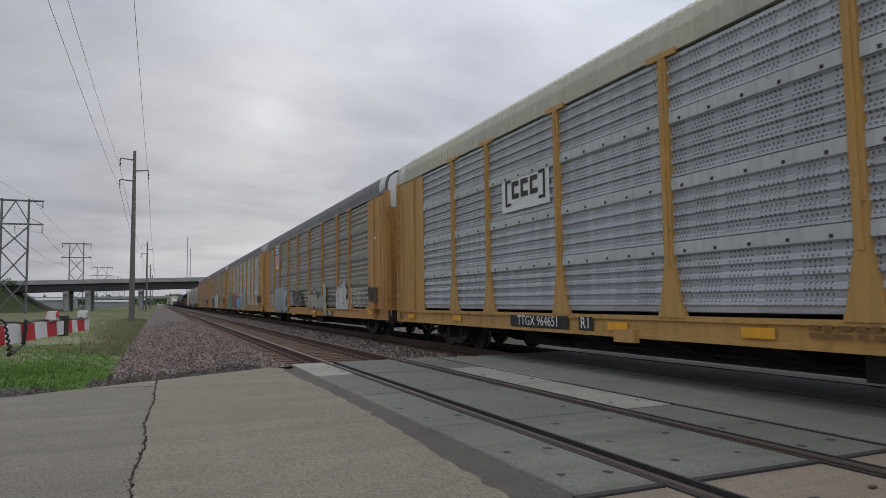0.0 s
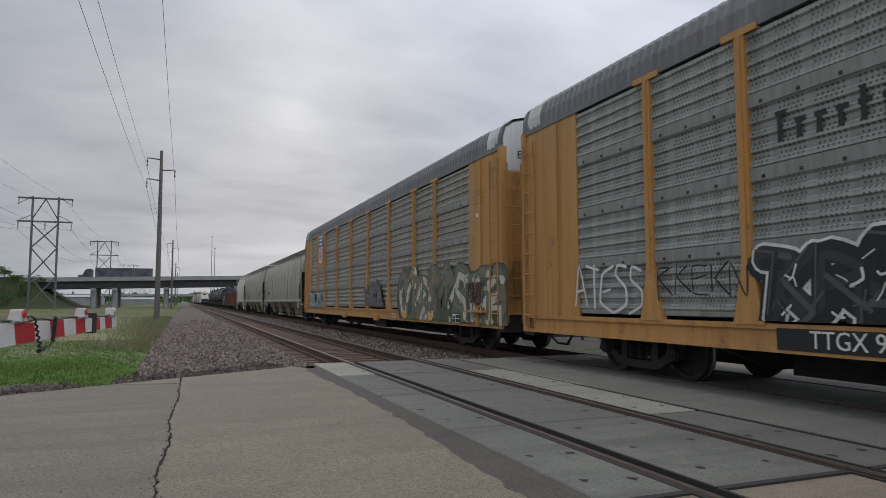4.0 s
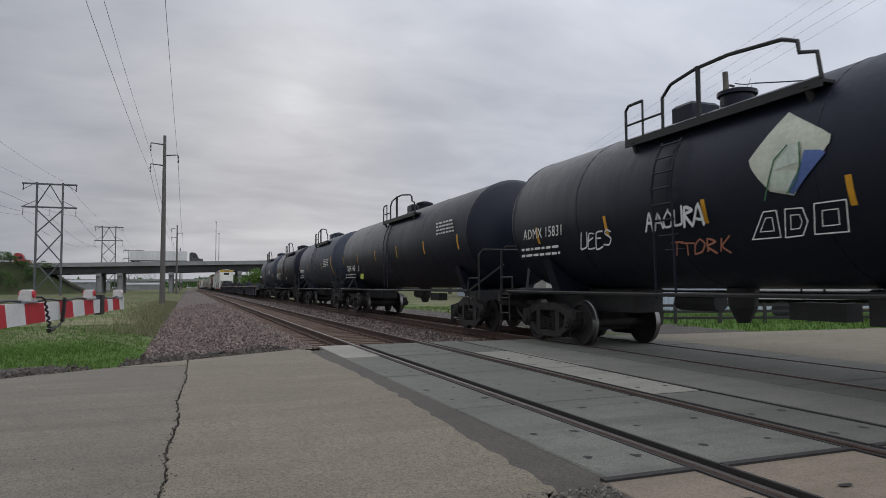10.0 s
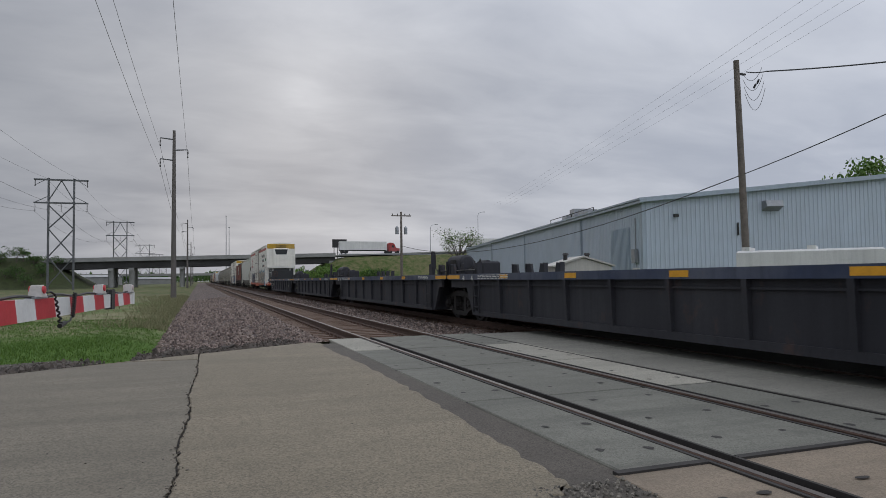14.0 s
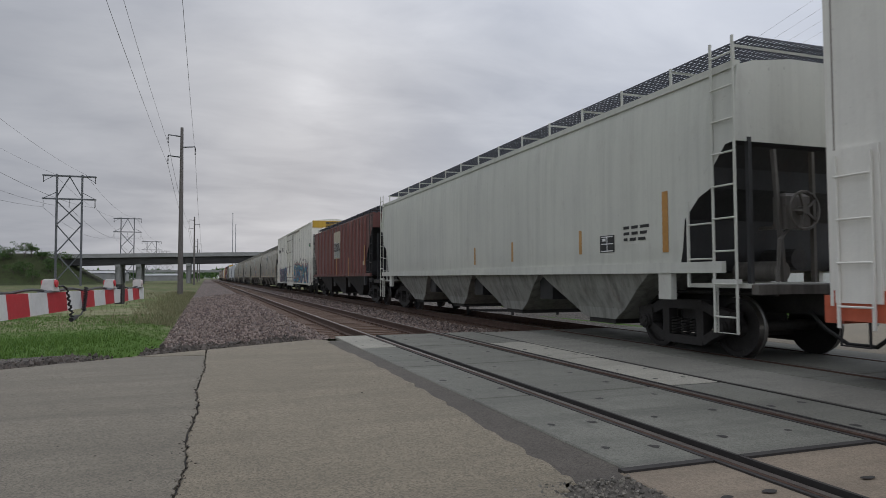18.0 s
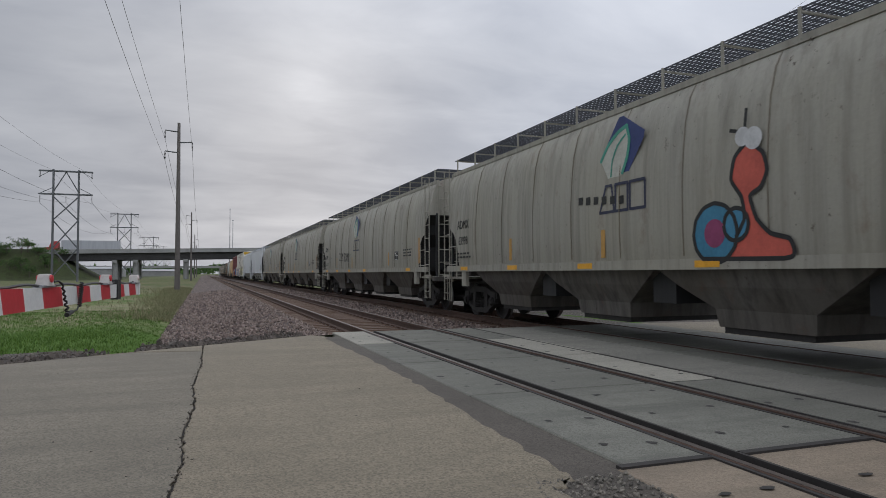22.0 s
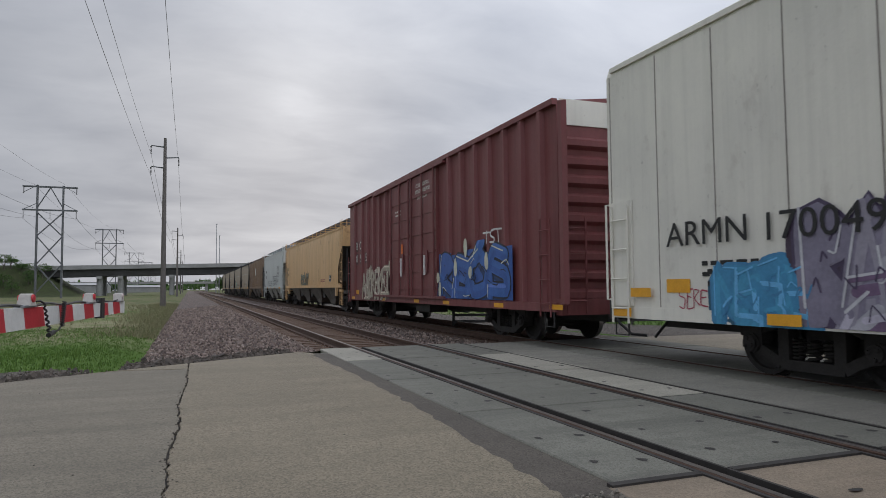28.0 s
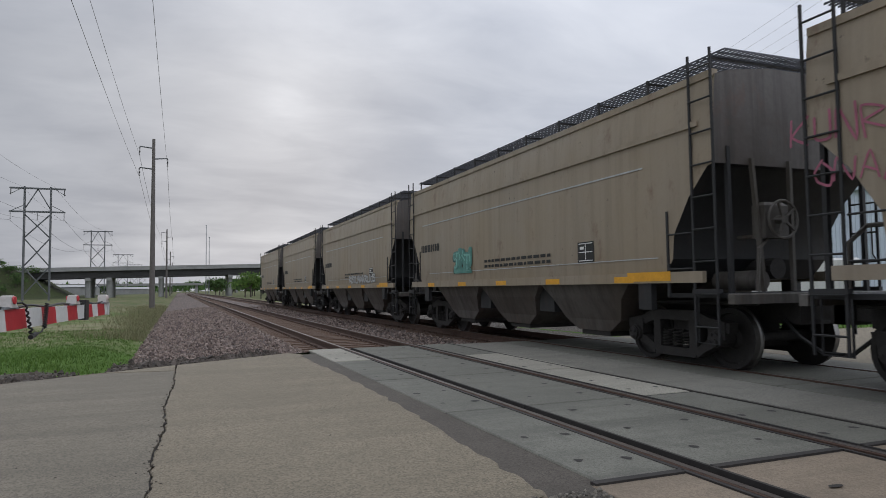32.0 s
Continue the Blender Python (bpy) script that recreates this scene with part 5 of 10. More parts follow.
def build_gate():
    """The lowered crossing gate arm, its lamps and the cable hanging from it."""
    a, b = Vector((-1.45, 0.9, 1.06)), Vector((-0.63, 7.37, 1.055))
    d = (b - a).normalized()
    ang = math.degrees(math.atan2(d.y, d.x))
    g = thing("crossing_gate_arm", "lowered red and white striped crossing gate arm with lamps", "gate", at=tuple(a), rz=ang)
    Ln = (b - a).length
    wd = lambda u: 0.085 - 0.0048 * u
    # arm in two telescoped lengths with diagonal stripes
    cuts = [0.0] + [0.245 + 0.305 * i for i in range(12)] + [3.9, 4.25, 4.57, 4.88, 5.18, 5.45, 5.72, 5.93, 6.12, 6.38, Ln]
    for k, (u, v) in enumerate(zip(cuts, cuts[1:])):
        dz = 0.022
        n0, n1 = wd(u), wd(v)
        mb = MB().loft([[(u + dz, -0.018, -n0), (v + dz, -0.018, -n1), (v - dz, -0.018, n1), (u - dz, -0.018, n0)],
                        [(u + dz, 0.018, -n0), (v + dz, 0.018, -n1), (v - dz, 0.018, n1), (u - dz, 0.018, n0)]])
        part("stripe", mb, RED if k % 2 else WHITESHEET, g, "red reflective stripe" if k % 2 else "white reflective stripe")
    part("tip_cap", MB().box(Ln - 0.02, Ln + 0.05, -0.02, 0.02, -0.058, 0.058), WHITESHEET, g)
    part("splice_bracket", MB().box(5.66, 5.76, -0.03, 0.03, -0.075, 0.1), STEEL, g)
    part("top_cable", MB().pipe([(u, 0.0, wd(u) + 0.012 + 0.008 * math.sin(u * 9)) for u in [0.1 * i for i in range(0, int(Ln * 10))]], 0.009, 5), BLACK, g)
    for u, red in ((3.98, True), (5.38, True), (6.40, False)):
        lamp = part("lamp", MB().loft([[(u + a * k, b * k, wd(u) + z) for a, b in ((-0.055, -0.045), (0.055, -0.045), (0.055, 0.045), (-0.055, 0.045))] for k, z in ((0.9, 0.01), (0.85, 0.025), (0.66, 0.078), (0.52, 0.086))]), plain("lamp_housing", (0.45, 0.42, 0.39), 0.5), g, "white gate lamp housing")
        for s in (-1, 1):
            part("lens", MB().turn([(s * 0.033, 0.026), (s * 0.044, 0.024), (s * 0.047, 0.0)], "y", 14, (u, 0, wd(u) + 0.055)), RED if red else plain("clear_lens", (0.6, 0.5, 0.48), 0.2), lamp)
        part("lamp_bracket", MB().box(u - 0.12, u + 0.1, -0.03, 0.03, wd(u), wd(u) + 0.014), GALV, lamp)
    cab = MB()
    coil = lambda t, r: (r * math.sin(t * 34), r * math.cos(t * 34))
    pts = [(4.05, -0.03, 0.10), (4.10, -0.04, 0.105)]
    for i in range(30):
        t = i / 29
        a2, b2 = coil(t, 0.004 + 0.008 * t)
        pts.append((4.14 + 0.12 * t + a2, -0.05 + b2, 0.09 - 0.20 * t))
    cab.pipe(pts, 0.007, 6)
    pts = []
    for i in range(60):
        t = i / 59
        a2, b2 = coil(t * 2, 0.012)
        pts.append((4.58 - 0.05 * t + a2, -0.045 + b2, 0.09 - 0.17 * t))
    cab.pipe(pts + [(4.46, -0.05, -0.10), (4.34, -0.05, -0.115)], 0.006, 5)
    part("hanging_cable", cab, BLACK, g, "black coiled cable hanging from the arm")
    part("connector", MB().rod((4.24, -0.05, -0.125), (4.34, -0.05, -0.11), 0.016, n=8), BLACK, g)
    m = thing("gate_mast", "grey crossing gate mechanism on its mast", "gate mast", at=(a.x - 1.3 * d.x, a.y - 1.3 * d.y, 0), rz=ang)
    part("mast", MB().rod((-0.35, 0, 0.0), (-0.35, 0, 3.2), 0.06, n=10), GALV, m)
    part("mechanism", MB().cbox(-0.65, 0.0, -0.25, 0.25, 0.78, 1.35, 0.04), GALV, m)
    part("arm_clamp", MB().box(0.0, 1.32, -0.03, 0.03, 0.97, 1.15), GALV, m)


build_bridge()
build_power()
build_factory()
build_plants()
build_gate()

# ---- the freight train ----
SPEED = (22.65762145, 0.32968681, -0.0443207, -0.22927231)
CARS, WHEELS = [], []
WHEEL_R = 0.445


def gone(t):
    """How far the train has run by t seconds."""
    u = (t - 16) / 16
    return SPEED[0] * t + 16 * (SPEED[1] * u * u + SPEED[2] * u ** 3 + SPEED[3] * u ** 4)


class Car:
    """A car between two couplings, s0 the one that leads, in metres along the train; local +y points to its rear."""

    def __init__(self, name, label, category, s0, s1):
        self.mid, self.half = (s0 + s1) / 2, (s1 - s0) / 2
        self.ob = thing(name, label, category, "freight cars of the train", at=(TRACK2, self.mid - gone(0), 0))
        CARS.append((self.ob, self.mid))

    def y(self, s):
        return s - self.mid

    def part(self, name, mb, mat, label="", parent=None, at=(0, 0, 0), smooth=False):
        return part(name, mb, mat, parent or self.ob, label, at, smooth)

    def text(self, words, size, s, z, mat, x=-1.56, sx=1.0, space=1.0, tilt=0.0):
        return lettering(words, size, x, self.y(s), z, mat, self.ob, sx, space, tilt)

    def patch(self, name, s0, s1, z0, z1, mat, x=-1.556, label="", skew=0.0):
        """A thin painted rectangle on the near side."""
        y0, y1 = self.y(s0), self.y(s1)
        mb = MB().add([(x, y0, z0), (x, y1, z0), (x, y1 + skew, z1), (x, y0 + skew, z1), (x + 0.002, y0, z0), (x + 0.002, y1, z0), (x + 0.002, y1 + skew, z1), (x + 0.002, y0 + skew, z1)],
                      [(0, 1, 2, 3), (4, 7, 6, 5), (0, 4, 5, 1), (1, 5, 6, 2), (2, 6, 7, 3), (3, 7, 4, 0)])
        return self.part(name, mb, mat, label)

    def bars(self, s0, s1, z, rows, mat, x=-1.557, h=0.05, gap=0.09, seed=1):
        """Small stencilled lines too fine to read."""
        rnd = random.Random(seed)
        mb = MB()
        for r in range(rows):
            a, e = max(self.y(s0), self.y(s1)), min(self.y(s0), self.y(s1))
            while a > e + 0.05:
                b = max(e, a - rnd.uniform(0.08, 0.26))
                mb.box(x - 0.001, x + 0.001, a, b, z - r * gap, z - r * gap + h)
                a = b - 0.06
        o = self.part("stencil_lines", mb, mat)
        o["kind"] = "stuff"
        return o

    def running_gear(self, over, hz=0.85, spread=0.89, r=WHEEL_R):
        for s in (-1, 1):
            truck(self, s * (self.half - over), spread, r)
            self.part("coupler", MB().box(-0.13, 0.13, s * (self.half - 0.9), s * (self.half - 0.12), hz - 0.12, hz + 0.1)
                      .box(-0.2, 0.16, s * (self.half - 0.16), s * (self.half + 0.1), hz - 0.17, hz + 0.15), TRUCK)
            pts = [(-0.35, s * (self.half - 0.75), 0.72), (-0.36, s * (self.half - 0.5), 0.5), (-0.3, s * (self.half - 0.2), 0.30), (-0.12, s * (self.half + 0.02), 0.28)]
            self.part("air_hose", MB().pipe(pts, 0.028, 6), BLACK)


def side_frame():
    mb = MB()
    up = [(-1.12, 0.60), (-0.72, 0.66), (-0.45, 0.76), (0.45, 0.76), (0.72, 0.66), (1.12, 0.60)]
    lo = [(-1.0, 0.46), (-0.62, 0.30), (-0.45, 0.20), (0.45, 0.20), (0.62, 0.30), (1.0, 0.46)]
    for pts, h in ((up, 0.15), (lo, 0.13)):
        for (a, za), (b, zb) in zip(pts, pts[1:]):
            mb.bar((0, a, za), (0, b, zb), 0.16, h)
    for y in (-0.40, 0.40):
        mb.box(-0.08, 0.08, y - 0.08, y + 0.08, 0.2, 0.74)
    for y in (-0.89, 0.89):
        mb.box(-0.10, 0.10, y - 0.16, y + 0.16, 0.44, 0.68)
        mb.rod((-0.13, y, 0.445), (0.13, y, 0.445), 0.13, n=12)
    return mb


def springs():
    mb = MB()
    for y in (0.0,):
        mb.pipe([(0.075 * math.cos(t), y + 0.075 * math.sin(t), 0.28 + 0.046 * t / 6.283) for t in [i * 0.785 for i in range(44)]], 0.017, 4)
    return mb


def wheelset(r):
    mb = MB()
    for s in (-1, 1):
        a = [(0.685, 0.11), (0.685, r + 0.025), (0.715, r + 0.025), (0.73, r), (0.815, r - 0.006), (0.815, r - 0.075), (0.775, r - 0.09), (0.765, 0.16), (0.83, 0.12), (0.83, 0.08)]
        mb.turn([(s * p, q) for p, q in a], "x", 28)
        mb.turn([(s * p, q) for p, q in ((0.83, 0.08), (1.12, 0.08), (1.13, 0.105), (1.16, 0.105), (1.17, 0.05))], "x", 12)
        for k in range(3):
            t = 2.09 * k
            mb.box(s * 1.165, s * 1.19, math.cos(t) * 0.065 - 0.02, math.cos(t) * 0.065 + 0.02, math.sin(t) * 0.065 - 0.02, math.sin(t) * 0.065 + 0.02)
    mb.rod((-0.69, 0, 0), (0.69, 0, 0), 0.085, n=12)
    return mb


def truck(car, y, spread=0.89, r=WHEEL_R):
    sc = spread / 0.89
    bol = put("truck", cached("truck_bolster", lambda: MB().cbox(-0.9, 0.9, -0.2, 0.2, 0.42, 0.72, 0.04).turn([(0.7, 0.2), (0.82, 0.2)], "z", 14).box(-0.5, 0.5, -0.72, -0.6, 0.28, 0.42).box(-0.5, 0.5, 0.6, 0.72, 0.28, 0.42)), TRUCK, car.ob, (0, y, 0))
    for x in (-0.99, 0.99):
        put("side_frame", cached("side_frame", side_frame), TRUCK, bol, (x, 0, 0))
        for dy in (-0.22, 0.0, 0.22):
            put("spring", cached("spring", springs), TRUCK, bol, (x, dy, 0))
    key = ("wheelset", r)
    if key not in CACHE:
        me = fix(wheelset(r).mesh("wheelset", True))
        me.materials.append(TRUCK)
        me.materials.append(TREAD)
        for p in me.polygons:
            if all(math.hypot(me.vertices[i].co.y, me.vertices[i].co.z) > r - 0.012 for i in p.vertices):
                p.material_index = 1
        CACHE[key] = me
    for s in (-1, 1):
        w = put("wheelset", CACHE[key], TRUCK, bol, (0, s * spread, r))
        WHEELS.append((w, s * spread, r, car.mid + y + s * spread))


def ladder_mesh(w, h, n, r=0.016):
    mb = MB()
    for y in (-w / 2, w / 2):
        mb.box(-0.012, 0.012, y - 0.017, y + 0.017, 0, h)
    for k in range(n):
        z = h * (k + 0.5) / n
        mb.rod((-0.01, -w / 2, z), (-0.01, w / 2, z), r * 0.85, n=6)
    return mb


def ladder(car, x, y, z0, z1, w=0.45, mat=None, n=None, rz=0):
    h = z1 - z0
    n = n or max(2, round(h / 0.42))
    put("ladder", cached(("ladder", round(w, 2), round(h, 2), n), lambda: ladder_mesh(w, h, n)), mat or STEEL, car.ob, (x, y, z0), rz)


def brake_wheel(car, x, y, z, mat, s):
    mb = MB().ring((0, 0, 0), "x", 0.26, 0.022, 18, 6)
    for k in range(5):
        t = k * 1.2566
        mb.bar((0, 0, 0), (0, 0.25 * math.cos(t), 0.25 * math.sin(t)), 0.03, 0.03)
    mb.rod((-0.02, 0, 0), (0.22, 0, 0), 0.06, n=8)
    w = part("brake_wheel", mb, mat, car.ob, "", (x, y, z), rz=90 if s < 0 else -90)
    return w


# ---- spray paint ----
SPRAY = {}


def spray(rgb):
    key = tuple(round(c, 3) for c in rgb)
    if key not in SPRAY:
        SPRAY[key] = plain("spray_paint_%d" % len(SPRAY), rgb, 0.55, 0, 0.22, 2.5, 0.03)
    return SPRAY[key]


def stroke(mb, pts, w, x, count):
    """A flat brush stroke in the plane of a car side; each piece lies a hair above the last."""
    for (a, za), (b, zb) in zip(pts, pts[1:]):
        d = math.hypot(b - a, zb - za)
        if d < 1e-4:
            continue
        ny, nz = -(zb - za) / d * w / 2, (b - a) / d * w / 2
        ey, ez = (b - a) / d * w * 0.28, (zb - za) / d * w * 0.28
        count[0] += 1
        q = x - 0.00012 * (count[0] % 16)
        mb.add([(q, a - ey + ny, za - ez + nz), (q, a - ey - ny, za - ez - nz), (q, b + ey - ny, zb + ez - nz), (q, b + ey + ny, zb + ez + nz)], [(0, 1, 2, 3)])


SHAPES = [
    [[(0.85, 0.85), (0.3, 0.95), (0.15, 0.65), (0.8, 0.45), (0.75, 0.08), (0.1, 0.1)]],
    [[(0.15, 0.05), (0.2, 0.95)], [(0.85, 0.95), (0.25, 0.5), (0.9, 0.05)]],
    [[(0.1, 0.05), (0.45, 0.95), (0.9, 0.05)], [(0.28, 0.4), (0.75, 0.36)]],
    [[(0.15, 0.9), (0.2, 0.2), (0.5, 0.05), (0.82, 0.2), (0.85, 0.95)]],
    [[(0.85, 0.9), (0.2, 0.85), (0.15, 0.1), (0.9, 0.08)], [(0.2, 0.5), (0.75, 0.52)]],
    [[(0.12, 0.05), (0.15, 0.95), (0.82, 0.05), (0.88, 0.95)]],
    [[(0.5, 0.95), (0.12, 0.6), (0.25, 0.08), (0.75, 0.08), (0.9, 0.6), (0.5, 0.95)]],
    [[(0.05, 0.92), (0.95, 0.88)], [(0.5, 0.9), (0.52, 0.05)]],
    [[(0.15, 0.05), (0.15, 0.95), (0.8, 0.75), (0.2, 0.5), (0.9, 0.05)]],
]


def ribbon(mb, pts, w, x, mi, marks, loop=False):
    """One brush line of even width along a smoothed path, with round ends."""
    P = [Vector(p) for p in pts]
    fine = []
    for i in range(len(P) - 1):
        p0, p1, p2, p3 = P[max(0, i - 1)], P[i], P[i + 1], P[min(len(P) - 1, i + 2)]
        for k in range(5):
            t = k / 5
            fine.append(p1.lerp(p2, t) * 0.45 + 0.55 * (0.5 * (2 * p1 + (p2 - p0) * t + (2 * p0 - 5 * p1 + 4 * p2 - p3) * t * t + (3 * p1 - p0 - 3 * p2 + p3) * t ** 3)))
    fine.append(P[-1])
    rows = []
    n = len(fine)
    for i, p in enumerate(fine):
        d = fine[min(i + 1, n - 1)] - fine[max(i - 1, 0)]
        d = d.normalized() if d.length > 1e-5 else Vector((1, 0))
        rows.append((p, d, 1.0))
    if not loop:
        rows = [(rows[0][0] - rows[0][1] * w * 0.42, rows[0][1], 0.35), (rows[0][0] - rows[0][1] * w * 0.25, rows[0][1], 0.8)] + rows + [(rows[-1][0] + rows[-1][1] * w * 0.25, rows[-1][1], 0.8), (rows[-1][0] + rows[-1][1] * w * 0.42, rows[-1][1], 0.35)]
    o = len(mb.v)
    for i, (p, d, k) in enumerate(rows):
        q = x - 0.00009 * i
        h = w * 0.5 * k
        mb.v += [(q, p.x - d.y * h, p.y + d.x * h), (q, p.x + d.y * h, p.y - d.x * h)]
    for i in range(len(rows) - 1):
        mb.f.append((o + 2 * i, o + 2 * i + 1, o + 2 * i + 3, o + 2 * i + 2))
        marks.append(mi)


def sprayed(car, name, mb, mats, marks, label=""):
    me = mb.mesh(name)
    for m in mats:
        me.materials.append(m)
    me.polygons.foreach_set("material_index", marks)
    return put(name, me, mats[0], car.ob, label=label)


def blob(car, s, z, rs, rz, rgb, seed, x):
    """A filled, slightly uneven patch of spray paint."""
    rnd = random.Random(seed)
    ph = [rnd.uniform(0, 6.28) for _ in range(3)]
    ring = []
    for i in range(28):
        t = i * math.pi / 14
        k = 1 + 0.06 * math.sin(2 * t + ph[0]) + 0.05 * math.sin(3 * t + ph[1]) + 0.025 * math.sin(7 * t + ph[2])
        ring.append((x, car.y(s) + rs * k * math.cos(t), z + rz * k * math.sin(t)))
    put("graffiti_patch", MB().add(ring, [tuple(range(28))]).mesh("graffiti_patch"), spray(rgb), car.ob)


def graffiti(car, s0, s1, z0, z1, fills, edge, seed, n=None, x=-1.556, weight=0.22, shine=None, bubble=0.0, halo=None):
    """A piece of spray paint: interlocked letters, each with a cast shadow, an outline, patched fills, serifs and highlights."""
    rnd = random.Random(seed)
    y0, y1 = car.y(s0), car.y(s1)
    W, H = abs(y1 - y0), z1 - z0
    n = round(1.35 * (n or max(2, round(W / H * 1.5))))
    sgn = -1 if y0 > y1 else 1
    dark = tuple(c * 0.35 for c in fills[-1])
    pale = tuple(min(0.75, c * 1.5 + 0.06) for c in fills[0])
    mats = [spray(edge)] + [spray(f) for f in fills] + [spray(dark), spray(pale), spray(shine or pale), spray(halo or dark)]
    nf = len(fills)
    cw = W / n
    low, high = z0 - 0.02, z1 + 0.25 * H
    for k in range(n):
        sh = SHAPES[rnd.randrange(len(SHAPES))]
        lean, up = rnd.uniform(-0.25, 0.25), rnd.uniform(-0.05, 0.12) * H
        wd = weight * min(cw * 1.5, H) * rnd.uniform(0.85, 1.2)
        mb, marks, lines = MB(), [], []
        for line in sh:
            pts = []
            for u, v in line:
                uu = k + u * 1.25 - 0.12 + lean * (v - 0.5) + rnd.uniform(-0.1, 0.1)
                pts.append((y0 + sgn * uu * cw, z0 + up + v * (H * 0.9) + rnd.uniform(-0.06, 0.06) * H))
            lines.append(pts)
            # serif or arrow tip at the end of the stroke
            (a, b), (c, d) = pts[-2], pts[-1]
            q = math.hypot(c - a, d - b) or 1.0
            ny, nz = -(d - b) / q * wd * 0.9, (c - a) / q * wd * 0.9
            lines.append([(c - ny, d - nz), (c, d), (c + ny * rnd.uniform(0.3, 1.4), d + nz)])
        xo = x - 0.0011 * (k % 3)
        for j, pts in enumerate(lines):
            if wd > 0.1:
                ribbon(mb, [(a - sgn * 0.28 * wd, b - 0.28 * wd) for a, b in pts], wd + 0.04, xo + 0.001 - 0.0002 * j, nf + 1, marks)
            if halo:
                ribbon(mb, [(a + sgn * 0.1 * wd, b + 0.15 * wd) for a, b in pts], wd + 0.2, xo + 0.003 - 0.0002 * j, nf + 4, marks)
            ribbon(mb, pts, wd + 0.035 + (0.16 if wd > 0.15 else 0.08) * wd, xo - 0.0004 * j - 0.002, 0, marks)
        for j, pts in enumerate(lines):
            tone = 1 + rnd.randrange(nf)
            ribbon(mb, pts, wd, xo - 0.007 - 0.0004 * j, tone, marks)
            if wd > 0.08:
                # a second and third colour along the lower and the upper part of the stroke
                cut = max(2, len(pts) - 1)
                ribbon(mb, [(a, b - 0.2 * wd) for a, b in pts[:cut]], wd * 0.42, xo - 0.0105 - 0.0004 * j, 1 + rnd.randrange(nf), marks)
                ribbon(mb, [(a + 0.15 * wd, b + 0.25 * wd) for a, b in pts[-2:]], wd * 0.26, xo - 0.0125 - 0.0004 * j, nf + 2 if rnd.random() < 0.5 else 1 + rnd.randrange(nf), marks)
                ribbon(mb, [(a - sgn * 0.3 * wd, b + 0.32 * wd) for a, b in pts[:2]], max(0.012, wd * 0.1), xo - 0.0145, nf + 3, marks)
        if wd > 0.08:
            # inner lines and short bars in the outline's colour
            for j in range(4):
                a, b = rnd.uniform(-0.1, 0.7), rnd.uniform(0.05, 0.75)
                pts = [(y0 + sgn * (k + a + u) * cw, z0 + up + (b + v) * H * 0.9) for u, v in ((0, 0), (rnd.uniform(0.05, 0.25), rnd.uniform(-0.1, 0.15)), (rnd.uniform(0.15, 0.4), rnd.uniform(-0.1, 0.25)))]
                ribbon(mb, pts, rnd.uniform(0.015, 0.035), xo - 0.016 - 0.0004 * j, 0 if j < 3 else nf + 3, marks)
        mb.v = [(a, b, min(high, max(low, z))) for a, b, z in mb.v]
        sprayed(car, "graffiti_letter", mb, mats, marks)
    if bubble:
        for k in range(9):
            blob(car, s0 + (s1 - s0) * (k + 0.5) / 9, z1 + rnd.uniform(-0.1, 0.3) * H * 0.5, bubble * rnd.uniform(0.5, 1.2), bubble * rnd.uniform(0.5, 1.1), edge, seed * 7 + k, x - 0.0005 * k + 0.002)


def tag(car, s0, s1, z0, z1, rgb, seed, x=-1.558, w=0.03, n=None):
    """A thin one-line scrawl."""
    rnd = random.Random(seed)
    y0, y1 = car.y(s0), car.y(s1)
    W, H = abs(y1 - y0), z1 - z0
    n = n or max(3, round(W / H * 2))
    sgn = -1 if y0 > y1 else 1
    mb, marks = MB(), []
    for k in range(n):
        for line in SHAPES[rnd.randrange(len(SHAPES))]:
            pts = [(y0 + sgn * W / n * (k + u * 1.1 + rnd.uniform(-0.1, 0.1)), z0 + H * (v + rnd.uniform(-0.12, 0.12))) for u, v in line]
            ribbon(mb, pts, w * rnd.uniform(0.7, 1.1), x - 0.0003 * (k % 4), 0, marks)
    sprayed(car, "scrawl", mb, [spray(rgb)], marks)


def stencil_box(car, s, z, w=0.42, h=0.3, x=-1.558):
    """Black stencil panel with white ruled fields."""
    car.patch("stencil_panel", s + w / 2, s - w / 2, z - h / 2, z + h / 2, spray((0.012, 0.012, 0.012)), x)
    mb = MB()
    y = car.y(s)
    for k in (-1, 0, 1):
        mb.box(x - 0.003, x - 0.001, y - w * 0.42, y + w * 0.42, z + k * h * 0.42 - 0.008, z + k * h * 0.42 + 0.008)
    mb.box(x - 0.003, x - 0.001, y - 0.01, y + 0.01, z - h * 0.42, z + h * 0.42)
    mb.box(x - 0.003, x - 0.001, y + w * 0.1, y + w * 0.34, z + 0.05, z + 0.1)
    car.part("stencil_lines", mb, spray((0.75, 0.75, 0.73)))["kind"] = "stuff"


def reflectors(car, spots, w, h, x=-1.558, mat=None, tall=False):
    for s, z in spots:
        car.patch("reflector", s + w / 2, s - w / 2, z - h / 2, z + h / 2, mat or YEL, x)


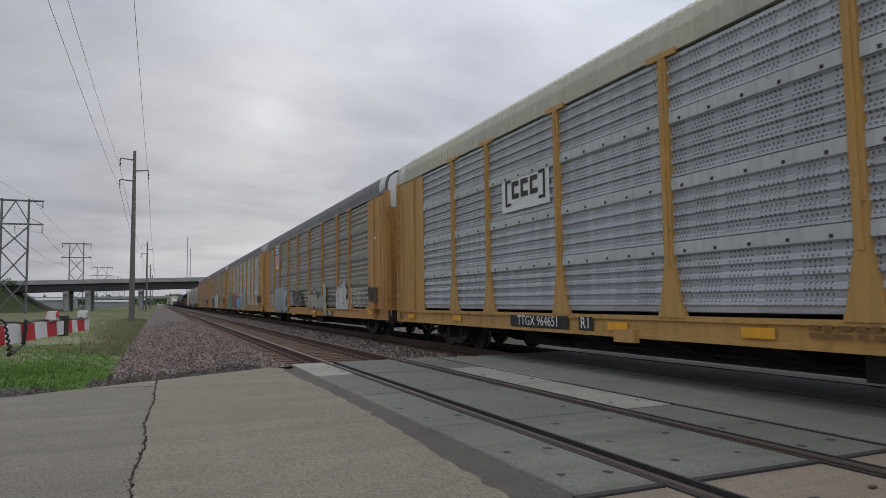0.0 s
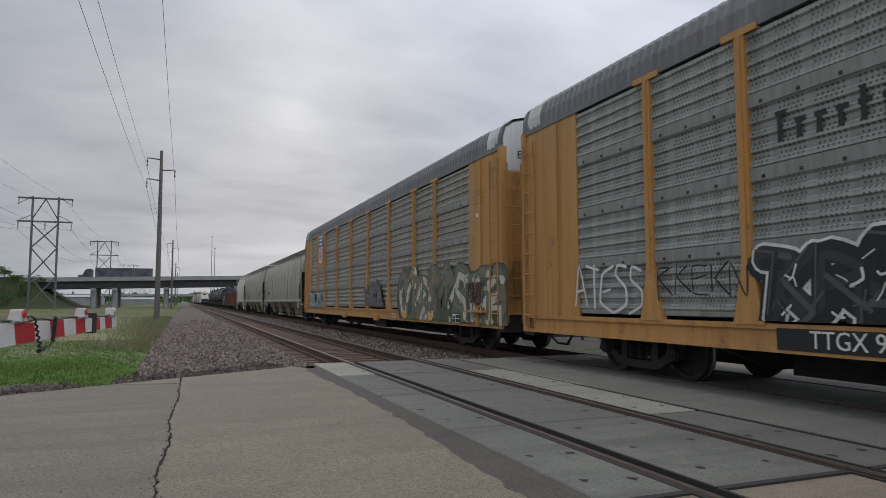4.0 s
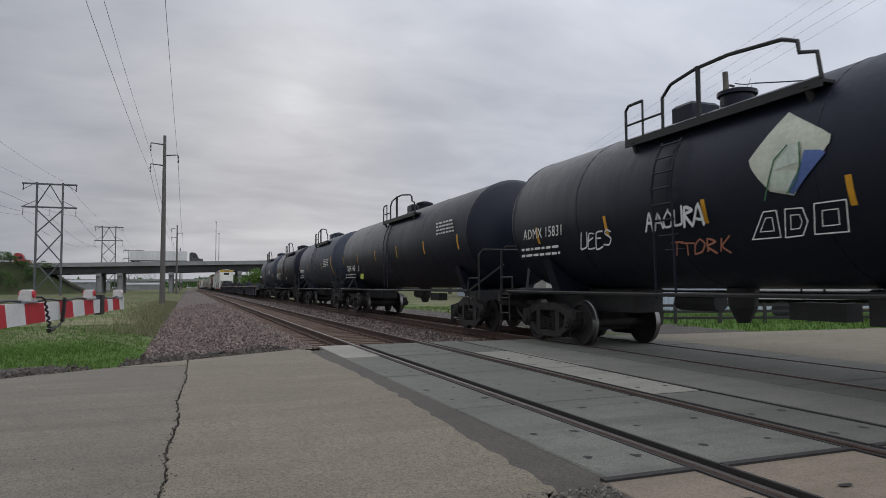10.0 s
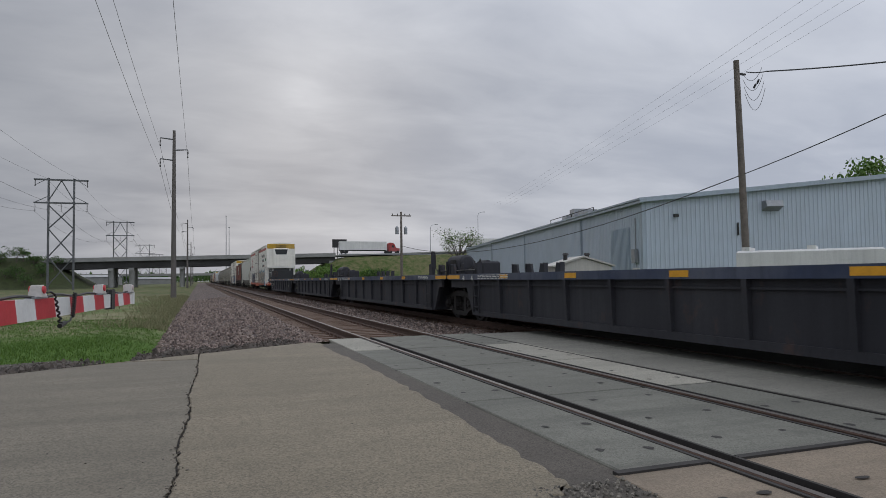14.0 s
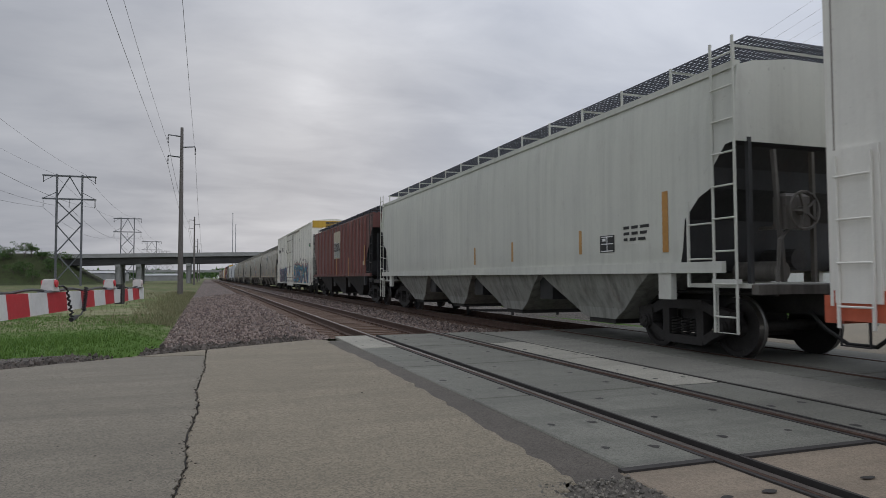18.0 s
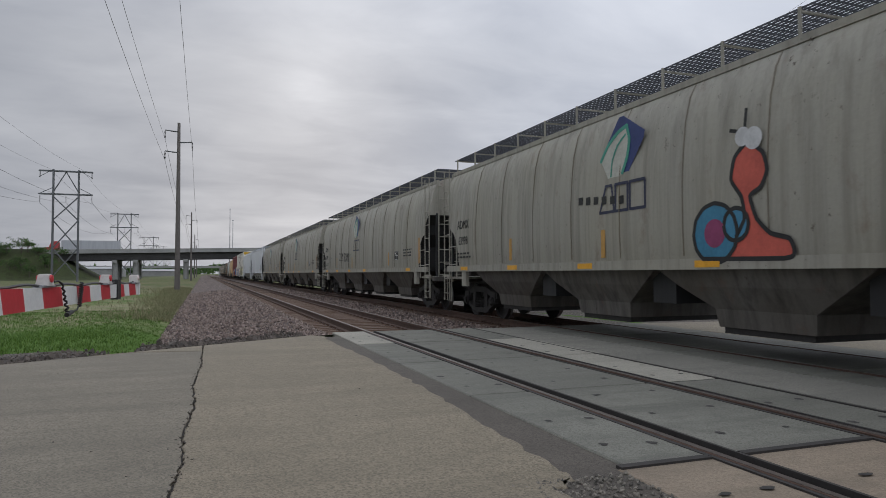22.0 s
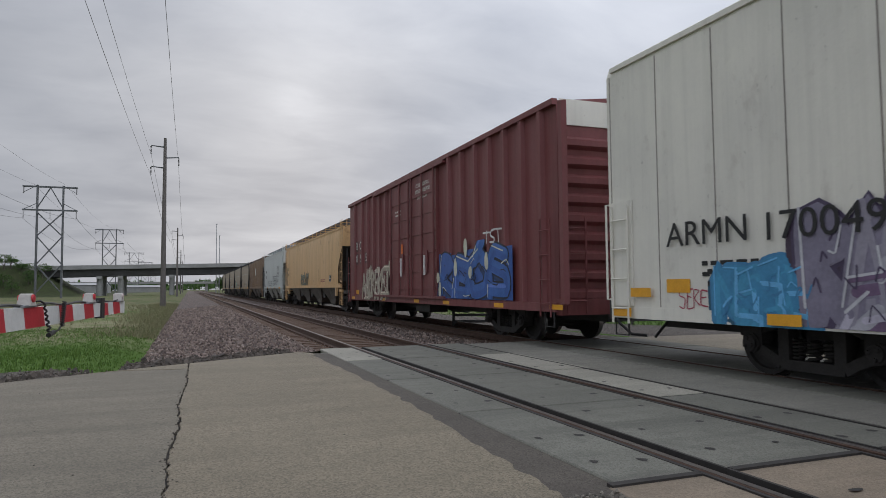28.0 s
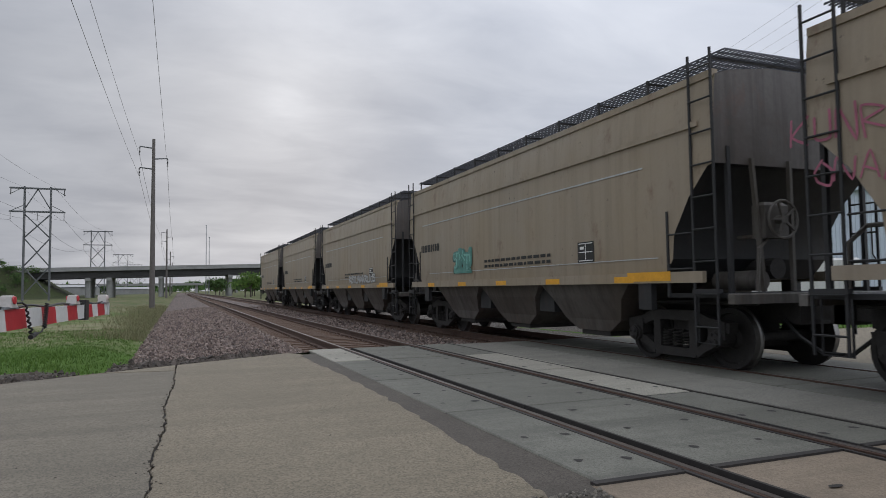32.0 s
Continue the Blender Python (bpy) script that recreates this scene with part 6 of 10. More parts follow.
# ---- auto carriers ----
ROOF_GREY = paint("galvanised_roof", (0.15, 0.15, 0.155), 0.15, 0.35, 0.5, 0.2, 0.3)
ROOF_CREAM = paint("cream_roof", (0.50, 0.47, 0.36), 0.1, 0.3)
CARRIER_YEL = paint("carrier_yellow", (0.48, 0.27, 0.072), 0.55, 0.45, 0.6, 0.1, speckle=0.1)
CARRIER_YEL2 = paint("orange_carrier_yellow", (0.49, 0.245, 0.062), 0.6, 0.5, 0.6, 0.1, speckle=0.1)
PALESTRIP = paint("pale_joint_strip", (0.50, 0.51, 0.50), 0.25, 0.4, speckle=0.08)
RUSTY = paint("rusty_brown_steel", (0.085, 0.043, 0.025), 0.6, 0.5)
DULLSTRIP = paint("dull_joint_strip", (0.235, 0.23, 0.21), 0.3, 0.5, speckle=0.12)
ENDWHITE = paint("end_white", (0.62, 0.62, 0.60), 0.1, 0.3)
LETTER_W = plain("white_stencil", (0.72, 0.71, 0.66), 0.6)
LETTER_K = plain("black_stencil", (0.014, 0.014, 0.014), 0.6)


def carrier_sheet(w, h, rows, deep):
    """One pierced side sheet: shallow ridges pressed along it."""
    mb = MB()
    prof = []
    for k in range(rows):
        z = h * k / rows
        d = h / rows
        prof += [(0.0, z), (0.0, z + d * 0.42), (-deep, z + d * 0.56), (-deep, z + d * 0.86)]
    prof.append((0.0, h))
    n = len(prof)
    mb.v = [(x, -w / 2, z) for x, z in prof] + [(x, w / 2, z) for x, z in prof]
    mb.f = [(i, n + i, n + i + 1, i + 1) for i in range(n - 1)]
    o = len(mb.v)
    mb.v += [(0.02, -w / 2, 0), (0.02, w / 2, 0), (0.02, w / 2, h), (0.02, -w / 2, h)]
    mb.f += [(o, o + 1, o + 2, o + 3), (0, n, o + 1, o), (n - 1, 2 * n - 1, o + 2, o + 3)]
    return mb


def carrier_roof(hl):
    mb = MB()
    prof = [(-1.52, 4.82), (-1.51, 5.06), (-1.44, 5.28), (-1.2, 5.46), (-0.7, 5.58), (0, 5.63), (0.7, 5.58), (1.2, 5.46), (1.44, 5.28), (1.51, 5.06), (1.52, 4.82)]
    rings, y, k = [], -hl, 0
    while y < hl:
        d = 0.016 if k % 2 else 0.0
        for yy in (y, y + 0.045):
            rings.append([(x * (1 + d * 0.5), yy, z + d) for x, z in prof])
        y += 0.095
        k += 1
    return mb.loft(rings, closed=False)


def carrier(s0, s1, sheet, yellow, roof, label, strip):
    c = Car("auto_carrier", label, "rail car", s0, s1)
    hl = c.half - 0.52
    posts = [9.2, 7.3, 4.45, 1.6, -1.25, -4.1, -6.9, -8.75]
    edges = [11.3] + posts + [-11.3]
    for x in (-1.0, 1.0):
        c.part("side_sill", MB().along_y([(x * 1.38, 0.62), (x * 1.53, 0.62), (x * 1.53, 0.68), (x * 1.50, 0.68), (x * 1.50, 0.90), (x * 1.535, 0.90), (x * 1.535, 0.97), (x * 1.38, 0.97)], -hl, hl), yellow, "rust-streaked yellow sill")
        c.part("top_chord", MB().box(x * 1.54, x * 1.40, -hl, hl, 4.74, 4.84), roof)
    c.part("center_sill", MB().box(-0.35, 0.35, -hl + 5.6, hl - 5.6, 0.22, 0.62), TRUCK)
    for k in range(9):
        y = -8.0 + 2.0 * k
        c.part("cross_bearer", MB().along_y([(-1.38, 0.8), (-1.38, 0.6), (-0.4, 0.28), (0.4, 0.28), (1.38, 0.6), (1.38, 0.8)], y - 0.1, y + 0.1), TRUCK)
    c.part("brake_rigging", MB().box(-1.1, -0.5, -2.4, -0.9, 0.28, 0.62).rod((0.7, -1.5, 0.5), (0.7, 1.2, 0.5), 0.2, n=10).rod((-0.6, -6.5, 0.36), (-0.6, 6.5, 0.36), 0.03, n=5), TRUCK)
    c.part("deck", MB().box(-1.38, 1.38, -hl, hl, 0.80, 0.92).box(-0.3, 0.3, -hl, hl, 0.5, 0.8), STEEL)
    for z in (2.45, 3.65):
        c.part("inner_deck", MB().box(-1.36, 1.36, -hl + 0.3, hl - 0.3, z, z + 0.08), STEEL)
    zs = [1.03, 1.92, 2.84, 3.80, 4.73]
    for a, b in zip(edges, edges[1:]):
        w = a - b - 0.13
        for k, (z0, z1) in enumerate(zip(zs, zs[1:])):
            h = z1 - z0 - 0.015
            me = cached(("side_sheet", round(w, 2), round(h, 2)), lambda: carrier_sheet(w, h, 5, 0.034))
            put("side_sheet", me, sheet, c.ob, (-1.468 - (0.01 if k % 2 else 0), (a + b) / 2, z0))
        me = cached(("side_sheet_far", round(w, 2)), lambda: carrier_sheet(w, 3.7, 20, 0.034))
        put("side_sheet", me, sheet, c.ob, (1.475, (a + b) / 2, 1.03), 180)
    def post():
        mb = MB()
        prof = [(-0.26, 0.95), (0.26, 0.95), (0.20, 1.15), (0.085, 1.75), (0.085, 4.74), (-0.085, 4.74), (-0.085, 1.75), (-0.20, 1.15)]
        mb.along_x(prof, -0.05, 0.05)
        mb.box(-0.075, -0.05, -0.03, 0.03, 1.7, 4.7)
        mb.box(-0.06, 0.03, -0.3, 0.3, 4.70, 4.79)
        return mb
    for p in posts:
        for x, r in ((-1.50, 0), (1.50, 180)):
            put("post", cached("carrier_post", post), yellow, c.ob, (x, p, 0), r)
    # rivet heads along the joints of the sheets
    mb = MB()
    for a, b in zip(edges, edges[1:]):
        for z in zs[1:-1]:
            k = a - 0.3
            while k > b + 0.2:
                mb.box(-1.533, -1.519, k - 0.02, k + 0.02, z - 0.06, z - 0.02)
                k -= 0.55
    o = c.part("rivets", mb, STEEL)
    o["kind"] = "stuff"
    # plain strips that cover the joints between the sheets
    for a, b in zip(edges, edges[1:]):
        w = a - b - 0.17
        me = cached(("joint_strip", round(w, 2)), lambda: MB().box(-0.008, 0.0, -w / 2, w / 2, -0.085, 0.085))
        for z in zs[1:-1]:
            put("joint_strip", me, strip, c.ob, (-1.513, (a + b) / 2, z))
    c.part("roof", carrier_roof(hl), roof)
    for s in (-1, 1):
        e = s * hl
        for x in (-1, 1):
            c.part("end_side_plate", MB().box(x * 1.52, x * 1.47, s * 11.24, e - s * 0.12, 0.97, 4.76), yellow)
            c.part("corner_post", MB().box(x * 1.55, x * 1.40, e - s * 0.16, e + s * 0.02, 0.62, 4.80).box(x * 1.56, x * 1.5, s * 11.9, s * 12.0, 0.97, 4.7), yellow)
        d = c.part("end_door", MB().box(-1.42, 1.42, e - s * 0.06, e, 0.95, 4.78), yellow, "folding yellow end door")
        for x in (-0.7, 0.0, 0.7):
            c.part("door_seam", MB().box(x - 0.02, x + 0.02, e - s * 0.01, e + s * 0.02, 1.0, 4.7), STEEL, parent=d)
        c.part("door_window", MB().box(-1.25, -0.85, e, e + s * 0.015, 1.3, 2.2), paint("door_inset", (0.28, 0.15, 0.035), 0.4, 0.4), parent=d)
        prof = [(-1.53, 4.79), (1.53, 4.79), (1.53, 5.06), (1.46, 5.30), (1.22, 5.49), (0.7, 5.61), (0, 5.66), (-0.7, 5.61), (-1.22, 5.49), (-1.46, 5.30), (-1.53, 5.06)]
        c.part("end_cap", MB().loft([[(x, e - s * 0.75, z) for x, z in prof], [(x, e - s * 0.3, z) for x, z in prof], [(x * 0.96, e + s * 0.005, 4.79 + (z - 4.79) * 0.86) for x, z in prof]]), ENDWHITE, "white end cap")
        c.part("cap_band", MB().box(-1.44, 1.44, e, e + s * 0.012, 4.25, 4.79), ENDWHITE)
        if s < 0:
            me = text_mesh("EXCESS HEIGHT", 0.26, 1.0)
            me.transform(Matrix.Rotation(math.pi / 2, 4, "X"))
            put("lettering", me, LETTER_K, c.ob, (-0.2, e - 0.018, 4.62))
        ladder(c, -1.585, e - s * 0.33, 0.75, 4.55, 0.40, yellow, 9)
        ladder(c, -1.25, e + s * 0.09, 0.75, 4.4, 0.36, yellow, 9, 90)
        c.part("end_sill", MB().box(-1.5, 1.5, e - s * 0.35, e + s * 0.06, 0.55, 0.95), TRUCK)
    # hand brake with its chain box beside the leading end
    y = -hl + 1.3
    hb = c.part("hand_brake", MB().cbox(-1.68, -1.53, y - 0.24, y + 0.2, 1.2, 1.72, 0.04), RUSTY, "rusty hand brake housing")
    c.part("brake_wheel_rim", MB().ring((-1.71, y, 1.5), "x", 0.22, 0.02, 18, 6).bar((-1.71, y - 0.21, 1.5), (-1.71, y + 0.21, 1.5), 0.03, 0.03).bar((-1.71, y, 1.29), (-1.71, y, 1.71), 0.03, 0.03), RUSTY, parent=hb)
    c.part("brake_step", MB().box(-1.72, -1.5, y - 0.55, y + 0.45, 0.98, 1.03), yellow)
    c.part("chain_guide", MB().box(-1.60, -1.53, y - 0.1, y + 0.1, 0.66, 1.2), yellow)
    c.patch("warning_plate", c.mid + y + 0.25, c.mid + y - 0.2, 0.72, 0.86, YEL, -1.542)
    c.bars(c.mid + y + 0.3, c.mid + y - 0.35, 3.95, 4, spray((0.24, 0.11, 0.035)), -1.524, 0.03, 0.1, 7)
    c.patch("route_card", c.mid + y + 0.15, c.mid + y - 0.15, 3.32, 3.42, LETTER_W, -1.524)
    c.running_gear(3.7, 0.78)
    for k in (-2.6, 2.6):
        c.part("jacking_pad", MB().box(-1.6, -1.5, k - 0.25, k + 0.25, 0.55, 0.75), yellow)
    return c


GREY_A = mat_panel("pale_pierced_sheet", (0.52, 0.54, 0.57), 0.25)
GREY_B = mat_panel("dull_pierced_sheet", (0.37, 0.352, 0.31), 0.55)
GREY_C = mat_panel("cool_pierced_sheet", (0.54, 0.56, 0.53), 0.5)
GREY_D = mat_panel("grey_green_pierced_sheet", (0.39, 0.405, 0.375), 0.6)
SHIELD_BLUE, SHIELD_RED = spray((0.03, 0.07, 0.30)), spray((0.42, 0.04, 0.05))


def shield(car, s, z, w, h):
    """A painted shield emblem: blue top, red and white bars below."""
    x, y = -1.562, car.y(s)
    outline = [(-0.5, 0.38), (-0.42, 0.5), (-0.2, 0.42), (0, 0.5), (0.2, 0.42), (0.42, 0.5), (0.5, 0.38), (0.44, 0.1), (0.5, -0.2), (0.38, -0.42), (0, -0.5), (-0.38, -0.42), (-0.5, -0.2), (-0.44, 0.1)]
    car.part("emblem_field", MB().add([(x, y + a * w, z + b * h) for a, b in outline], [tuple(range(14))]), WHITESHEET)
    mb = MB().add([(x - 0.003, y + a * w * 0.93, z + b * h * 0.96) for a, b in ((-0.44, 0.08), (0.44, 0.08), (0.48, 0.36), (0.42, 0.47), (0.2, 0.4), (0, 0.47), (-0.2, 0.4), (-0.42, 0.47), (-0.48, 0.36))], [tuple(range(9))])
    car.part("emblem_top", mb, SHIELD_BLUE)
    mb = MB()
    for k in range(2):
        mb.box(x - 0.006, x - 0.004, y - w * 0.3, y + w * 0.3, z + h * (0.29 - 0.13 * k), z + h * (0.35 - 0.13 * k))
    car.part("emblem_bars", mb, WHITESHEET)
    mb = MB()
    for k in range(6):
        yy = y + w * (-0.36 + 0.144 * k)
        b = -0.42 + 0.35 * abs(k - 2.5) / 12
        mb.box(x - 0.004, x - 0.002, yy - w * 0.036, yy + w * 0.036, z + h * b, z + h * 0.06)
    car.part("emblem_stripes", mb, SHIELD_RED)


def build_carriers():
    K, W = (0.012, 0.012, 0.013), (0.66, 0.66, 0.63)
    c = carrier(-5.75, 22.1, GREY_A, CARRIER_YEL, ROOF_CREAM, "yellow auto carrier with pale grey pierced side sheets", PALESTRIP)
    c.patch("emblem_patch", 14.80, 12.92, 3.05, 3.80, WHITESHEET, -1.512, "white emblem patch")
    mb = MB()
    for s, k in ((14.6, 1), (13.1, -1)):
        y = c.y(s)
        mb.box(-1.522, -1.518, y - 0.035, y + 0.035, 3.17, 3.72).box(-1.522, -1.518, y, y - 0.2 * k, 3.66, 3.72).box(-1.522, -1.518, y, y - 0.2 * k, 3.17, 3.23)
    for i in range(3):
        y = c.y(14.22 - 0.37 * i)
        mb.box(-1.522, -1.518, y - 0.14, y + 0.14, 3.56, 3.66).box(-1.522, -1.518, y - 0.14, y + 0.14, 3.30, 3.40).box(-1.522, -1.518, y + 0.05, y + 0.14, 3.4, 3.56)
    c.part("emblem_shapes", mb, LETTER_K)
    c.patch("number_field", 14.5, 12.4, 0.69, 0.92, LETTER_K, -1.538)
    c.text("TTGX 964651", 0.27, 13.45, 0.81, LETTER_W, -1.542, 0.95)
    c.patch("number_field", 12.06, 11.66, 0.69, 0.92, LETTER_K, -1.538)
    c.text("R1", 0.27, 11.86, 0.81, LETTER_W, -1.542)
    reflectors(c, [(20.4, 0.80), (17.2, 0.8), (8.3, 0.79), (11.0, 0.79)], 0.5, 0.13, -1.54)
    c.bars(7.6, 6.2, 0.86, 2, spray((0.2, 0.1, 0.03)), -1.538, 0.05, 0.09, 4)

    c = carrier(22.1, 49.88, GREY_B, CARRIER_YEL2, ROOF_GREY, "yellow auto carrier with weathered grey sheets and graffiti", DULLSTRIP)
    c.patch("emblem_panel", 44.82, 43.16, 3.06, 4.72, CARRIER_YEL2, -1.53, "yellow emblem panel")
    shield(c, 43.98, 3.98, 1.25, 1.5)
    c.patch("number_field", 43.4, 40.9, 0.62, 0.86, LETTER_K, -1.538)
    c.text("TTGX", 0.25, 42.98, 0.74, LETTER_W, -1.542)
    c.text("986316", 0.27, 41.7, 0.74, LETTER_W, -1.542, 1.1)
    c.patch("number_field", 30.95, 29.85, 0.63, 0.84, LETTER_K, -1.538)
    c.text("TTX", 0.25, 30.4, 0.74, LETTER_W, -1.542, 1.3)
    graffiti(c, 44.8, 40.6, 0.75, 2.0, [(0.30, 0.36, 0.36), (0.33, 0.30, 0.30)], (0.05, 0.30, 0.32), 7, 4, -1.56, 0.3, W)
    # wide hollow piece: pale wash, yellow and teal patches, white outer and black inner lines
    blob(c, 31.27, 1.02, 0.30, 0.36, (0.36, 0.35, 0.31), 811, -1.554)
    blob(c, 31.31, 1.62, 0.36, 0.36, (0.42, 0.43, 0.14), 812, -1.554)
    blob(c, 31.33, 1.62, 0.24, 0.28, (0.36, 0.35, 0.31), 813, -1.5555)
    blob(c, 32.01, 1.22, 0.42, 0.40, (0.36, 0.35, 0.31), 814, -1.5545)
    blob(c, 32.98, 1.26, 0.60, 0.36, (0.36, 0.35, 0.31), 815, -1.554)
    blob(c, 34.06, 1.26, 0.60, 0.38, (0.36, 0.35, 0.31), 816, -1.5545)
    blob(c, 33.92, 1.39, 0.16, 0.22, (0.42, 0.43, 0.14), 817, -1.556)
    blob(c, 33.18, 1.37, 0.16, 0.14, (0.42, 0.43, 0.14), 818, -1.556)
    blob(c, 32.42, 1.20, 0.20, 0.06, (0.42, 0.43, 0.14), 819, -1.5565)
    blob(c, 31.11, 1.05, 0.09, 0.24, (0.42, 0.43, 0.14), 821, -1.556)
    blob(c, 32.72, 1.58, 0.22, 0.21, (0.02, 0.17, 0.13), 820, -1.557)
    mb, k = MB(), [0]
    stroke(mb, [(c.y(s), z) for s, z in [(35.36, 0.66), (35.26, 0.90), (34.91, 1.03), (34.64, 1.49), (34.28, 1.81), (33.81, 1.87), (33.41, 1.70), (32.92, 1.81), (32.37, 1.75), (31.96, 1.87), (31.61, 2.03), (31.57, 1.93), (31.29, 1.95), (31.05, 1.83), (30.98, 1.60), (31.18, 1.30), (30.96, 1.14), (30.93, 0.66)]], 0.045, -1.559, k)
    c.part("graffiti_outline", mb, spray((0.62, 0.62, 0.56)), "white sprayed outline")
    mb, k = MB(), [0]
    for pts in ([(34.28, 1.77), (34.41, 0.95)], [(34.28, 1.70), (34.06, 1.26), (34.19, 1.13), (33.96, 0.98)], [(33.69, 1.72), (33.84, 1.66), (34.00, 1.64)], [(33.38, 1.66), (33.50, 1.42), (33.59, 1.22)], [(32.98, 1.76), (32.95, 1.37), (32.86, 1.18)], [(32.95, 1.78), (32.64, 1.73), (32.47, 1.57), (32.59, 1.37), (32.86, 1.47)], [(32.42, 1.57), (31.96, 1.59)], [(32.42, 1.48), (31.96, 1.48), (31.71, 1.39), (31.76, 1.15), (31.88, 0.90)], [(32.70, 1.25), (32.32, 1.22), (32.11, 1.07), (31.88, 0.83)], [(31.96, 1.85), (31.88, 1.50), (31.71, 1.01)], [(31.61, 1.93), (31.61, 1.46), (31.47, 1.32), (31.20, 1.30), (31.05, 1.44)], [(32.21, 1.00), (32.01, 0.88), (31.71, 0.91)], [(33.56, 0.91), (33.09, 0.88), (32.70, 0.65)], [(34.85, 1.05), (34.41, 0.94), (32.27, 0.96)]):
        stroke(mb, [(c.y(s), z) for s, z in pts], 0.022, -1.561, k)
    c.part("graffiti_lines", mb, spray(K), "black sprayed lines")
    graffiti(c, 38.9, 36.2, 1.05, 1.8, [K, (0.1, 0.11, 0.12)], (0.25, 0.26, 0.26), 9, 4)
    graffiti(c, 29.1, 27.5, 0.95, 1.8, [W, (0.6, 0.6, 0.58)], (0.5, 0.5, 0.48), 10, 3, -1.56, 0.4, K)
    tag(c, 27.0, 25.5, 1.1, 1.7, W, 11, -1.56, 0.05, 4)
    tag(c, 47.5, 45.2, 0.9, 1.75, W, 12, -1.56, 0.05, 4)
    tag(c, 30.7, 28.6, 1.2, 1.5, K, 13, -1.56, 0.04, 5)
    reflectors(c, [(33.6, 0.78), (45.6, 0.77), (24.4, 0.86)], 0.7, 0.16, -1.54)

    c = carrier(49.88, 78.12, GREY_C, CARRIER_YEL, ROOF_GREY, "yellow auto carrier with grey-green sheets and bright graffiti", PALESTRIP)
    c.patch("faded_sign", 71.1, 68.55, 3.06, 3.78, spray((0.50, 0.22, 0.20)), -1.512, "faded red painted panel")
    c.bars(70.8, 68.8, 3.5, 2, spray((0.6, 0.55, 0.52)), -1.517, 0.16, 0.32, 5)
    graffiti(c, 75.9, 71.2, 0.7, 2.05, [(0.07, 0.17, 0.11), (0.10, 0.26, 0.18), (0.16, 0.22, 0.18)], (0.10, 0.03, 0.06), 21, 5, -1.56, 0.46)
    graffiti(c, 71.0, 67.0, 0.72, 2.05, [(0.24, 0.02, 0.03), (0.30, 0.04, 0.05), (0.20, 0.03, 0.05)], W, 22, 5, -1.562, 0.42)
    graffiti(c, 66.9, 64.2, 0.78, 1.5, [(0.08, 0.30, 0.5), (0.1, 0.35, 0.55)], (0.08, 0.28, 0.46), 23, 4, -1.56, 0.5)
    graffiti(c, 64.4, 60.4, 0.72, 2.1, [W, (0.35, 0.36, 0.36)], K, 24, 5, -1.563, 0.26)
    c.text("ETTX", 0.25, 70.2, 0.69, LETTER_W, -1.575)
    c.text("70306", 0.25, 69.0, 0.69, LETTER_W, -1.575)
    blob(c, 76.0, 1.08, 0.95, 0.38, (0.22, 0.02, 0.11), 250, -1.542)
    tag(c, 77.0, 76.0, 1.6, 1.95, K, 255, -1.545, 0.03, 5)
    c.bars(76.6, 76.0, 1.5, 2, LETTER_K, -1.545, 0.06, 0.12, 256)
    tag(c, 76.9, 76.4, 4.0, 4.3, K, 257, -1.545, 0.03, 3)
    stencil_box(c, 57.3, 0.80, 0.5, 0.22, -1.54)
    reflectors(c, [(68.0, 0.77), (63.7, 0.78), (51.0, 0.78)], 0.6, 0.12, -1.57)

    c = carrier(78.12, 105.8, GREY_D, CARRIER_YEL2, ROOF_GREY, "yellow auto carrier with dull grey sheets and white graffiti", DULLSTRIP)
    # faded wordmark drawn as plain bars
    mb = MB()
    for k in range(9):
        y = c.y(98.7 - 0.27 * k)
        mb.box(-1.515, -1.511, y - 0.035, y + 0.035, 3.18, 3.56 if k in (0, 4) else 3.42).box(-1.515, -1.511, y - 0.1, y + 0.06, 3.36 + 0.14 * (k == 0), 3.42 + 0.14 * (k == 0))
    c.part("wordmark_bars", mb, LETTER_K)
    graffiti(c, 92.9, 89.0, 0.68, 2.05, [W, (0.6, 0.58, 0.5)], (0.05, 0.22, 0.19), 31, 4, -1.56, 0.42, K)
    graffiti(c, 98.8, 94.1, 1.02, 1.9, [K, (0.03, 0.03, 0.03)], W, 32, 6, -1.56, 0.32)
    tag(c, 103.3, 101.3, 1.05, 1.9, W, 33, -1.56, 0.05, 5)
    tag(c, 101.0, 99.2, 1.3, 1.8, K, 34, -1.56, 0.03, 5)
    tag(c, 88.0, 84.5, 1.2, 2.0, K, 35, -1.56, 0.06, 4)
    c.patch("number_field", 98.85, 96.2, 0.66, 0.92, LETTER_K, -1.538)
    c.text("TTGX 975863", 0.29, 97.6, 0.79, LETTER_W, -1.542, 0.92)
    c.patch("number_field", 86.0, 84.8, 0.66, 0.9, LETTER_K, -1.538)
    c.text("TTX", 0.25, 85.4, 0.78, LETTER_W, -1.542, 1.3)
    graffiti(c, 80.9, 79.0, 0.75, 1.75, [(0.02, 0.02, 0.02), (0.03, 0.03, 0.025)], (0.5, 0.48, 0.06), 36, 4, -1.56, 0.24)

    c = carrier(105.8, 133.1, GREY_B, CARRIER_YEL2, ROOF_GREY, "yellow auto carrier with brownish grey sheets and camouflage graffiti", DULLSTRIP)
    c.patch("emblem_panel", 128.6, 126.9, 3.0, 4.72, CARRIER_YEL2, -1.53, "yellow emblem panel")
    shield(c, 127.75, 3.98, 1.25, 1.5)
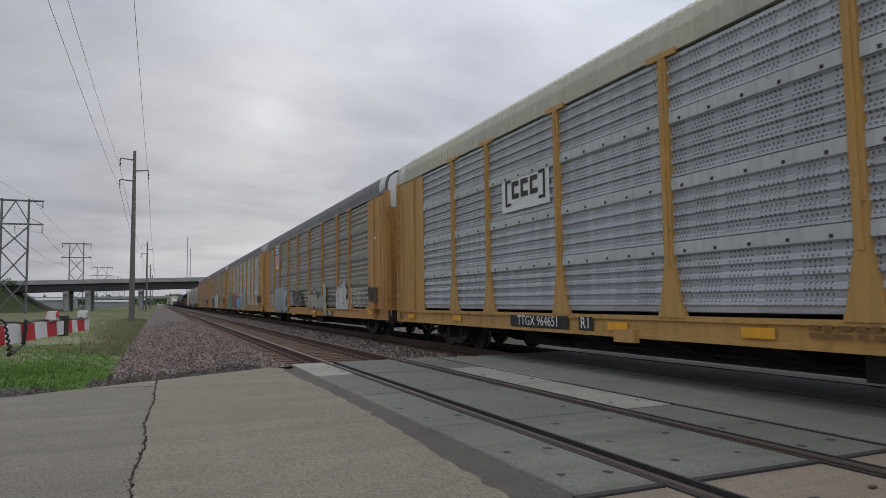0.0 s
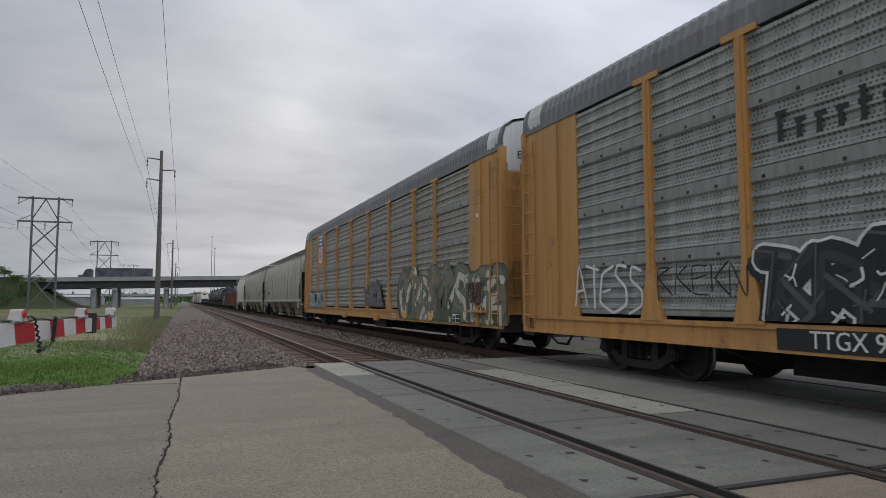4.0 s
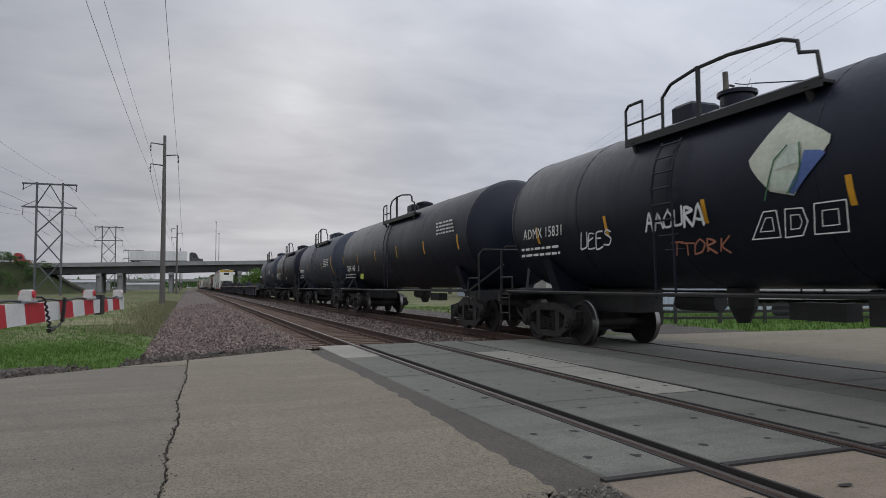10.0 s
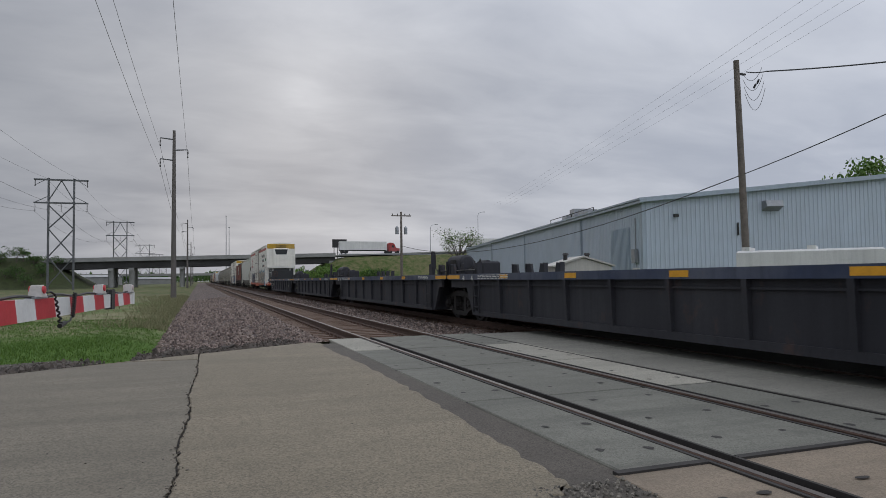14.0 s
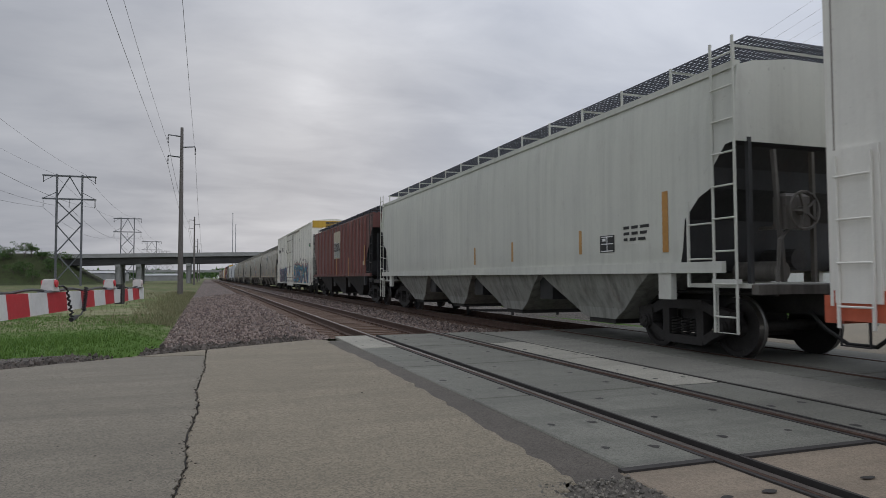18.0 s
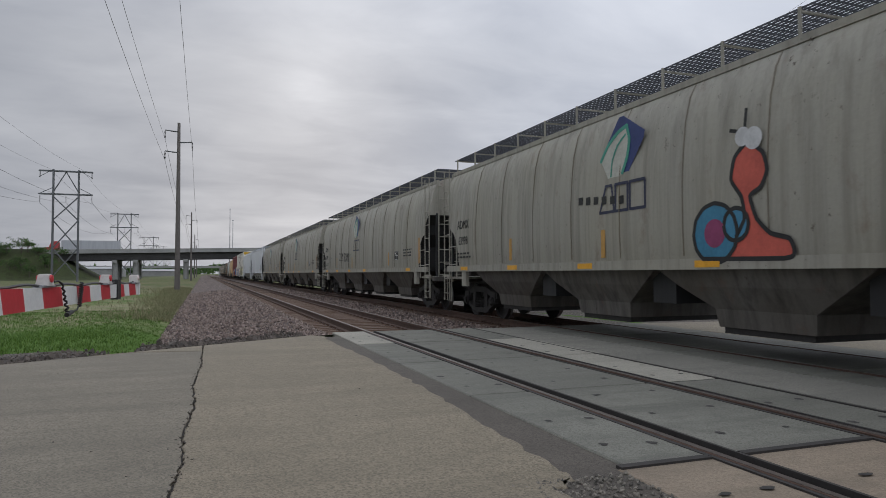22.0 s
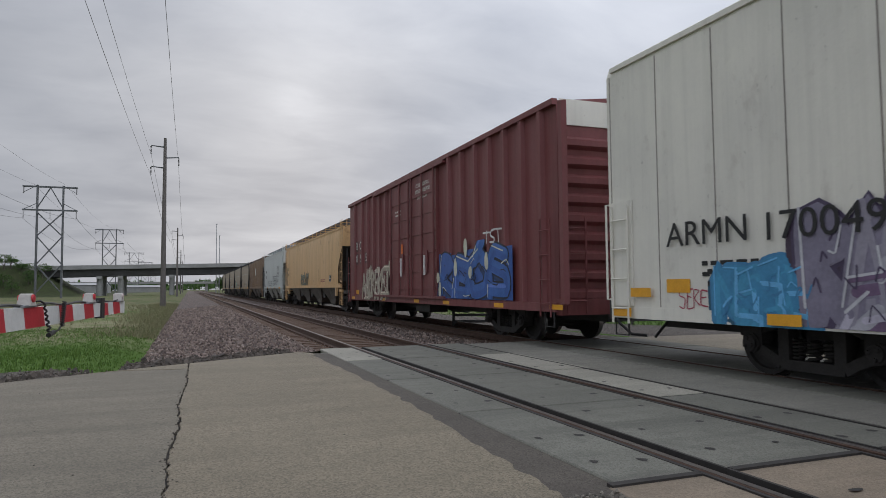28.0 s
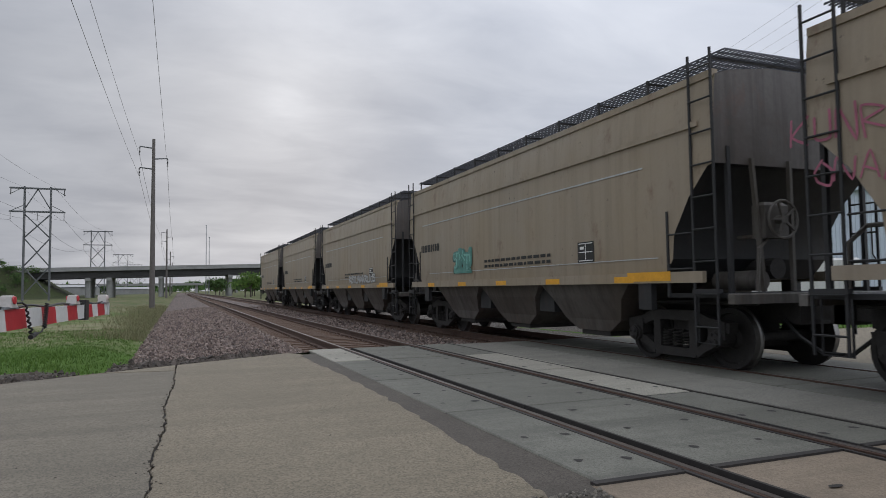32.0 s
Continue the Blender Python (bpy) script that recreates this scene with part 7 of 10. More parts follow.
    graffiti(c, 113.8, 106.2, 0.72, 2.0, [(0.07, 0.08, 0.05), (0.55, 0.53, 0.46), (0.20, 0.15, 0.1), (0.12, 0.14, 0.08)], (0.06, 0.06, 0.045), 41, 8, -1.56, 0.42)
    graffiti(c, 118.4, 116.1, 1.1, 1.95, [(0.12, 0.12, 0.12), (0.16, 0.15, 0.15)], K, 42, 4, -1.56, 0.25)
    graffiti(c, 130.9, 126.9, 0.95, 1.7, [(0.22, 0.28, 0.28)], (0.2, 0.25, 0.25), 43, 4, -1.56, 0.25)
    c.text("TTGX", 0.25, 114.7, 0.76, LETTER_W, -1.545, 1.1)
    stencil_box(c, 109.0, 0.8, 0.6, 0.24, -1.575)
    reflectors(c, [(113.4, 0.82), (111.0, 0.82)], 0.5, 0.12, -1.575)

# ---- covered hoppers ----


def grating(hl, deep):
    """Open roof walk: bearing bars and cross bars."""
    mb = MB()
    for k in range(17):
        x = -0.62 + 0.0775 * k
        mb.box(x - 0.004, x + 0.004, -hl, hl, 0.0, 0.025)
    y = -hl
    while y <= hl:
        mb.box(-0.62, 0.62, y - 0.006, y + 0.006, 0.004, 0.03)
        y += deep
    return mb


def hopper_shape(style):
    if style == "curved":
        return [(1.25, 1.50), (1.45, 1.545), (1.9, 1.56), (2.5, 1.56), (3.0, 1.53), (3.45, 1.48), (3.85, 1.38), (4.10, 1.25), (4.19, 1.05), (4.28, 0.5)]
    if style == "low":
        return [(1.25, 1.50), (1.45, 1.535), (1.9, 1.54), (2.4, 1.54), (2.9, 1.54), (3.4, 1.53), (3.78, 1.50), (3.95, 1.47), (4.03, 1.2), (4.11, 0.5)]
    return [(1.25, 1.50), (1.45, 1.535), (1.9, 1.54), (2.4, 1.54), (2.9, 1.54), (3.4, 1.53), (3.86, 1.50), (4.09, 1.47), (4.17, 1.2), (4.26, 0.5)]


CUTS = {"scoop": [(0.0, 3.04), (0.18, 3.02), (0.42, 2.74), (0.46, 2.45), (0.72, 2.34), (1.02, 2.05), (1.08, 1.62), (1.12, 1.45), (1.18, 1.28), (2.6, 1.25)],
        "round": [(0.0, 3.2), (0.2, 3.1), (0.55, 2.75), (0.85, 2.35), (1.02, 1.95), (1.05, 1.55), (1.25, 1.28), (2.6, 1.25)],
        "angle": [(0.0, 2.86), (0.12, 2.84), (0.5, 2.45), (0.82, 1.95), (0.86, 1.6), (1.1, 1.3), (2.6, 1.25)],
        "long": [(0.0, 3.35), (0.15, 3.3), (0.75, 2.5), (1.18, 1.95), (1.22, 1.5), (1.3, 1.3), (2.6, 1.25)]}


def hopper_body(hl, style, cut):
    shape = hopper_shape(style)

    def width(z):
        for (za, xa), (zb, xb) in zip(shape, shape[1:]):
            if z <= zb:
                return xa + (xb - xa) * (max(z, za) - za) / (zb - za)
        return shape[-1][1]

    ins = CUTS[cut]
    stations = [(-hl + d, z) for d, z in ins] + [(hl - d, z) for d, z in reversed(ins)]
    mid = [(-hl + 2.6 + (2 * hl - 5.2) * k / 8, 1.25) for k in range(1, 8)]
    stations = stations[:len(ins)] + mid + stations[len(ins):]
    fixed = [z for z, _ in shape]
    rings = []
    for y, zb in stations:
        lv = [max(z, zb) for z in fixed]
        left = [(-width(z), y, z) for z in lv]
        rings.append(left + [(-x, yy, z) for x, yy, z in reversed(left)])
    mb = MB().loft(rings)
    return mb, len(rings[0])


def hopper(s0, s1, body, label, style="curved", cut="scoop", bays=4, rail=None, trim=None, dark=None, over=2.2, seams=0, ribs=None, panel_h=0.16, under=None, end=None, inset=0.72, walk=4.50, wall=None, post=None):
    c = Car("covered_hopper", label, "rail car", s0, s1)
    hl = c.half - inset
    dz = -0.14 if style == "low" else 0.0
    trim, rail, dark = trim or body, rail or body, dark or LETTER_DK
    end = end or trim
    mb, n = hopper_body(hl, style, cut)
    me = mb.mesh("body")
    me.materials.append(body)
    me.materials.append(dark)
    me.materials.append(wall or body)
    rows = (len(me.polygons) - 2) // n
    # bottom faces near the ends: black paint, with shade painted in on some cars
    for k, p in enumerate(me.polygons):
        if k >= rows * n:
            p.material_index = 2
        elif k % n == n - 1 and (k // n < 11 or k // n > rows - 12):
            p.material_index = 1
    b = bmesh.new()
    b.from_mesh(me)
    bmesh.ops.remove_doubles(b, verts=b.verts, dist=0.0004)
    bmesh.ops.recalc_face_normals(b, faces=b.faces)
    b.to_mesh(me)
    b.free()
    me.shade_smooth()
    me.set_sharp_from_angle(angle=radians(30))
    put("body", me, body, c.ob)
    for s in (-1, 1):
        # end wall and slope sheet between the side sheets
        e = s * hl
        # dark is black paint on some cars, the sheet's shade painted in on others
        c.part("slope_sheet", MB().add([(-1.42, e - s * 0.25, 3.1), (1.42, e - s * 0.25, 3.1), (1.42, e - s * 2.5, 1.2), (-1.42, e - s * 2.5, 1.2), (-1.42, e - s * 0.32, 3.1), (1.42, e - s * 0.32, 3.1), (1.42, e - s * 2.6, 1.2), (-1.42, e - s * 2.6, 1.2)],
                                       [(0, 1, 2, 3), (4, 7, 6, 5), (0, 4, 5, 1), (2, 6, 7, 3), (1, 5, 6, 2), (0, 3, 7, 4)]), dark, "slope sheet in black paint and painted shade")
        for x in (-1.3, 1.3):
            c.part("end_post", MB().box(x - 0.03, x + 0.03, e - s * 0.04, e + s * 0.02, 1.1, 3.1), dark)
        c.part("end_platform", MB().box(-1.45, 1.45, s * (c.half - 0.5), e - s * 1.1, 1.04, 1.10), end)
        c.part("end_beam", MB().cbox(-1.5, 1.5, min(s * (c.half - 0.6), s * (c.half - 0.48)), max(s * (c.half - 0.6), s * (c.half - 0.48)), 0.96, 1.10, 0.015), GRIME)
        c.part("stub_sill", MB().box(-0.32, 0.32, s * (c.half - 0.5), e - s * 2.8, 0.66, 1.02), TRUCK)
        for x in (-1.0, 1.0):
            ladder(c, x * 1.56, e - s * 0.20, 0.42, 4.2 + dz if style in ("curved", "low") else walk - 0.02, 0.42, rail, 9)
            c.part("ladder_foot", MB().box(x * 1.50, x * 1.58, e - s * 0.44, e + s * 0.04, 1.10, 1.16), end)
        for z in (1.45, 1.95):
            c.part("grab_iron", MB().pipe([(-1.53, e - s * 0.45, z), (-1.58, e - s * 0.48, z), (-1.58, e - s * 0.92, z), (-1.53, e - s * 0.95, z)], 0.014, 5), rail)
        c.part("grab_post", MB().box(-1.56, -1.53, e - s * 0.97, e - s * 0.93, 1.05, 2.3), rail)
        if style == "curved":
            ladder(c, -1.05, e + s * 0.10, 0.95, 4.15, 0.44, rail, 8, 90)
        c.part("sill_step", MB().pipe([(-1.5, e - s * 0.05, 1.05), (-1.5, e - s * 0.05, 0.42), (-1.5, e - s * 0.42, 0.42), (-1.5, e - s * 0.42, 1.05)], 0.016, 5), rail)
        for x in (-1.5, 1.5):
            c.part("jacking_post", MB().box(x - 0.05, x + 0.05, e - s * 1.65, e - s * 1.35, 0.85, 1.28), end)
        c.part("end_pipe", MB().pipe([(-0.9, e + s * 0.05, 1.12), (-0.86, e + s * 0.06, 1.7), (-0.6, e + s * 0.02, 1.9), (-0.55, e - s * 0.6, 1.9)], 0.03, 6), GRIME)
    brake_wheel(c, -0.55, -hl - 0.2, 2.1, GRIME, -1)
    c.part("brake_gear", MB().cbox(-0.78, -0.34, -hl - 0.1, -hl + 0.12, 1.85, 2.35, 0.05), GRIME)
    c.part("gear_bracket", MB().bar((-0.9, -hl - 0.02, 2.95), (-0.75, -hl - 0.02, 1.12), 0.05, 0.06).bar((-0.2, -hl - 0.02, 2.95), (-0.2, -hl - 0.02, 1.12), 0.05, 0.06), GRIME)
    c.part("brake_cylinder", MB().rod((0.1, -hl + 0.5, 1.45), (0.1, -hl + 1.2, 1.45), 0.16, n=12), TRUCK)
    c.part("air_reservoir", MB().rod((-0.55, -hl + 0.2, 1.27), (-0.55, -hl + 1.0, 1.27), 0.15, n=12), GRIME, smooth=True)
    # side sill, roof edge and hatches
    for x in (-1, 1):
        c.part("side_sill", MB().box(x * 1.575, x * 1.50, -hl + 0.25, hl - 0.25, 1.25, 1.25 + panel_h), trim)
        c.part("eave_angle", MB().box(x * (1.29 if style == "curved" else 1.5), x * (1.2 if style == "curved" else 1.4), -hl + 0.02, hl - 0.02, 4.06 + dz, 4.16 + dz), trim)
    c.part("hatch_trough", MB().box(-0.42, 0.42, -hl + 1.2, hl - 1.2, 4.26 + dz, 4.36 + dz), trim)
    put("roof_walk", cached(("roof_walk", round(hl, 2)), lambda: grating(hl - 0.05, 0.14)), GRATE, c.ob, (-0.62, 0, walk), label="open steel roof walk")
    put("roof_walk", CACHE[("roof_walk", round(hl, 2))], GRATE, c.ob, (0.62, 0, walk))
    k = -hl + 0.3
    while k < hl:
        c.part("walk_bracket", MB().box(-1.27, -1.24, k - 0.02, k + 0.02, 4.1 + dz, walk + 0.03).box(1.24, 1.27, k - 0.02, k + 0.02, 4.1 + dz, walk + 0.03).box(-1.24, 1.24, k - 0.015, k + 0.015, walk - 0.04, walk - 0.01), rail)
        k += (2 * hl - 0.6) / round((2 * hl - 0.6) / 1.36) - 1e-6
    # discharge bays
    L = 2 * hl - 4.0
    boxy = style == "curved"
    low = 0.82 if boxy else 0.5
    for b in range(bays):
        y0 = -L / 2 + L * b / bays
        y1, ym = y0 + L / bays, y0 + L / bays / 2
        mb = MB().loft([[(-1.44, y0 + 0.03, 1.26), (1.44, y0 + 0.03, 1.26), (1.44, y1 - 0.03, 1.26), (-1.44, y1 - 0.03, 1.26)],
                        [(-1.36, y0 + 0.12 * L / bays, 1.0), (1.36, y0 + 0.12 * L / bays, 1.0), (1.36, y1 - 0.12 * L / bays, 1.0), (-1.36, y1 - 0.12 * L / bays, 1.0)],
                        [(-1.20, ym - 0.86, 0.68 if boxy else 0.62), (1.20, ym - 0.86, 0.68 if boxy else 0.62), (1.20, ym + 0.86, 0.68 if boxy else 0.62), (-1.20, ym + 0.86, 0.68 if boxy else 0.62)],
                        [(-1.16, ym - low, 0.42), (1.16, ym - low, 0.42), (1.16, ym + low, 0.42), (-1.16, ym + low, 0.42)]])
        if b:
            # added near-black block painting the shaded bay sides, not a real partition
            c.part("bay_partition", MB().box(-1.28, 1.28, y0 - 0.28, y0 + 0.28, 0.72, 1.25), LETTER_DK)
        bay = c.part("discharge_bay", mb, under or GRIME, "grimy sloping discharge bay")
        c.part("outlet_gate", MB().box(-1.12, 1.12, ym - low + 0.06, ym + low - 0.06, 0.33, 0.43).rod((-0.95, ym, 0.4), (0.95, ym, 0.4), 0.05, n=8), TRUCK, parent=bay)
    c.part("train_line", MB().rod((-0.85, -hl, 0.95), (-0.85, hl, 0.95), 0.03, n=6), TRUCK)
    # shell seams or outside posts
    for k in range(seams):
        y = -hl + 1.6 + (2 * hl - 3.2) * (k + 0.5) / seams
        shape = hopper_shape(style)
        mb = MB()
        pts = [(-x - 0.002, y, z) for z, x in shape[1:8]]
        for a, b in zip(pts, pts[1:]):
            mb.bar(a, b, 0.026, 0.012)
        c.part("weld_seam", mb, SEAM)
    for y in ribs or []:
        for x in (-1, 1):
            c.part("side_post", MB().along_z([(x * 1.535, y - 0.085), (x * 1.60, y - 0.06), (x * 1.60, y + 0.06), (x * 1.535, y + 0.085)], 1.28, 4.08 + dz), post or trim)
    c.running_gear(over)
    return c


SEAM = paint("rusty_weld_seam", (0.20, 0.165, 0.115), 0.4, 0.4)
# black for painted slopes, and for shade painted under ends and between bays
LETTER_DK = paint("black_paint_and_shade", (0.016, 0.016, 0.017), 0.1, 0.1, 0.6, 0.03)
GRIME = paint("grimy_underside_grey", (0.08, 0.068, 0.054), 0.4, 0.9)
# grimy pale grey with the shade of the underside mixed into the colour
GRIME_SHADE_PALE = paint("grimy_shaded_pale_underside", (0.30, 0.30, 0.265), 0.3, 0.9)
BAY_BROWN = paint("rusty_brown_bay", (0.175, 0.13, 0.075), 0.5, 0.8)
SILL_PALE = paint("pale_grey_sill", (0.40, 0.385, 0.335), 0.25, 0.4, speckle=0.1)
# dark brown for the bays and for the end walls of the khaki cars
DARK_BR = paint("dark_grimy_brown", (0.07, 0.055, 0.045), 0.3, 0.7)
HOP_BEIGE = paint("beige_grey_hopper", (0.325, 0.305, 0.245), 0.35, 0.55, speckle=0.14)
HOP_PALE = paint("pale_grey_hopper", (0.58, 0.58, 0.51), 0.1, 0.2, speckle=0.06)
HOP_WHITE = paint("clean_white_hopper", (0.60, 0.62, 0.635), 0.05, 0.12, speckle=0.05)
HOP_GREY = paint("cool_grey_hopper", (0.52, 0.55, 0.53), 0.08, 0.2, speckle=0.06)
HOP_TAN = paint("tan_yellow_hopper", (0.64, 0.40, 0.18), 0.55, 0.35, 0.55, 0.1, speckle=0.1)
HOP_BROWN = paint("oxide_red_hopper", (0.125, 0.036, 0.028), 0.35, 0.45, 0.55, 0.05)
POST_RED = paint("faded_oxide_post", (0.20, 0.066, 0.05), 0.5, 0.4, 0.6, 0.08)
HOP_BROWN2 = paint("weathered_brown_hopper", (0.235, 0.155, 0.095), 0.45, 0.5, 0.6, 0.12, speckle=0.12)
HOP_KHAKI = paint("khaki_hopper", (0.31, 0.245, 0.165), 0.5, 0.28, 0.5, 0.2, speckle=0.08)
GRATE = plain("dark_grating", (0.085, 0.09, 0.105), 0.6, 0.4)
EMB_BLUE, EMB_GREEN, EMB_WORD = spray((0.022, 0.04, 0.16)), spray((0.05, 0.30, 0.22)), spray((0.02, 0.024, 0.06))


def leaf_emblem(c, s, z, w, h, x):
    """A painted diamond with a pale leaf on it; u runs to the car's front, v upwards."""
    y = c.y(s)
    at = lambda pts, d: [(x - d, y - u * w, z + v * h) for u, v in pts]
    c.part("emblem_diamond", MB().add(at([(-0.5, -0.1), (-0.04, 0.5), (0.06, 0.5), (0.5, 0.18), (0.48, 0.08), (0.1, -0.46), (0.04, -0.5)], 0.0), [tuple(range(7))]), EMB_BLUE, "dark blue diamond emblem")
    leaf = [(-0.47, -0.12), (-0.3, 0.1), (-0.06, 0.27), (0.13, 0.33), (0.18, 0.1), (0.13, -0.15), (0.02, -0.38), (-0.1, -0.5), (-0.3, -0.44)]
    c.part("emblem_leaf", MB().add(at(leaf, 0.003), [tuple(range(9))]), spray((0.50, 0.50, 0.44)))
    mb, marks = MB(), []
    for pts in ([(-0.47, -0.12), (-0.3, 0.1), (-0.06, 0.27), (0.13, 0.33)], [(0.13, 0.33), (0.18, 0.1), (0.13, -0.15), (0.02, -0.38)]):
        ribbon(mb, [(y - u * w, z + v * h) for u, v in pts], 0.055 * w, x - 0.006, 0, marks)
    ribbon(mb, [(y - u * w, z + v * h) for u, v in ((-0.24, -0.4), (-0.2, -0.15), (-0.08, 0.06), (0.1, 0.2))], 0.03 * w, x - 0.007, 0, marks)
    put("emblem_vein", mb.mesh("emblem_vein"), EMB_GREEN, c.ob)


def word_bars(c, s, z, w, h, x, mat):
    """The emblem's word as three plain outlined blocks."""
    y = c.y(s)
    for a, b, lean in ((0.5, 0.16, 0.15), (0.13, -0.14, 0.0), (-0.19, -0.5, 0.0)):
        q = [(y + (a - lean) * w, z + 0.5 * h), (y + a * w, z - 0.5 * h), (y + b * w, z - 0.5 * h), (y + (b + lean * 0.4) * w, z + 0.5 * h)]
        mb, k = MB(), [0]
        stroke(mb, q + q[:1], 0.05, x, k)
        put("emblem_block", mb.mesh("emblem_block"), mat, c.ob)


def grain_car(s0, s1, number, seed, emblem):
    c = hopper(s0, s1, HOP_BEIGE, "beige curved-side grain hopper with leaf emblem and roof walk", "curved", "scoop", 4, None, HOP_BEIGE, None, 2.2, 10)
    X = -1.566
    leaf_emblem(c, emblem, 3.33, 1.30, 1.10, -1.535)
    word_bars(c, emblem - 0.02, 2.50, 1.3, 0.46, X, EMB_WORD)
    c.text("ADMX", 0.34, s1 - 2.2, 2.52, LETTER_K, X, 0.85)
    if number:
        c.text(number, 0.32, s1 - 2.2, 2.08, LETTER_K, X, 0.85)
    c.bars(s1 - 1.75, s1 - 2.75, 1.72, 2, LETTER_K, X, 0.045, 0.1, seed)
    c.bars(s0 + 3.6, s0 + 2.6, 2.0, 3, LETTER_K, X, 0.05, 0.1, seed + 1)
    stencil_box(c, s0 + 4.5, 1.85, 0.5, 0.32, X)
    reflectors(c, [(s1 - 5.2, 1.75), (s1 - 9.0, 1.72), (s0 + 5.6, 1.75)], 0.13, 0.5, X, spray((0.50, 0.27, 0.06)))
    reflectors(c, [(s0 + 1.75, 1.95)], 0.14, 0.85, X, spray((0.45, 0.22, 0.05)))
    reflectors(c, [(s1 - 2.3, 1.33), (s1 - 5.3, 1.33), (s1 - 8.4, 1.33), (s1 - 11.6, 1.33), (s0 + 3.0, 1.33)], 0.5, 0.1, -1.578)
    return c


def build_hoppers():
    K, W = (0.012, 0.012, 0.013), (0.66, 0.66, 0.63)
    X = -1.566
    c = hopper(133.1, 154.6, HOP_BEIGE, "beige curved-side covered hopper with rust stains", "curved", "scoop", 4, None, SILL_PALE, None, 2.2, 10, under=BAY_BROWN)
    c.bars(151.0, 149.6, 2.0, 3, LETTER_K, X, 0.05, 0.1, 3)
    c = hopper(154.6, 174.93, HOP_BEIGE, "beige curved-side covered hopper streaked with grime", "curved", "scoop", 4, None, SILL_PALE, None, 2.2, 10, under=BAY_BROWN)
    c.text("CITX", 0.36, 173.15, 2.52, LETTER_K, X, 0.85)
    c.text("700852", 0.34, 172.9, 2.05, LETTER_K, X, 0.85)
    c.bars(173.3, 172.0, 1.75, 2, LETTER_K, X, 0.045, 0.1, 5)
    tag(c, 171.4, 170.4, 1.55, 2.15, (0.03, 0.03, 0.03), 51, X, 0.022, 4)
    tag(c, 171.2, 170.6, 1.7, 2.3, (0.03, 0.03, 0.03), 57, X - 0.001, 0.016, 2)
    for k in range(3):
        tag(c, 169.8 - 0.08 * k, 168.3 + 0.06 * k, 1.52 + 0.05 * k, 2.25 - 0.06 * k, (0.02, 0.03, 0.025), 52 + k, X - 0.001 * k, 0.034 - 0.006 * k, 5)
    stencil_box(c, 171.6, 2.3, 0.36, 0.26, X)
    reflectors(c, [(170.0, 1.31), (167.3, 1.31), (164.9, 1.31), (161.5, 1.31), (157.9, 1.31)], 0.45, 0.1, -1.578)
    stencil_box(c, 158.9, 1.85, 0.5, 0.32, X)
    c.bars(158.3, 157.4, 2.1, 3, LETTER_K, X, 0.05, 0.1, 6)
    c = hopper(174.93, 187.53, HOP_PALE, "short clean pale grey two-bay covered hopper", "curved", "round", 2, None, HOP_PALE, None, 2.1, 5)
    c.text("CEFX", 0.36, 185.3, 2.7, LETTER_K, X, 0.8)
    c.text("316416", 0.36, 185.0, 2.2, LETTER_K, X, 0.8)
    reflectors(c, [(177.4, 1.74)], 0.5, 0.28, X)
    reflectors(c, [(180.2, 1.62), (181.7, 1.62), (183.3, 1.62), (186.0, 1.7)], 0.35, 0.14, X)
    stencil_box(c, 178.9, 1.8, 0.3, 0.28, X)
    c.bars(185.5, 184.4, 1.85, 2, LETTER_K, X, 0.045, 0.1, 8)
    c.bars(179.3, 178.5, 2.3, 3, LETTER_K, X, 0.045, 0.1, 9)

    c = hopper(414.23, 435.15, HOP_PALE, "pale grey curved-side covered hopper with dark roof walk", "angular", "scoop", 4, None, HOP_PALE, None, 2.5, 0, under=GRIME_SHADE_PALE, inset=0.8)
    stencil_box(c, 418.1, 1.78, 0.45, 0.3, -1.546)
    reflectors(c, [(416.5, 2.05)], 0.14, 0.95, -1.546, spray((0.45, 0.22, 0.05)))
    reflectors(c, [(419.0, 1.85), (422.0, 1.78), (424.3, 1.75)], 0.1, 0.45, -1.546, spray((0.45, 0.25, 0.08)))
    c.bars(417.6, 416.9, 2.0, 3, LETTER_K, -1.546, 0.05, 0.1, 11)
    for o in c.ob.children:
        if o.name.startswith("roof_walk"):
            o.active_material = GRATE

    c = hopper(435.15, 453.1, HOP_BROWN, "oxide red hopper with outside posts and faded sign", "low", "long", 3, LETTER_DK, HOP_BROWN, None, 2.1, 0,
               [x - 444.125 for x in (450.4, 449.2, 448.0, 446.8, 445.7, 444.7, 443.7, 442.75, 441.85, 441.0, 440.2, 439.4, 438.6, 437.9, 437.2)], 0.14, LETTER_DK, LETTER_DK, walk=4.27, post=POST_RED)
    c.patch("faded_sign", 444.6, 442.8, 2.2, 3.65, spray((0.42, 0.37, 0.26)), -1.608, "peeling cream painted sign")
    graffiti(c, 444.45, 442.95, 2.6, 3.05, [K], W, 53, 4, -1.612, 0.2)
    graffiti(c, 444.45, 442.95, 2.25, 2.6, [(0.5, 0.5, 0.48)], (0.2, 0.3, 0.25), 54, 5, -1.612, 0.16)
    reflectors(c, [(437.1, 2.2), (440.6, 1.72), (443.9, 1.8)], 0.1, 0.9, -1.604, spray((0.50, 0.24, 0.05)))
    c.patch("faded_mark", 437.7, 437.5, 1.75, 1.95, spray((0.5, 0.42, 0.28)), -1.55)

    cars = [(476.4, 497.7, "63712", 488.33), (497.7, 518.3, "63998", 508.76), (518.3, 539.55, "63182", 529.68), (539.55, 560.8, "63841", 551.0), (560.8, 581.47, "63508", 571.5)]
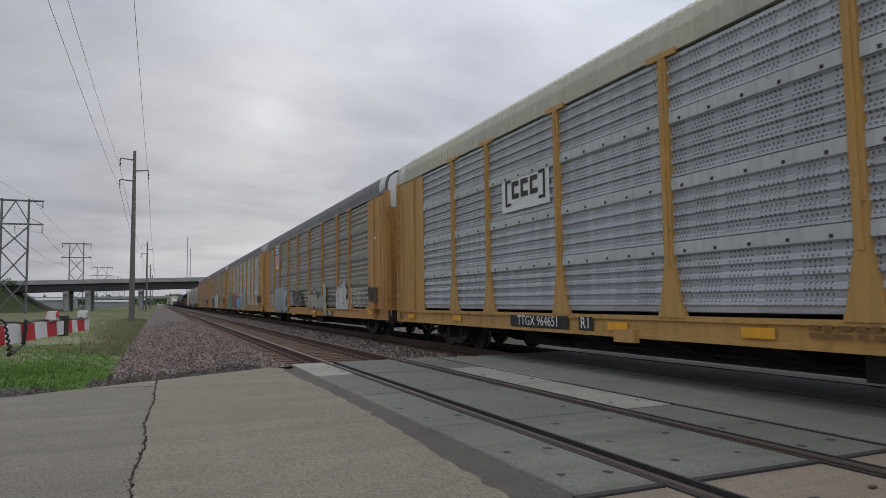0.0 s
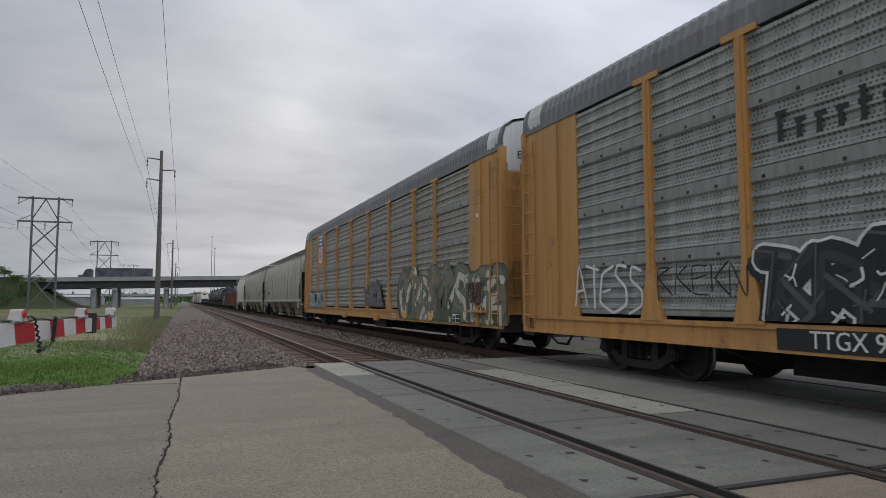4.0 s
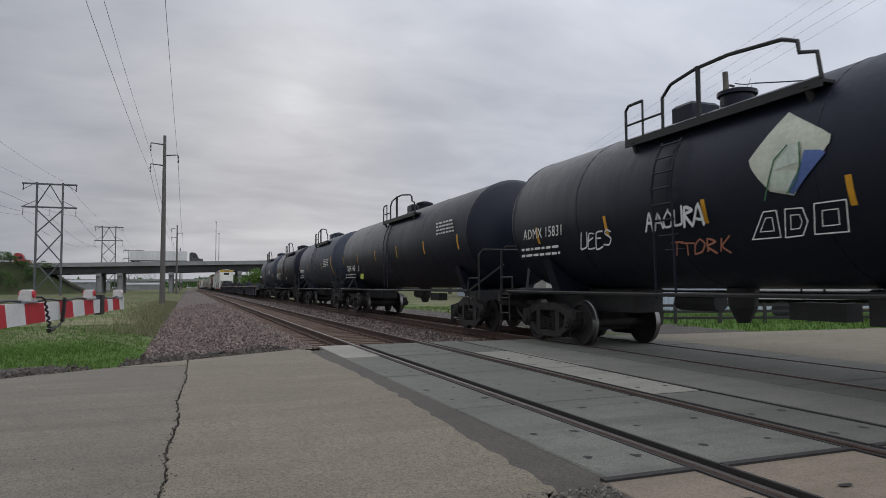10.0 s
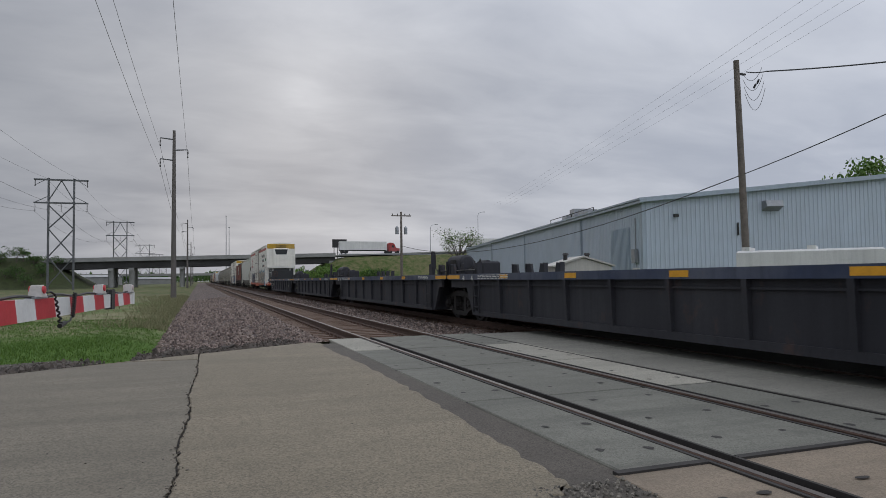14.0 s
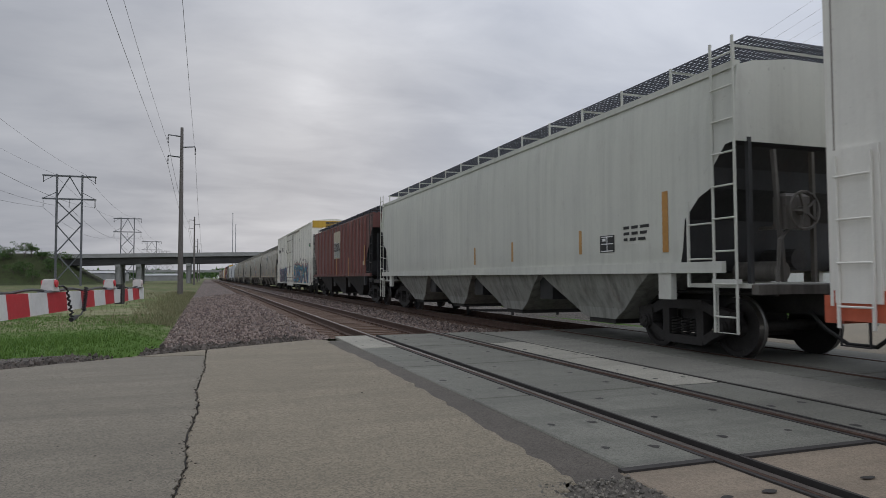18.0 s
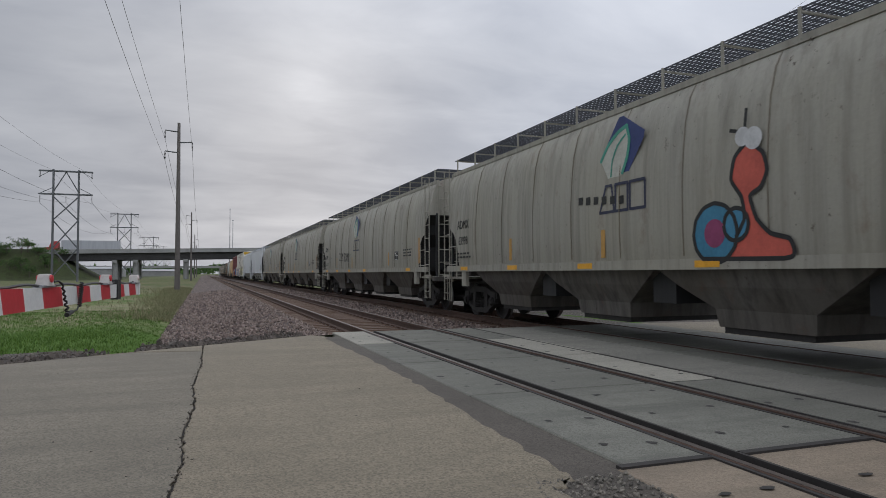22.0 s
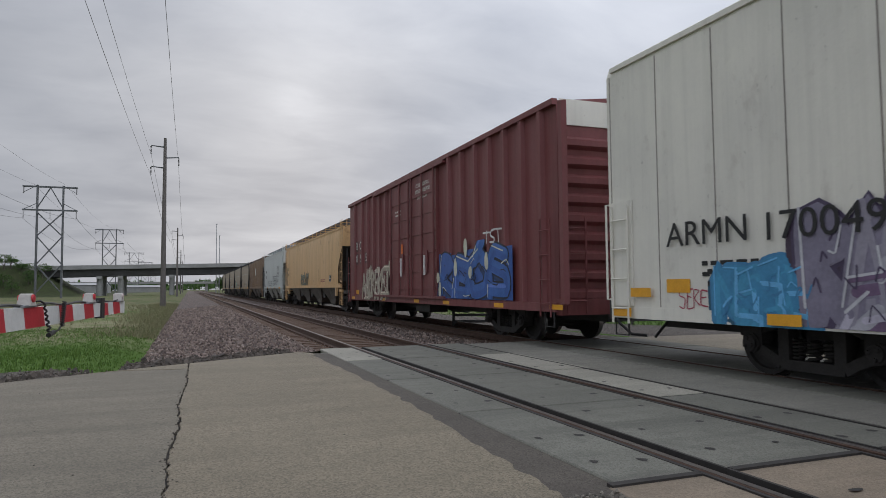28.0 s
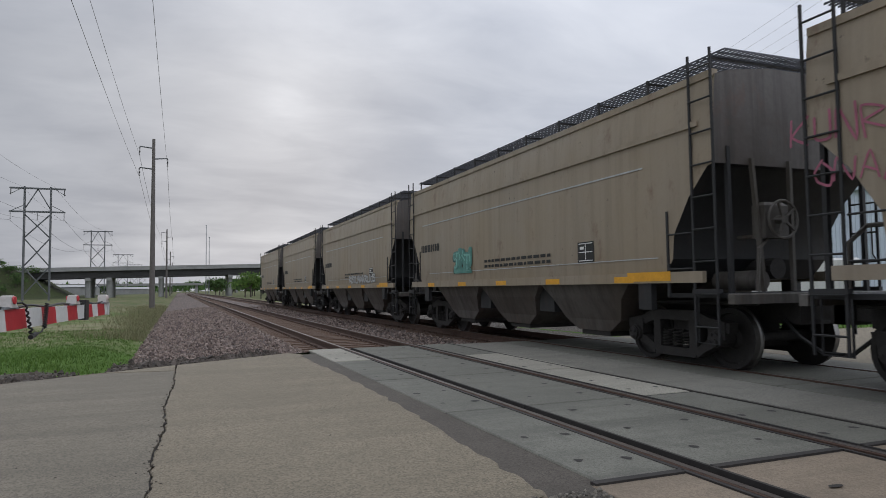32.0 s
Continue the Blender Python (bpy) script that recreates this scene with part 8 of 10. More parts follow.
    made = [grain_car(a, b, num, 60 + i, emb) for i, (a, b, num, emb) in enumerate(cars)]
    c = made[0]
    tag(c, 485.9, 485.0, 1.55, 2.25, (0.03, 0.03, 0.03), 71, X - 0.004, 0.035, 3)
    tag(c, 485.8, 485.1, 1.7, 2.3, (0.03, 0.03, 0.03), 77, X - 0.004, 0.03, 2)
    tag(c, 494.2, 490.2, 1.6, 1.95, (0.1, 0.1, 0.1), 72, X - 0.004, 0.03, 10)
    c = made[1]
    snail = MB()
    y = lambda s: c.y(506.0 + (s - 506.0) * 0.72)
    body = [(507.05, 1.40), (506.9, 1.55), (506.3, 1.62), (506.0, 1.9), (506.05, 2.2), (506.3, 2.45), (506.2, 2.75), (505.9, 2.9), (505.55, 2.75), (505.45, 2.5), (505.6, 2.3), (505.85, 2.2), (505.7, 1.9), (505.4, 1.7), (505.0, 1.62), (504.9, 1.45), (505.1, 1.38)]
    snail.add([(X - 0.004, y(s), z) for s, z in body], [tuple(range(len(body)))])
    put("graffiti_drawing", snail.mesh("graffiti_drawing"), spray((0.55, 0.10, 0.07)), c.ob)
    line, marks = MB(), []
    ribbon(line, [(y(s), z) for s, z in body + body[:1]], 0.06, X - 0.005, 0, marks, True)
    for s, z, r in ((506.75, 1.75, 0.42), (506.2, 1.85, 0.22)):
        ribbon(line, [(y(s) + r * math.cos(t), z + r * math.sin(t)) for t in [i * math.pi / 6 for i in range(13)]], 0.06, X - 0.0075, 0, marks, True)
    sprayed(c, "graffiti_outline", line, [spray(K)], marks)
    for s, z, r, col in ((506.75, 1.75, 0.42, (0.04, 0.20, 0.32)), (506.2, 1.85, 0.22, (0.06, 0.25, 0.4)), (506.75, 1.75, 0.2, (0.25, 0.04, 0.12)), (505.75, 2.95, 0.15, (0.6, 0.6, 0.6)), (506.0, 3.0, 0.13, (0.6, 0.6, 0.6))):
        mb = MB().add([(X - 0.006 - (0.003 if r < 0.21 else 0), y(s) + r * math.cos(t), z + r * math.sin(t)) for t in [i * math.pi / 9 for i in range(18)]], [tuple(range(18))])
        put("graffiti_drawing", mb.mesh("graffiti_drawing"), spray(col), c.ob)
    mb, k = MB(), [0]
    stroke(mb, [(y(505.95), 3.1), (y(505.9), 3.35)], 0.05, X - 0.004, k)
    stroke(mb, [(y(506.1), 3.08), (y(506.3), 3.12)], 0.05, X - 0.004, k)
    put("graffiti_drawing", mb.mesh("graffiti_drawing"), spray(K), c.ob)
    mb = MB()
    for i in range(6):
        mb.box(X - 0.003, X - 0.001, y(511.6 - 0.36 * i) - 0.07, y(511.6 - 0.36 * i) + 0.07, 2.48 - 0.02 * i, 2.62 - 0.02 * i)
    c.part("bare_patches", mb, LETTER_K)
    c = made[2]
    c.text("22Y SON !", 0.62, 532.3, 1.98, LETTER_K, X - 0.004, 0.95, 1.05, -2)
    tag(c, 536.6, 535.9, 1.75, 2.1, (0.08, 0.08, 0.08), 75, X - 0.004, 0.03, 3)
    c = made[4]
    tag(c, 578.0, 577.2, 1.8, 2.1, (0.2, 0.2, 0.19), 76, X - 0.004, 0.03, 3)
    mb = MB()
    for s, z, r in ((574.9, 2.55, 0.08), (575.2, 2.52, 0.05), (575.9, 2.42, 0.07), (576.8, 2.45, 0.05), (574.4, 2.6, 0.04)):
        mb.box(X - 0.003, X - 0.001, c.y(s) - r, c.y(s) + r * 0.6, z - r, z + r)
    c.part("bare_patches", mb, LETTER_K)

    for s0, s1, lab in ((581.47, 601.78, "bright white covered hopper with yellow marks"), (601.78, 622.16, "bright white covered hopper in clean paint")):
        c = hopper(s0, s1, HOP_WHITE, lab, "angular", "round", 4, HOP_WHITE, HOP_WHITE, None, 2.2, 0, under=GRIME_SHADE_PALE)
        reflectors(c, [(s0 + 1.9, 1.95)], 0.13, 0.7, -1.548, spray((0.6, 0.42, 0.05)))
        reflectors(c, [(s0 + 5 + 2.4 * k, 1.6) for k in range(5)], 0.08, 0.3, -1.548, spray((0.6, 0.42, 0.05)))
        stencil_box(c, s0 + 3.4, 1.75, 0.42, 0.3, -1.548)
        c.bars(s0 + 3.2, s0 + 2.3, 2.15, 3, LETTER_K, -1.548, 0.05, 0.1, 14)
        c.bars(s1 - 1.6, s1 - 2.6, 2.4, 1, LETTER_K, -1.548, 0.18, 0.4, 15)
        c.bars(s1 - 1.6, s1 - 2.6, 2.0, 1, LETTER_K, -1.548, 0.18, 0.4, 16)
        c.bars(s0 + 14, s0 + 12.4, 1.35, 1, LETTER_K, -1.58, 0.07, 0.1, 17)

    c = hopper(666.2, 687.12, HOP_TAN, "rust-stained tan yellow covered hopper with roof walk", "angular", "round", 4, HOP_TAN, HOP_TAN, None, 2.35, 0)
    stencil_box(c, 669.8, 1.72, 0.45, 0.32, -1.548)
    graffiti(c, 679.2, 676.5, 1.42, 2.15, [(0.25, 0.24, 0.18), (0.16, 0.17, 0.13)], (0.05, 0.05, 0.04), 81, 4, -1.548, 0.16)
    c.bars(672.4, 671.2, 1.65, 2, spray((0.3, 0.06, 0.04)), -1.548, 0.05, 0.09, 18)
    c.bars(685.8, 684.6, 2.5, 1, spray((0.3, 0.2, 0.08)), -1.548, 0.2, 0.4, 19)
    c.bars(685.8, 684.6, 2.1, 1, spray((0.3, 0.2, 0.08)), -1.548, 0.2, 0.4, 20)

    # the slope tone here is the car's grey with its shade painted in
    c = hopper(687.12, 702.53, HOP_GREY, "cool grey covered hopper with black scrawls", "angular", "round", 3, HOP_GREY, HOP_GREY, GRIME_SHADE_PALE, 2.0, 0, under=GRIME_SHADE_PALE)
    c.text("NAEX", 0.3, 699.55, 2.72, LETTER_K, -1.548, 0.8)
    c.text("4352", 0.3, 699.55, 2.25, LETTER_K, -1.548, 0.9)
    tag(c, 698.1, 695.1, 1.42, 1.9, K, 82, -1.55, 0.05, 7)
    tag(c, 694.9, 691.7, 1.85, 2.3, K, 83, -1.55, 0.05, 7)
    tag(c, 694.2, 691.9, 1.5, 1.85, K, 84, -1.55, 0.045, 6)
    stencil_box(c, 691.2, 1.9, 0.42, 0.3, -1.548)
    c.bars(691.7, 690.5, 3.0, 4, spray((0.2, 0.2, 0.2)), -1.548, 0.05, 0.1, 21)
    c.bars(691.7, 690.4, 2.5, 4, spray((0.2, 0.2, 0.2)), -1.548, 0.05, 0.1, 22)
    reflectors(c, [(690.0, 1.30)], 0.95, 0.12, -1.579)
    reflectors(c, [(693.3, 1.30), (696.0, 1.3), (698.4, 1.3)], 0.4, 0.1, -1.579)
    for o in (-1, 1):
        c.part("roof_corrugation", MB().box(-1.515, -1.495, -c.half + 0.8, c.half - 0.8, 3.62, 3.66).box(-1.52, -1.5, -c.half + 0.8, c.half - 0.8, 3.78, 3.82), HOP_GREY)

    c = hopper(702.53, 718.6, HOP_BROWN2, "weathered brown hopper with outside posts and white disc", "angular", "long", 3, HOP_BROWN2, HOP_BROWN2, None, 2.0, 0,
               [x - 710.565 for x in (717.35, 716.15, 715.05, 713.9, 712.8, 711.7, 710.6, 709.5, 708.45, 707.3, 706.2, 705.1, 704.0)], 0.2, DARK_BR, walk=4.42)
    mb = MB().add([(-1.612, c.y(709.8) + 0.4 * math.cos(t), 2.99 + 0.4 * math.sin(t)) for t in [i * math.pi / 14 for i in range(28)]], [tuple(range(28))])
    put("white_disc", mb.mesh("white_disc"), spray((0.66, 0.68, 0.64)), c.ob, label="plain white painted disc")
    c.text("CG", 0.34, 715.6, 2.62, LETTER_K, -1.545, 0.9)
    c.text("AX", 0.34, 714.5, 2.62, LETTER_K, -1.545, 0.9)
    c.text("92", 0.34, 715.55, 2.14, LETTER_K, -1.545, 0.9)
    c.text("74", 0.34, 714.5, 2.14, LETTER_K, -1.545, 0.9)
    reflectors(c, [(713.95, 1.55), (711.72, 1.55), (709.45, 1.55), (707.3, 1.55)], 0.1, 0.5, -1.606, spray((0.60, 0.34, 0.04)))

    marks = [(718.6, 732.15), (732.15, 746.3), (746.3, 760.2), (760.2, 773.8), (773.8, 787.2)]
    for i, (s0, s1) in enumerate(marks):
        c = hopper(s0, s1, HOP_KHAKI, "khaki angular covered hopper stained with rust and dust", "angular", "angle", 3, LETTER_DK, HOP_KHAKI, None, 2.15, 0, None, 0.16, DARK_BR, LETTER_DK, walk=4.46, wall=DARK_BR)
        c.part("side_crease", MB().box(-1.565, -1.535, -c.half + 1.0, c.half - 1.0, 3.42, 3.5), HOP_KHAKI)
        c.part("scuff_line", MB().box(-1.547, -1.541, -c.half + 2.2, c.half - 1.9, 3.02, 3.045), PALESTRIP)
        c.part("scuff_line", MB().box(-1.547, -1.541, -c.half + 1.9, c.half - 2.4, 1.62, 1.635), PALESTRIP)
        stencil_box(c, s0 + 3.8, 1.82, 0.5, 0.36, -1.55)
        reflectors(c, [(s0 + 2.7 + 2.2 * k, 1.31) for k in range(5)], 0.5, 0.1, -1.579)
        reflectors(c, [(s0 + 2.1, 1.35)], 1.0, 0.14, -1.581)
        c.bars(s1 - 1.8, s1 - 3.2, 2.25, 1, LETTER_K, -1.55, 0.2, 0.4, 30 + i)
        c.bars(s0 + 8.0, s0 + 5.0, 1.8, 2, LETTER_K, -1.55, 0.06, 0.12, 40 + i)
        if i == 0:
            tag(c, 731.7, 729.9, 2.75, 3.15, (0.38, 0.11, 0.17), 91, -1.552, 0.03, 6)
            tag(c, 731.4, 730.3, 2.3, 2.6, (0.38, 0.11, 0.17), 92, -1.552, 0.03, 4)
        if i == 1:
            graffiti(c, 741.95, 740.95, 1.6, 2.1, [(0.1, 0.3, 0.25)], (0.12, 0.28, 0.24), 93, 2, -1.552, 0.3)
        if i == 2:
            graffiti(c, 753.5, 749.5, 1.45, 1.75, [(0.5, 0.5, 0.48)], (0.2, 0.2, 0.2), 94, 8, -1.552, 0.2)

# ---- tank cars ----
TANK_BLACK = paint("black_tank_paint", (0.0075, 0.0105, 0.021), 0.04, 0.2, 0.42, 0.012, spec=0.28)
TANK_GREY = paint("worn_blue_grey_tank_paint", (0.028, 0.038, 0.06), 0.1, 0.45, 0.5, 0.06)


def tank(s0, s1, mat, label, plat, shift=-0.65, r=1.46):
    c = Car("tank_car", label, "rail car", s0, s1)
    hl, zc = c.half - 0.75, 2.60
    prof = [(-hl + 0.62 - 0.62 * math.cos(t * math.pi / 16), max(0.03, r * math.sin(t * math.pi / 16))) for t in range(9)]
    rear = [(-a, q) for a, q in reversed(prof)]
    shell = MB().turn(prof + rear, "y", 44, (0, 0, zc))
    c.part("shell", shell, mat, smooth=True)
    L = 2 * (hl - 0.62)
    for k in range(5):
        y = -L / 2 + L * k / 4
        c.part("jacket_band", MB().turn([(y - 0.03, r - 0.01), (y - 0.025, r + 0.006), (y + 0.025, r + 0.006), (y + 0.03, r - 0.01)], "y", 40, (0, 0, zc)), mat, smooth=True)
    # top platform, dome and rails
    p = c.part("platform", MB().box(-1.25, -0.45, -plat / 2, plat / 2, 3.80, 3.84).box(0.45, 1.25, -plat / 2, plat / 2, 3.80, 3.84).box(-1.27, -1.23, -plat / 2, plat / 2, 3.74, 3.86).box(1.23, 1.27, -plat / 2, plat / 2, 3.74, 3.86)
               .bar((-1.25, -plat / 2 + 0.2, 3.8), (-1.1, -plat / 2 + 0.2, 3.45), 0.06, 0.06).bar((-1.25, plat / 2 - 0.2, 3.8), (-1.1, plat / 2 - 0.2, 3.45), 0.06, 0.06), STEEL, at=(0, shift, -0.18))
    h = plat / 2
    for x in (-1.24, 1.24):
        mb = MB()
        # low loop at the rear, a tall hoop rail over the manway, running down to the front
        mb.pipe([(x, h, 3.84), (x, h, 4.38), (x, h - 0.08, 4.45), (x, h - 0.45, 4.45)], 0.026, 6)
        mb.pipe([(x, h - 0.95, 3.84), (x, h - 0.95, 4.36), (x, h - 1.15, 4.52), (x, h - 1.7, 4.60), (x, h - 2.35, 4.60), (x, -h + 0.55, 4.50), (x, -h + 0.32, 4.40), (x, -h + 0.3, 4.25), (x, -h + 0.05, 4.18), (x, -h, 3.84)], 0.028, 6)
        mb.rod((x, h, 4.12), (x, h - 0.95, 4.12), 0.018, n=6).rod((x, h - 0.45, 4.45), (x, h - 0.45, 3.84), 0.02, n=6)
        mb.rod((x, h - 1.75, 3.84), (x, h - 1.75, 4.62), 0.04, n=6)
        c.part("railing", mb, STEEL, at=(0, shift, -0.18))
    c.part("manway", MB().turn([(3.95, 0.26), (4.24, 0.26), (4.25, 0.31), (4.31, 0.31), (4.36, 0.16), (4.39, 0.05)], "z", 16), mat, smooth=True)
    c.part("valve_box", MB().cbox(-0.3, 0.3, 0.7, 1.2, 3.95, 4.35, 0.05), mat)
    # ladders down the sides at the middle
    for x in (-1, 1):
        mb = MB()
        for y in (-0.22, 0.22):
            pts = [(x * (r + 0.1) * math.sin(a), y, zc + (r + 0.1) * math.cos(a)) for a in [radians(d) for d in (58, 72, 86, 100)]]
            mb.pipe(pts + [(x * 1.5, y, 1.0)], 0.02, 5)
        for k in range(8):
            a = radians(60 + 9 * k)
            mb.rod((x * (r + 0.1) * math.sin(a), -0.22, zc + (r + 0.1) * math.cos(a)), (x * (r + 0.1) * math.sin(a), 0.22, zc + (r + 0.1) * math.cos(a)), 0.014, n=5)
        c.part("ladder", mb, mat)
        c.part("hand_rail", MB().pipe([(x * 1.52, -hl + 0.4, 1.08), (x * 1.54, 0, 1.06), (x * 1.52, hl - 0.4, 1.08)], 0.03, 6), STEEL)
    for s in (-1, 1):
        e = s * hl
        c.part("stub_sill", MB().cbox(-0.34, 0.34, s * (c.half - 0.55), e - s * 3.4, 0.68, 1.14, 0.03).box(-1.45, 1.45, e + s * 0.12, e + s * 0.24, 0.86, 1.10), STEEL)
        c.part("saddle", MB().along_y([(-1.0, 1.0), (1.0, 1.0), (1.28, 1.75), (1.1, 1.62), (0.6, 1.28), (0, 1.13), (-0.6, 1.28), (-1.1, 1.62), (-1.28, 1.75)], e - s * 1.9, e - s * 1.6), mat)
        c.part("end_platform", MB().box(-1.45, 1.45, e - s * 0.5, e + s * 0.15, 1.0, 1.06), STEEL)
        mb = MB()
        mb.pipe([(-1.42, e + s * 0.1, 1.05), (-1.42, e + s * 0.1, 2.0), (-1.3, e + s * 0.1, 2.12), (1.3, e + s * 0.1, 2.12), (1.42, e + s * 0.1, 2.0), (1.42, e + s * 0.1, 1.05)], 0.028, 6)
        mb.pipe([(-1.42, e + s * 0.1, 1.4), (-1.44, e - s * 0.5, 1.4), (-1.46, e - s * 0.55, 1.05)], 0.022, 6)
        mb.bar((-1.3, e - s * 0.9, 1.05), (-0.7, e + s * 0.05, 1.75), 0.05, 0.05)
        c.part("end_rail", mb, STEEL)
        ladder(c, -1.47, e - s * 0.2, 0.42, 1.1, 0.42, STEEL, 2)
    c.part("bottom_outlet", MB().turn([(1.15, 0.25), (0.85, 0.22), (0.6, 0.1)], "z", 12), STEEL)
    c.part("valve_gear", MB().box(-0.15, 0.15, -1.9, -1.0, 0.7, 0.95), STEEL)
    c.part("air_reservoir", MB().rod((0.3, 0.8, 0.9), (0.3, 1.8, 0.9), 0.16, n=10), STEEL)
    brake_wheel(c, 0.55, -hl - 0.35, 1.75, STEEL, -1)
    c.running_gear(2.15)
    return c


def on_tank(z, r=1.46, zc=2.60, lift=0.004):
    """x of the near flank of the tank at a height."""
    return -math.sqrt(max(0.01, r * r - (z - zc) ** 2)) - lift


def curved_patch(c, s, z0, z1, w, mat, name="reflector"):
    mb = MB()
    n = 5
    zs = [z0 + (z1 - z0) * k / n for k in range(n + 1)]
    y = c.y(s)
    mb.v = [(on_tank(z), y - w / 2, z) for z in zs] + [(on_tank(z), y + w / 2, z) for z in zs]
    mb.f = [(i, n + 1 + i, n + 2 + i, i + 1) for i in range(n)]
    put(name, mb.mesh(name), mat, c.ob)


def build_tanks():
    X = -1.47
    spec = [(229.0, 242.0, TANK_BLACK, "black tank car with painted leaf emblem and graffiti", 3.8),
            (242.0, 259.6, TANK_BLACK, "long glossy black tank car with yellow marks", 3.8),
            (259.6, 272.8, TANK_GREY, "worn blue-grey tank car with top railing", 3.8, -1.2),
            (272.8, 285.1, TANK_BLACK, "black tank car with yellow marks and railing", 3.8, -1.15),
            (285.1, 298.0, TANK_GREY, "dark blue-grey tank car with top railing", 3.8)]
    cars = [tank(*a) for a in spec]
    c = cars[0]
    y = c.y(233.2)
    x = on_tank(2.85) - 0.012
    pale = spray((0.58, 0.60, 0.47))
    def flat(pts, lift, mat, name):
        # laid on the round flank in level strips
        za, zb = min(z for _, z in pts), max(z for _, z in pts)
        mb = MB()
        for k in range(13):
            z = za + (zb - za) * min(0.999, max(0.001, k / 12))
            cut = [a[0] + (b[0] - a[0]) * (z - a[1]) / (b[1] - a[1]) for a, b in zip(pts, pts[1:] + pts[:1]) if (a[1] - z) * (b[1] - z) < 0]
            mb.v += [(on_tank(z) - lift * 0.5, c.y(min(cut)), z), (on_tank(z) - lift * 0.5, c.y(max(cut)), z)]
        mb.f = [(2 * k, 2 * k + 1, 2 * k + 3, 2 * k + 2) for k in range(12)]
        put(name, mb.mesh(name), mat, c.ob)
    flat([(233.9, 2.8), (233.41, 3.36), (232.72, 2.94), (232.67, 2.86), (233.22, 2.28), (233.5, 2.31), (233.74, 2.57), (233.82, 2.68)], 0.02, pale, "emblem_leaf")
    flat([(233.08, 2.64), (233.04, 2.8), (232.72, 2.74), (233.22, 2.29), (233.31, 2.33)], 0.03, spray((0.10, 0.16, 0.40)), "emblem_shadow")
    flat([(233.36, 2.9), (233.1, 2.9), (233.08, 2.62), (233.3, 2.34), (233.5, 2.36), (233.56, 2.5), (233.5, 2.72)], 0.032, spray((0.62, 0.68, 0.56)), "emblem_blade")
    mb, k = MB(), [0]
    for pts in ([(233.62, 2.27), (233.55, 2.51), (233.46, 2.75), (233.26, 2.9)], [(233.28, 2.31), (233.16, 2.45), (233.09, 2.62), (233.09, 2.9)]):
        stroke(mb, [(c.y(s), z) for s, z in pts], 0.022, -1.485, k)
    put("emblem_vein", mb.mesh("emblem_vein"), spray((0.05, 0.16, 0.07)), c.ob)
    # the brand's word as three plain outlined blocks
    for pts in ([(233.88, 1.79), (233.7, 2.13), (233.5, 2.13), (233.44, 1.79)], [(233.37, 1.78), (233.37, 2.13), (233.12, 2.12), (233.05, 1.95), (233.12, 1.79)], [(232.96, 1.79), (232.96, 2.15), (232.55, 2.15), (232.53, 1.79)]):
        mb, k = MB(), [0]
        stroke(mb, [(c.y(s), z) for s, z in pts + pts[:1]], 0.016, -1.432, k)
        stroke(mb, [(c.y(s * 0.5 + 0.5 * sum(q[0] for q in pts) / len(pts)), 1.965 + (z - 1.965) * 0.5) for s, z in pts + pts[:1]], 0.012, -1.432, k)
        put("emblem_block", mb.mesh("emblem_block"), LETTER_W, c.ob)
    c.text("ADMX 15831", 0.3, 239.3, 2.28, LETTER_W, X - 0.01, 0.85, 1.15)
    c.bars(240.2, 238.6, 1.95, 2, LETTER_W, X - 0.01, 0.05, 0.13, 51)
    tag(c, 237.9, 236.9, 1.85, 2.2, (0.66, 0.66, 0.63), 101, X - 0.01, 0.035, 4)
    tag(c, 236.0, 234.7, 2.05, 2.35, (0.66, 0.66, 0.63), 102, X - 0.01, 0.045, 6)
    tag(c, 235.4, 234.2, 1.65, 1.85, (0.30, 0.10, 0.05), 103, X - 0.01, 0.03, 5)
    for s in (239.6, 237.15, 234.75, 232.5):
        curved_patch(c, s, 2.08, 2.42, 0.08, YEL)
    c = cars[1]
    c.text("TLEX 1140", 0.35, 256.5, 1.98, LETTER_W, X - 0.02, 0.95)
    c.bars(257.5, 255.6, 1.7, 2, LETTER_W, X - 0.03, 0.035, 0.12, 52)
    c.patch("placard", 255.45, 254.9, 1.52, 1.74, spray((0.50, 0.62, 0.05)), -1.32, "bright yellow-green placard")
    stencil_box(c, 255.45, 1.98, 0.26, 0.24, -1.4)
    for s in (258.3, 255.5, 252.6, 249.7, 246.8, 244.0):
        curved_patch(c, s, 2.2, 2.6, 0.09, YEL)
    c.bars(245.6, 244.2, 3.0, 4, LETTER_W, X - 0.0, 0.05, 0.1, 53)
    c = cars[2]
    c.text("ADMX 19416", 0.28, 270.3, 2.15, LETTER_W, X - 0.01, 0.85)
    c.bars(270.9, 269.5, 1.85, 2, LETTER_W, X - 0.02, 0.05, 0.12, 54)
    for s in (271.6, 268.4, 266.1, 264.0):
        curved_patch(c, s, 2.15, 2.5, 0.09, YEL)
    curved_patch(c, 261.3, 1.7, 2.7, 0.12, YEL)
    c.bars(263.2, 261.8, 2.6, 5, LETTER_W, X - 0.005, 0.04, 0.085, 55)
    c = cars[3]
    c.text("ADMX 19242", 0.33, 282.15, 2.12, LETTER_W, X - 0.01, 1.12)
    c.bars(283.1, 280.9, 1.88, 2, LETTER_W, X - 0.02, 0.045, 0.1, 56)
    for s in (284.2, 282.5, 280.4, 278.25):
        curved_patch(c, s, 2.15, 2.6, 0.09, YEL)
    c.patch("placard", 278.5, 278.2, 1.74, 1.9, WHITESHEET, -1.36)
    c = cars[4]
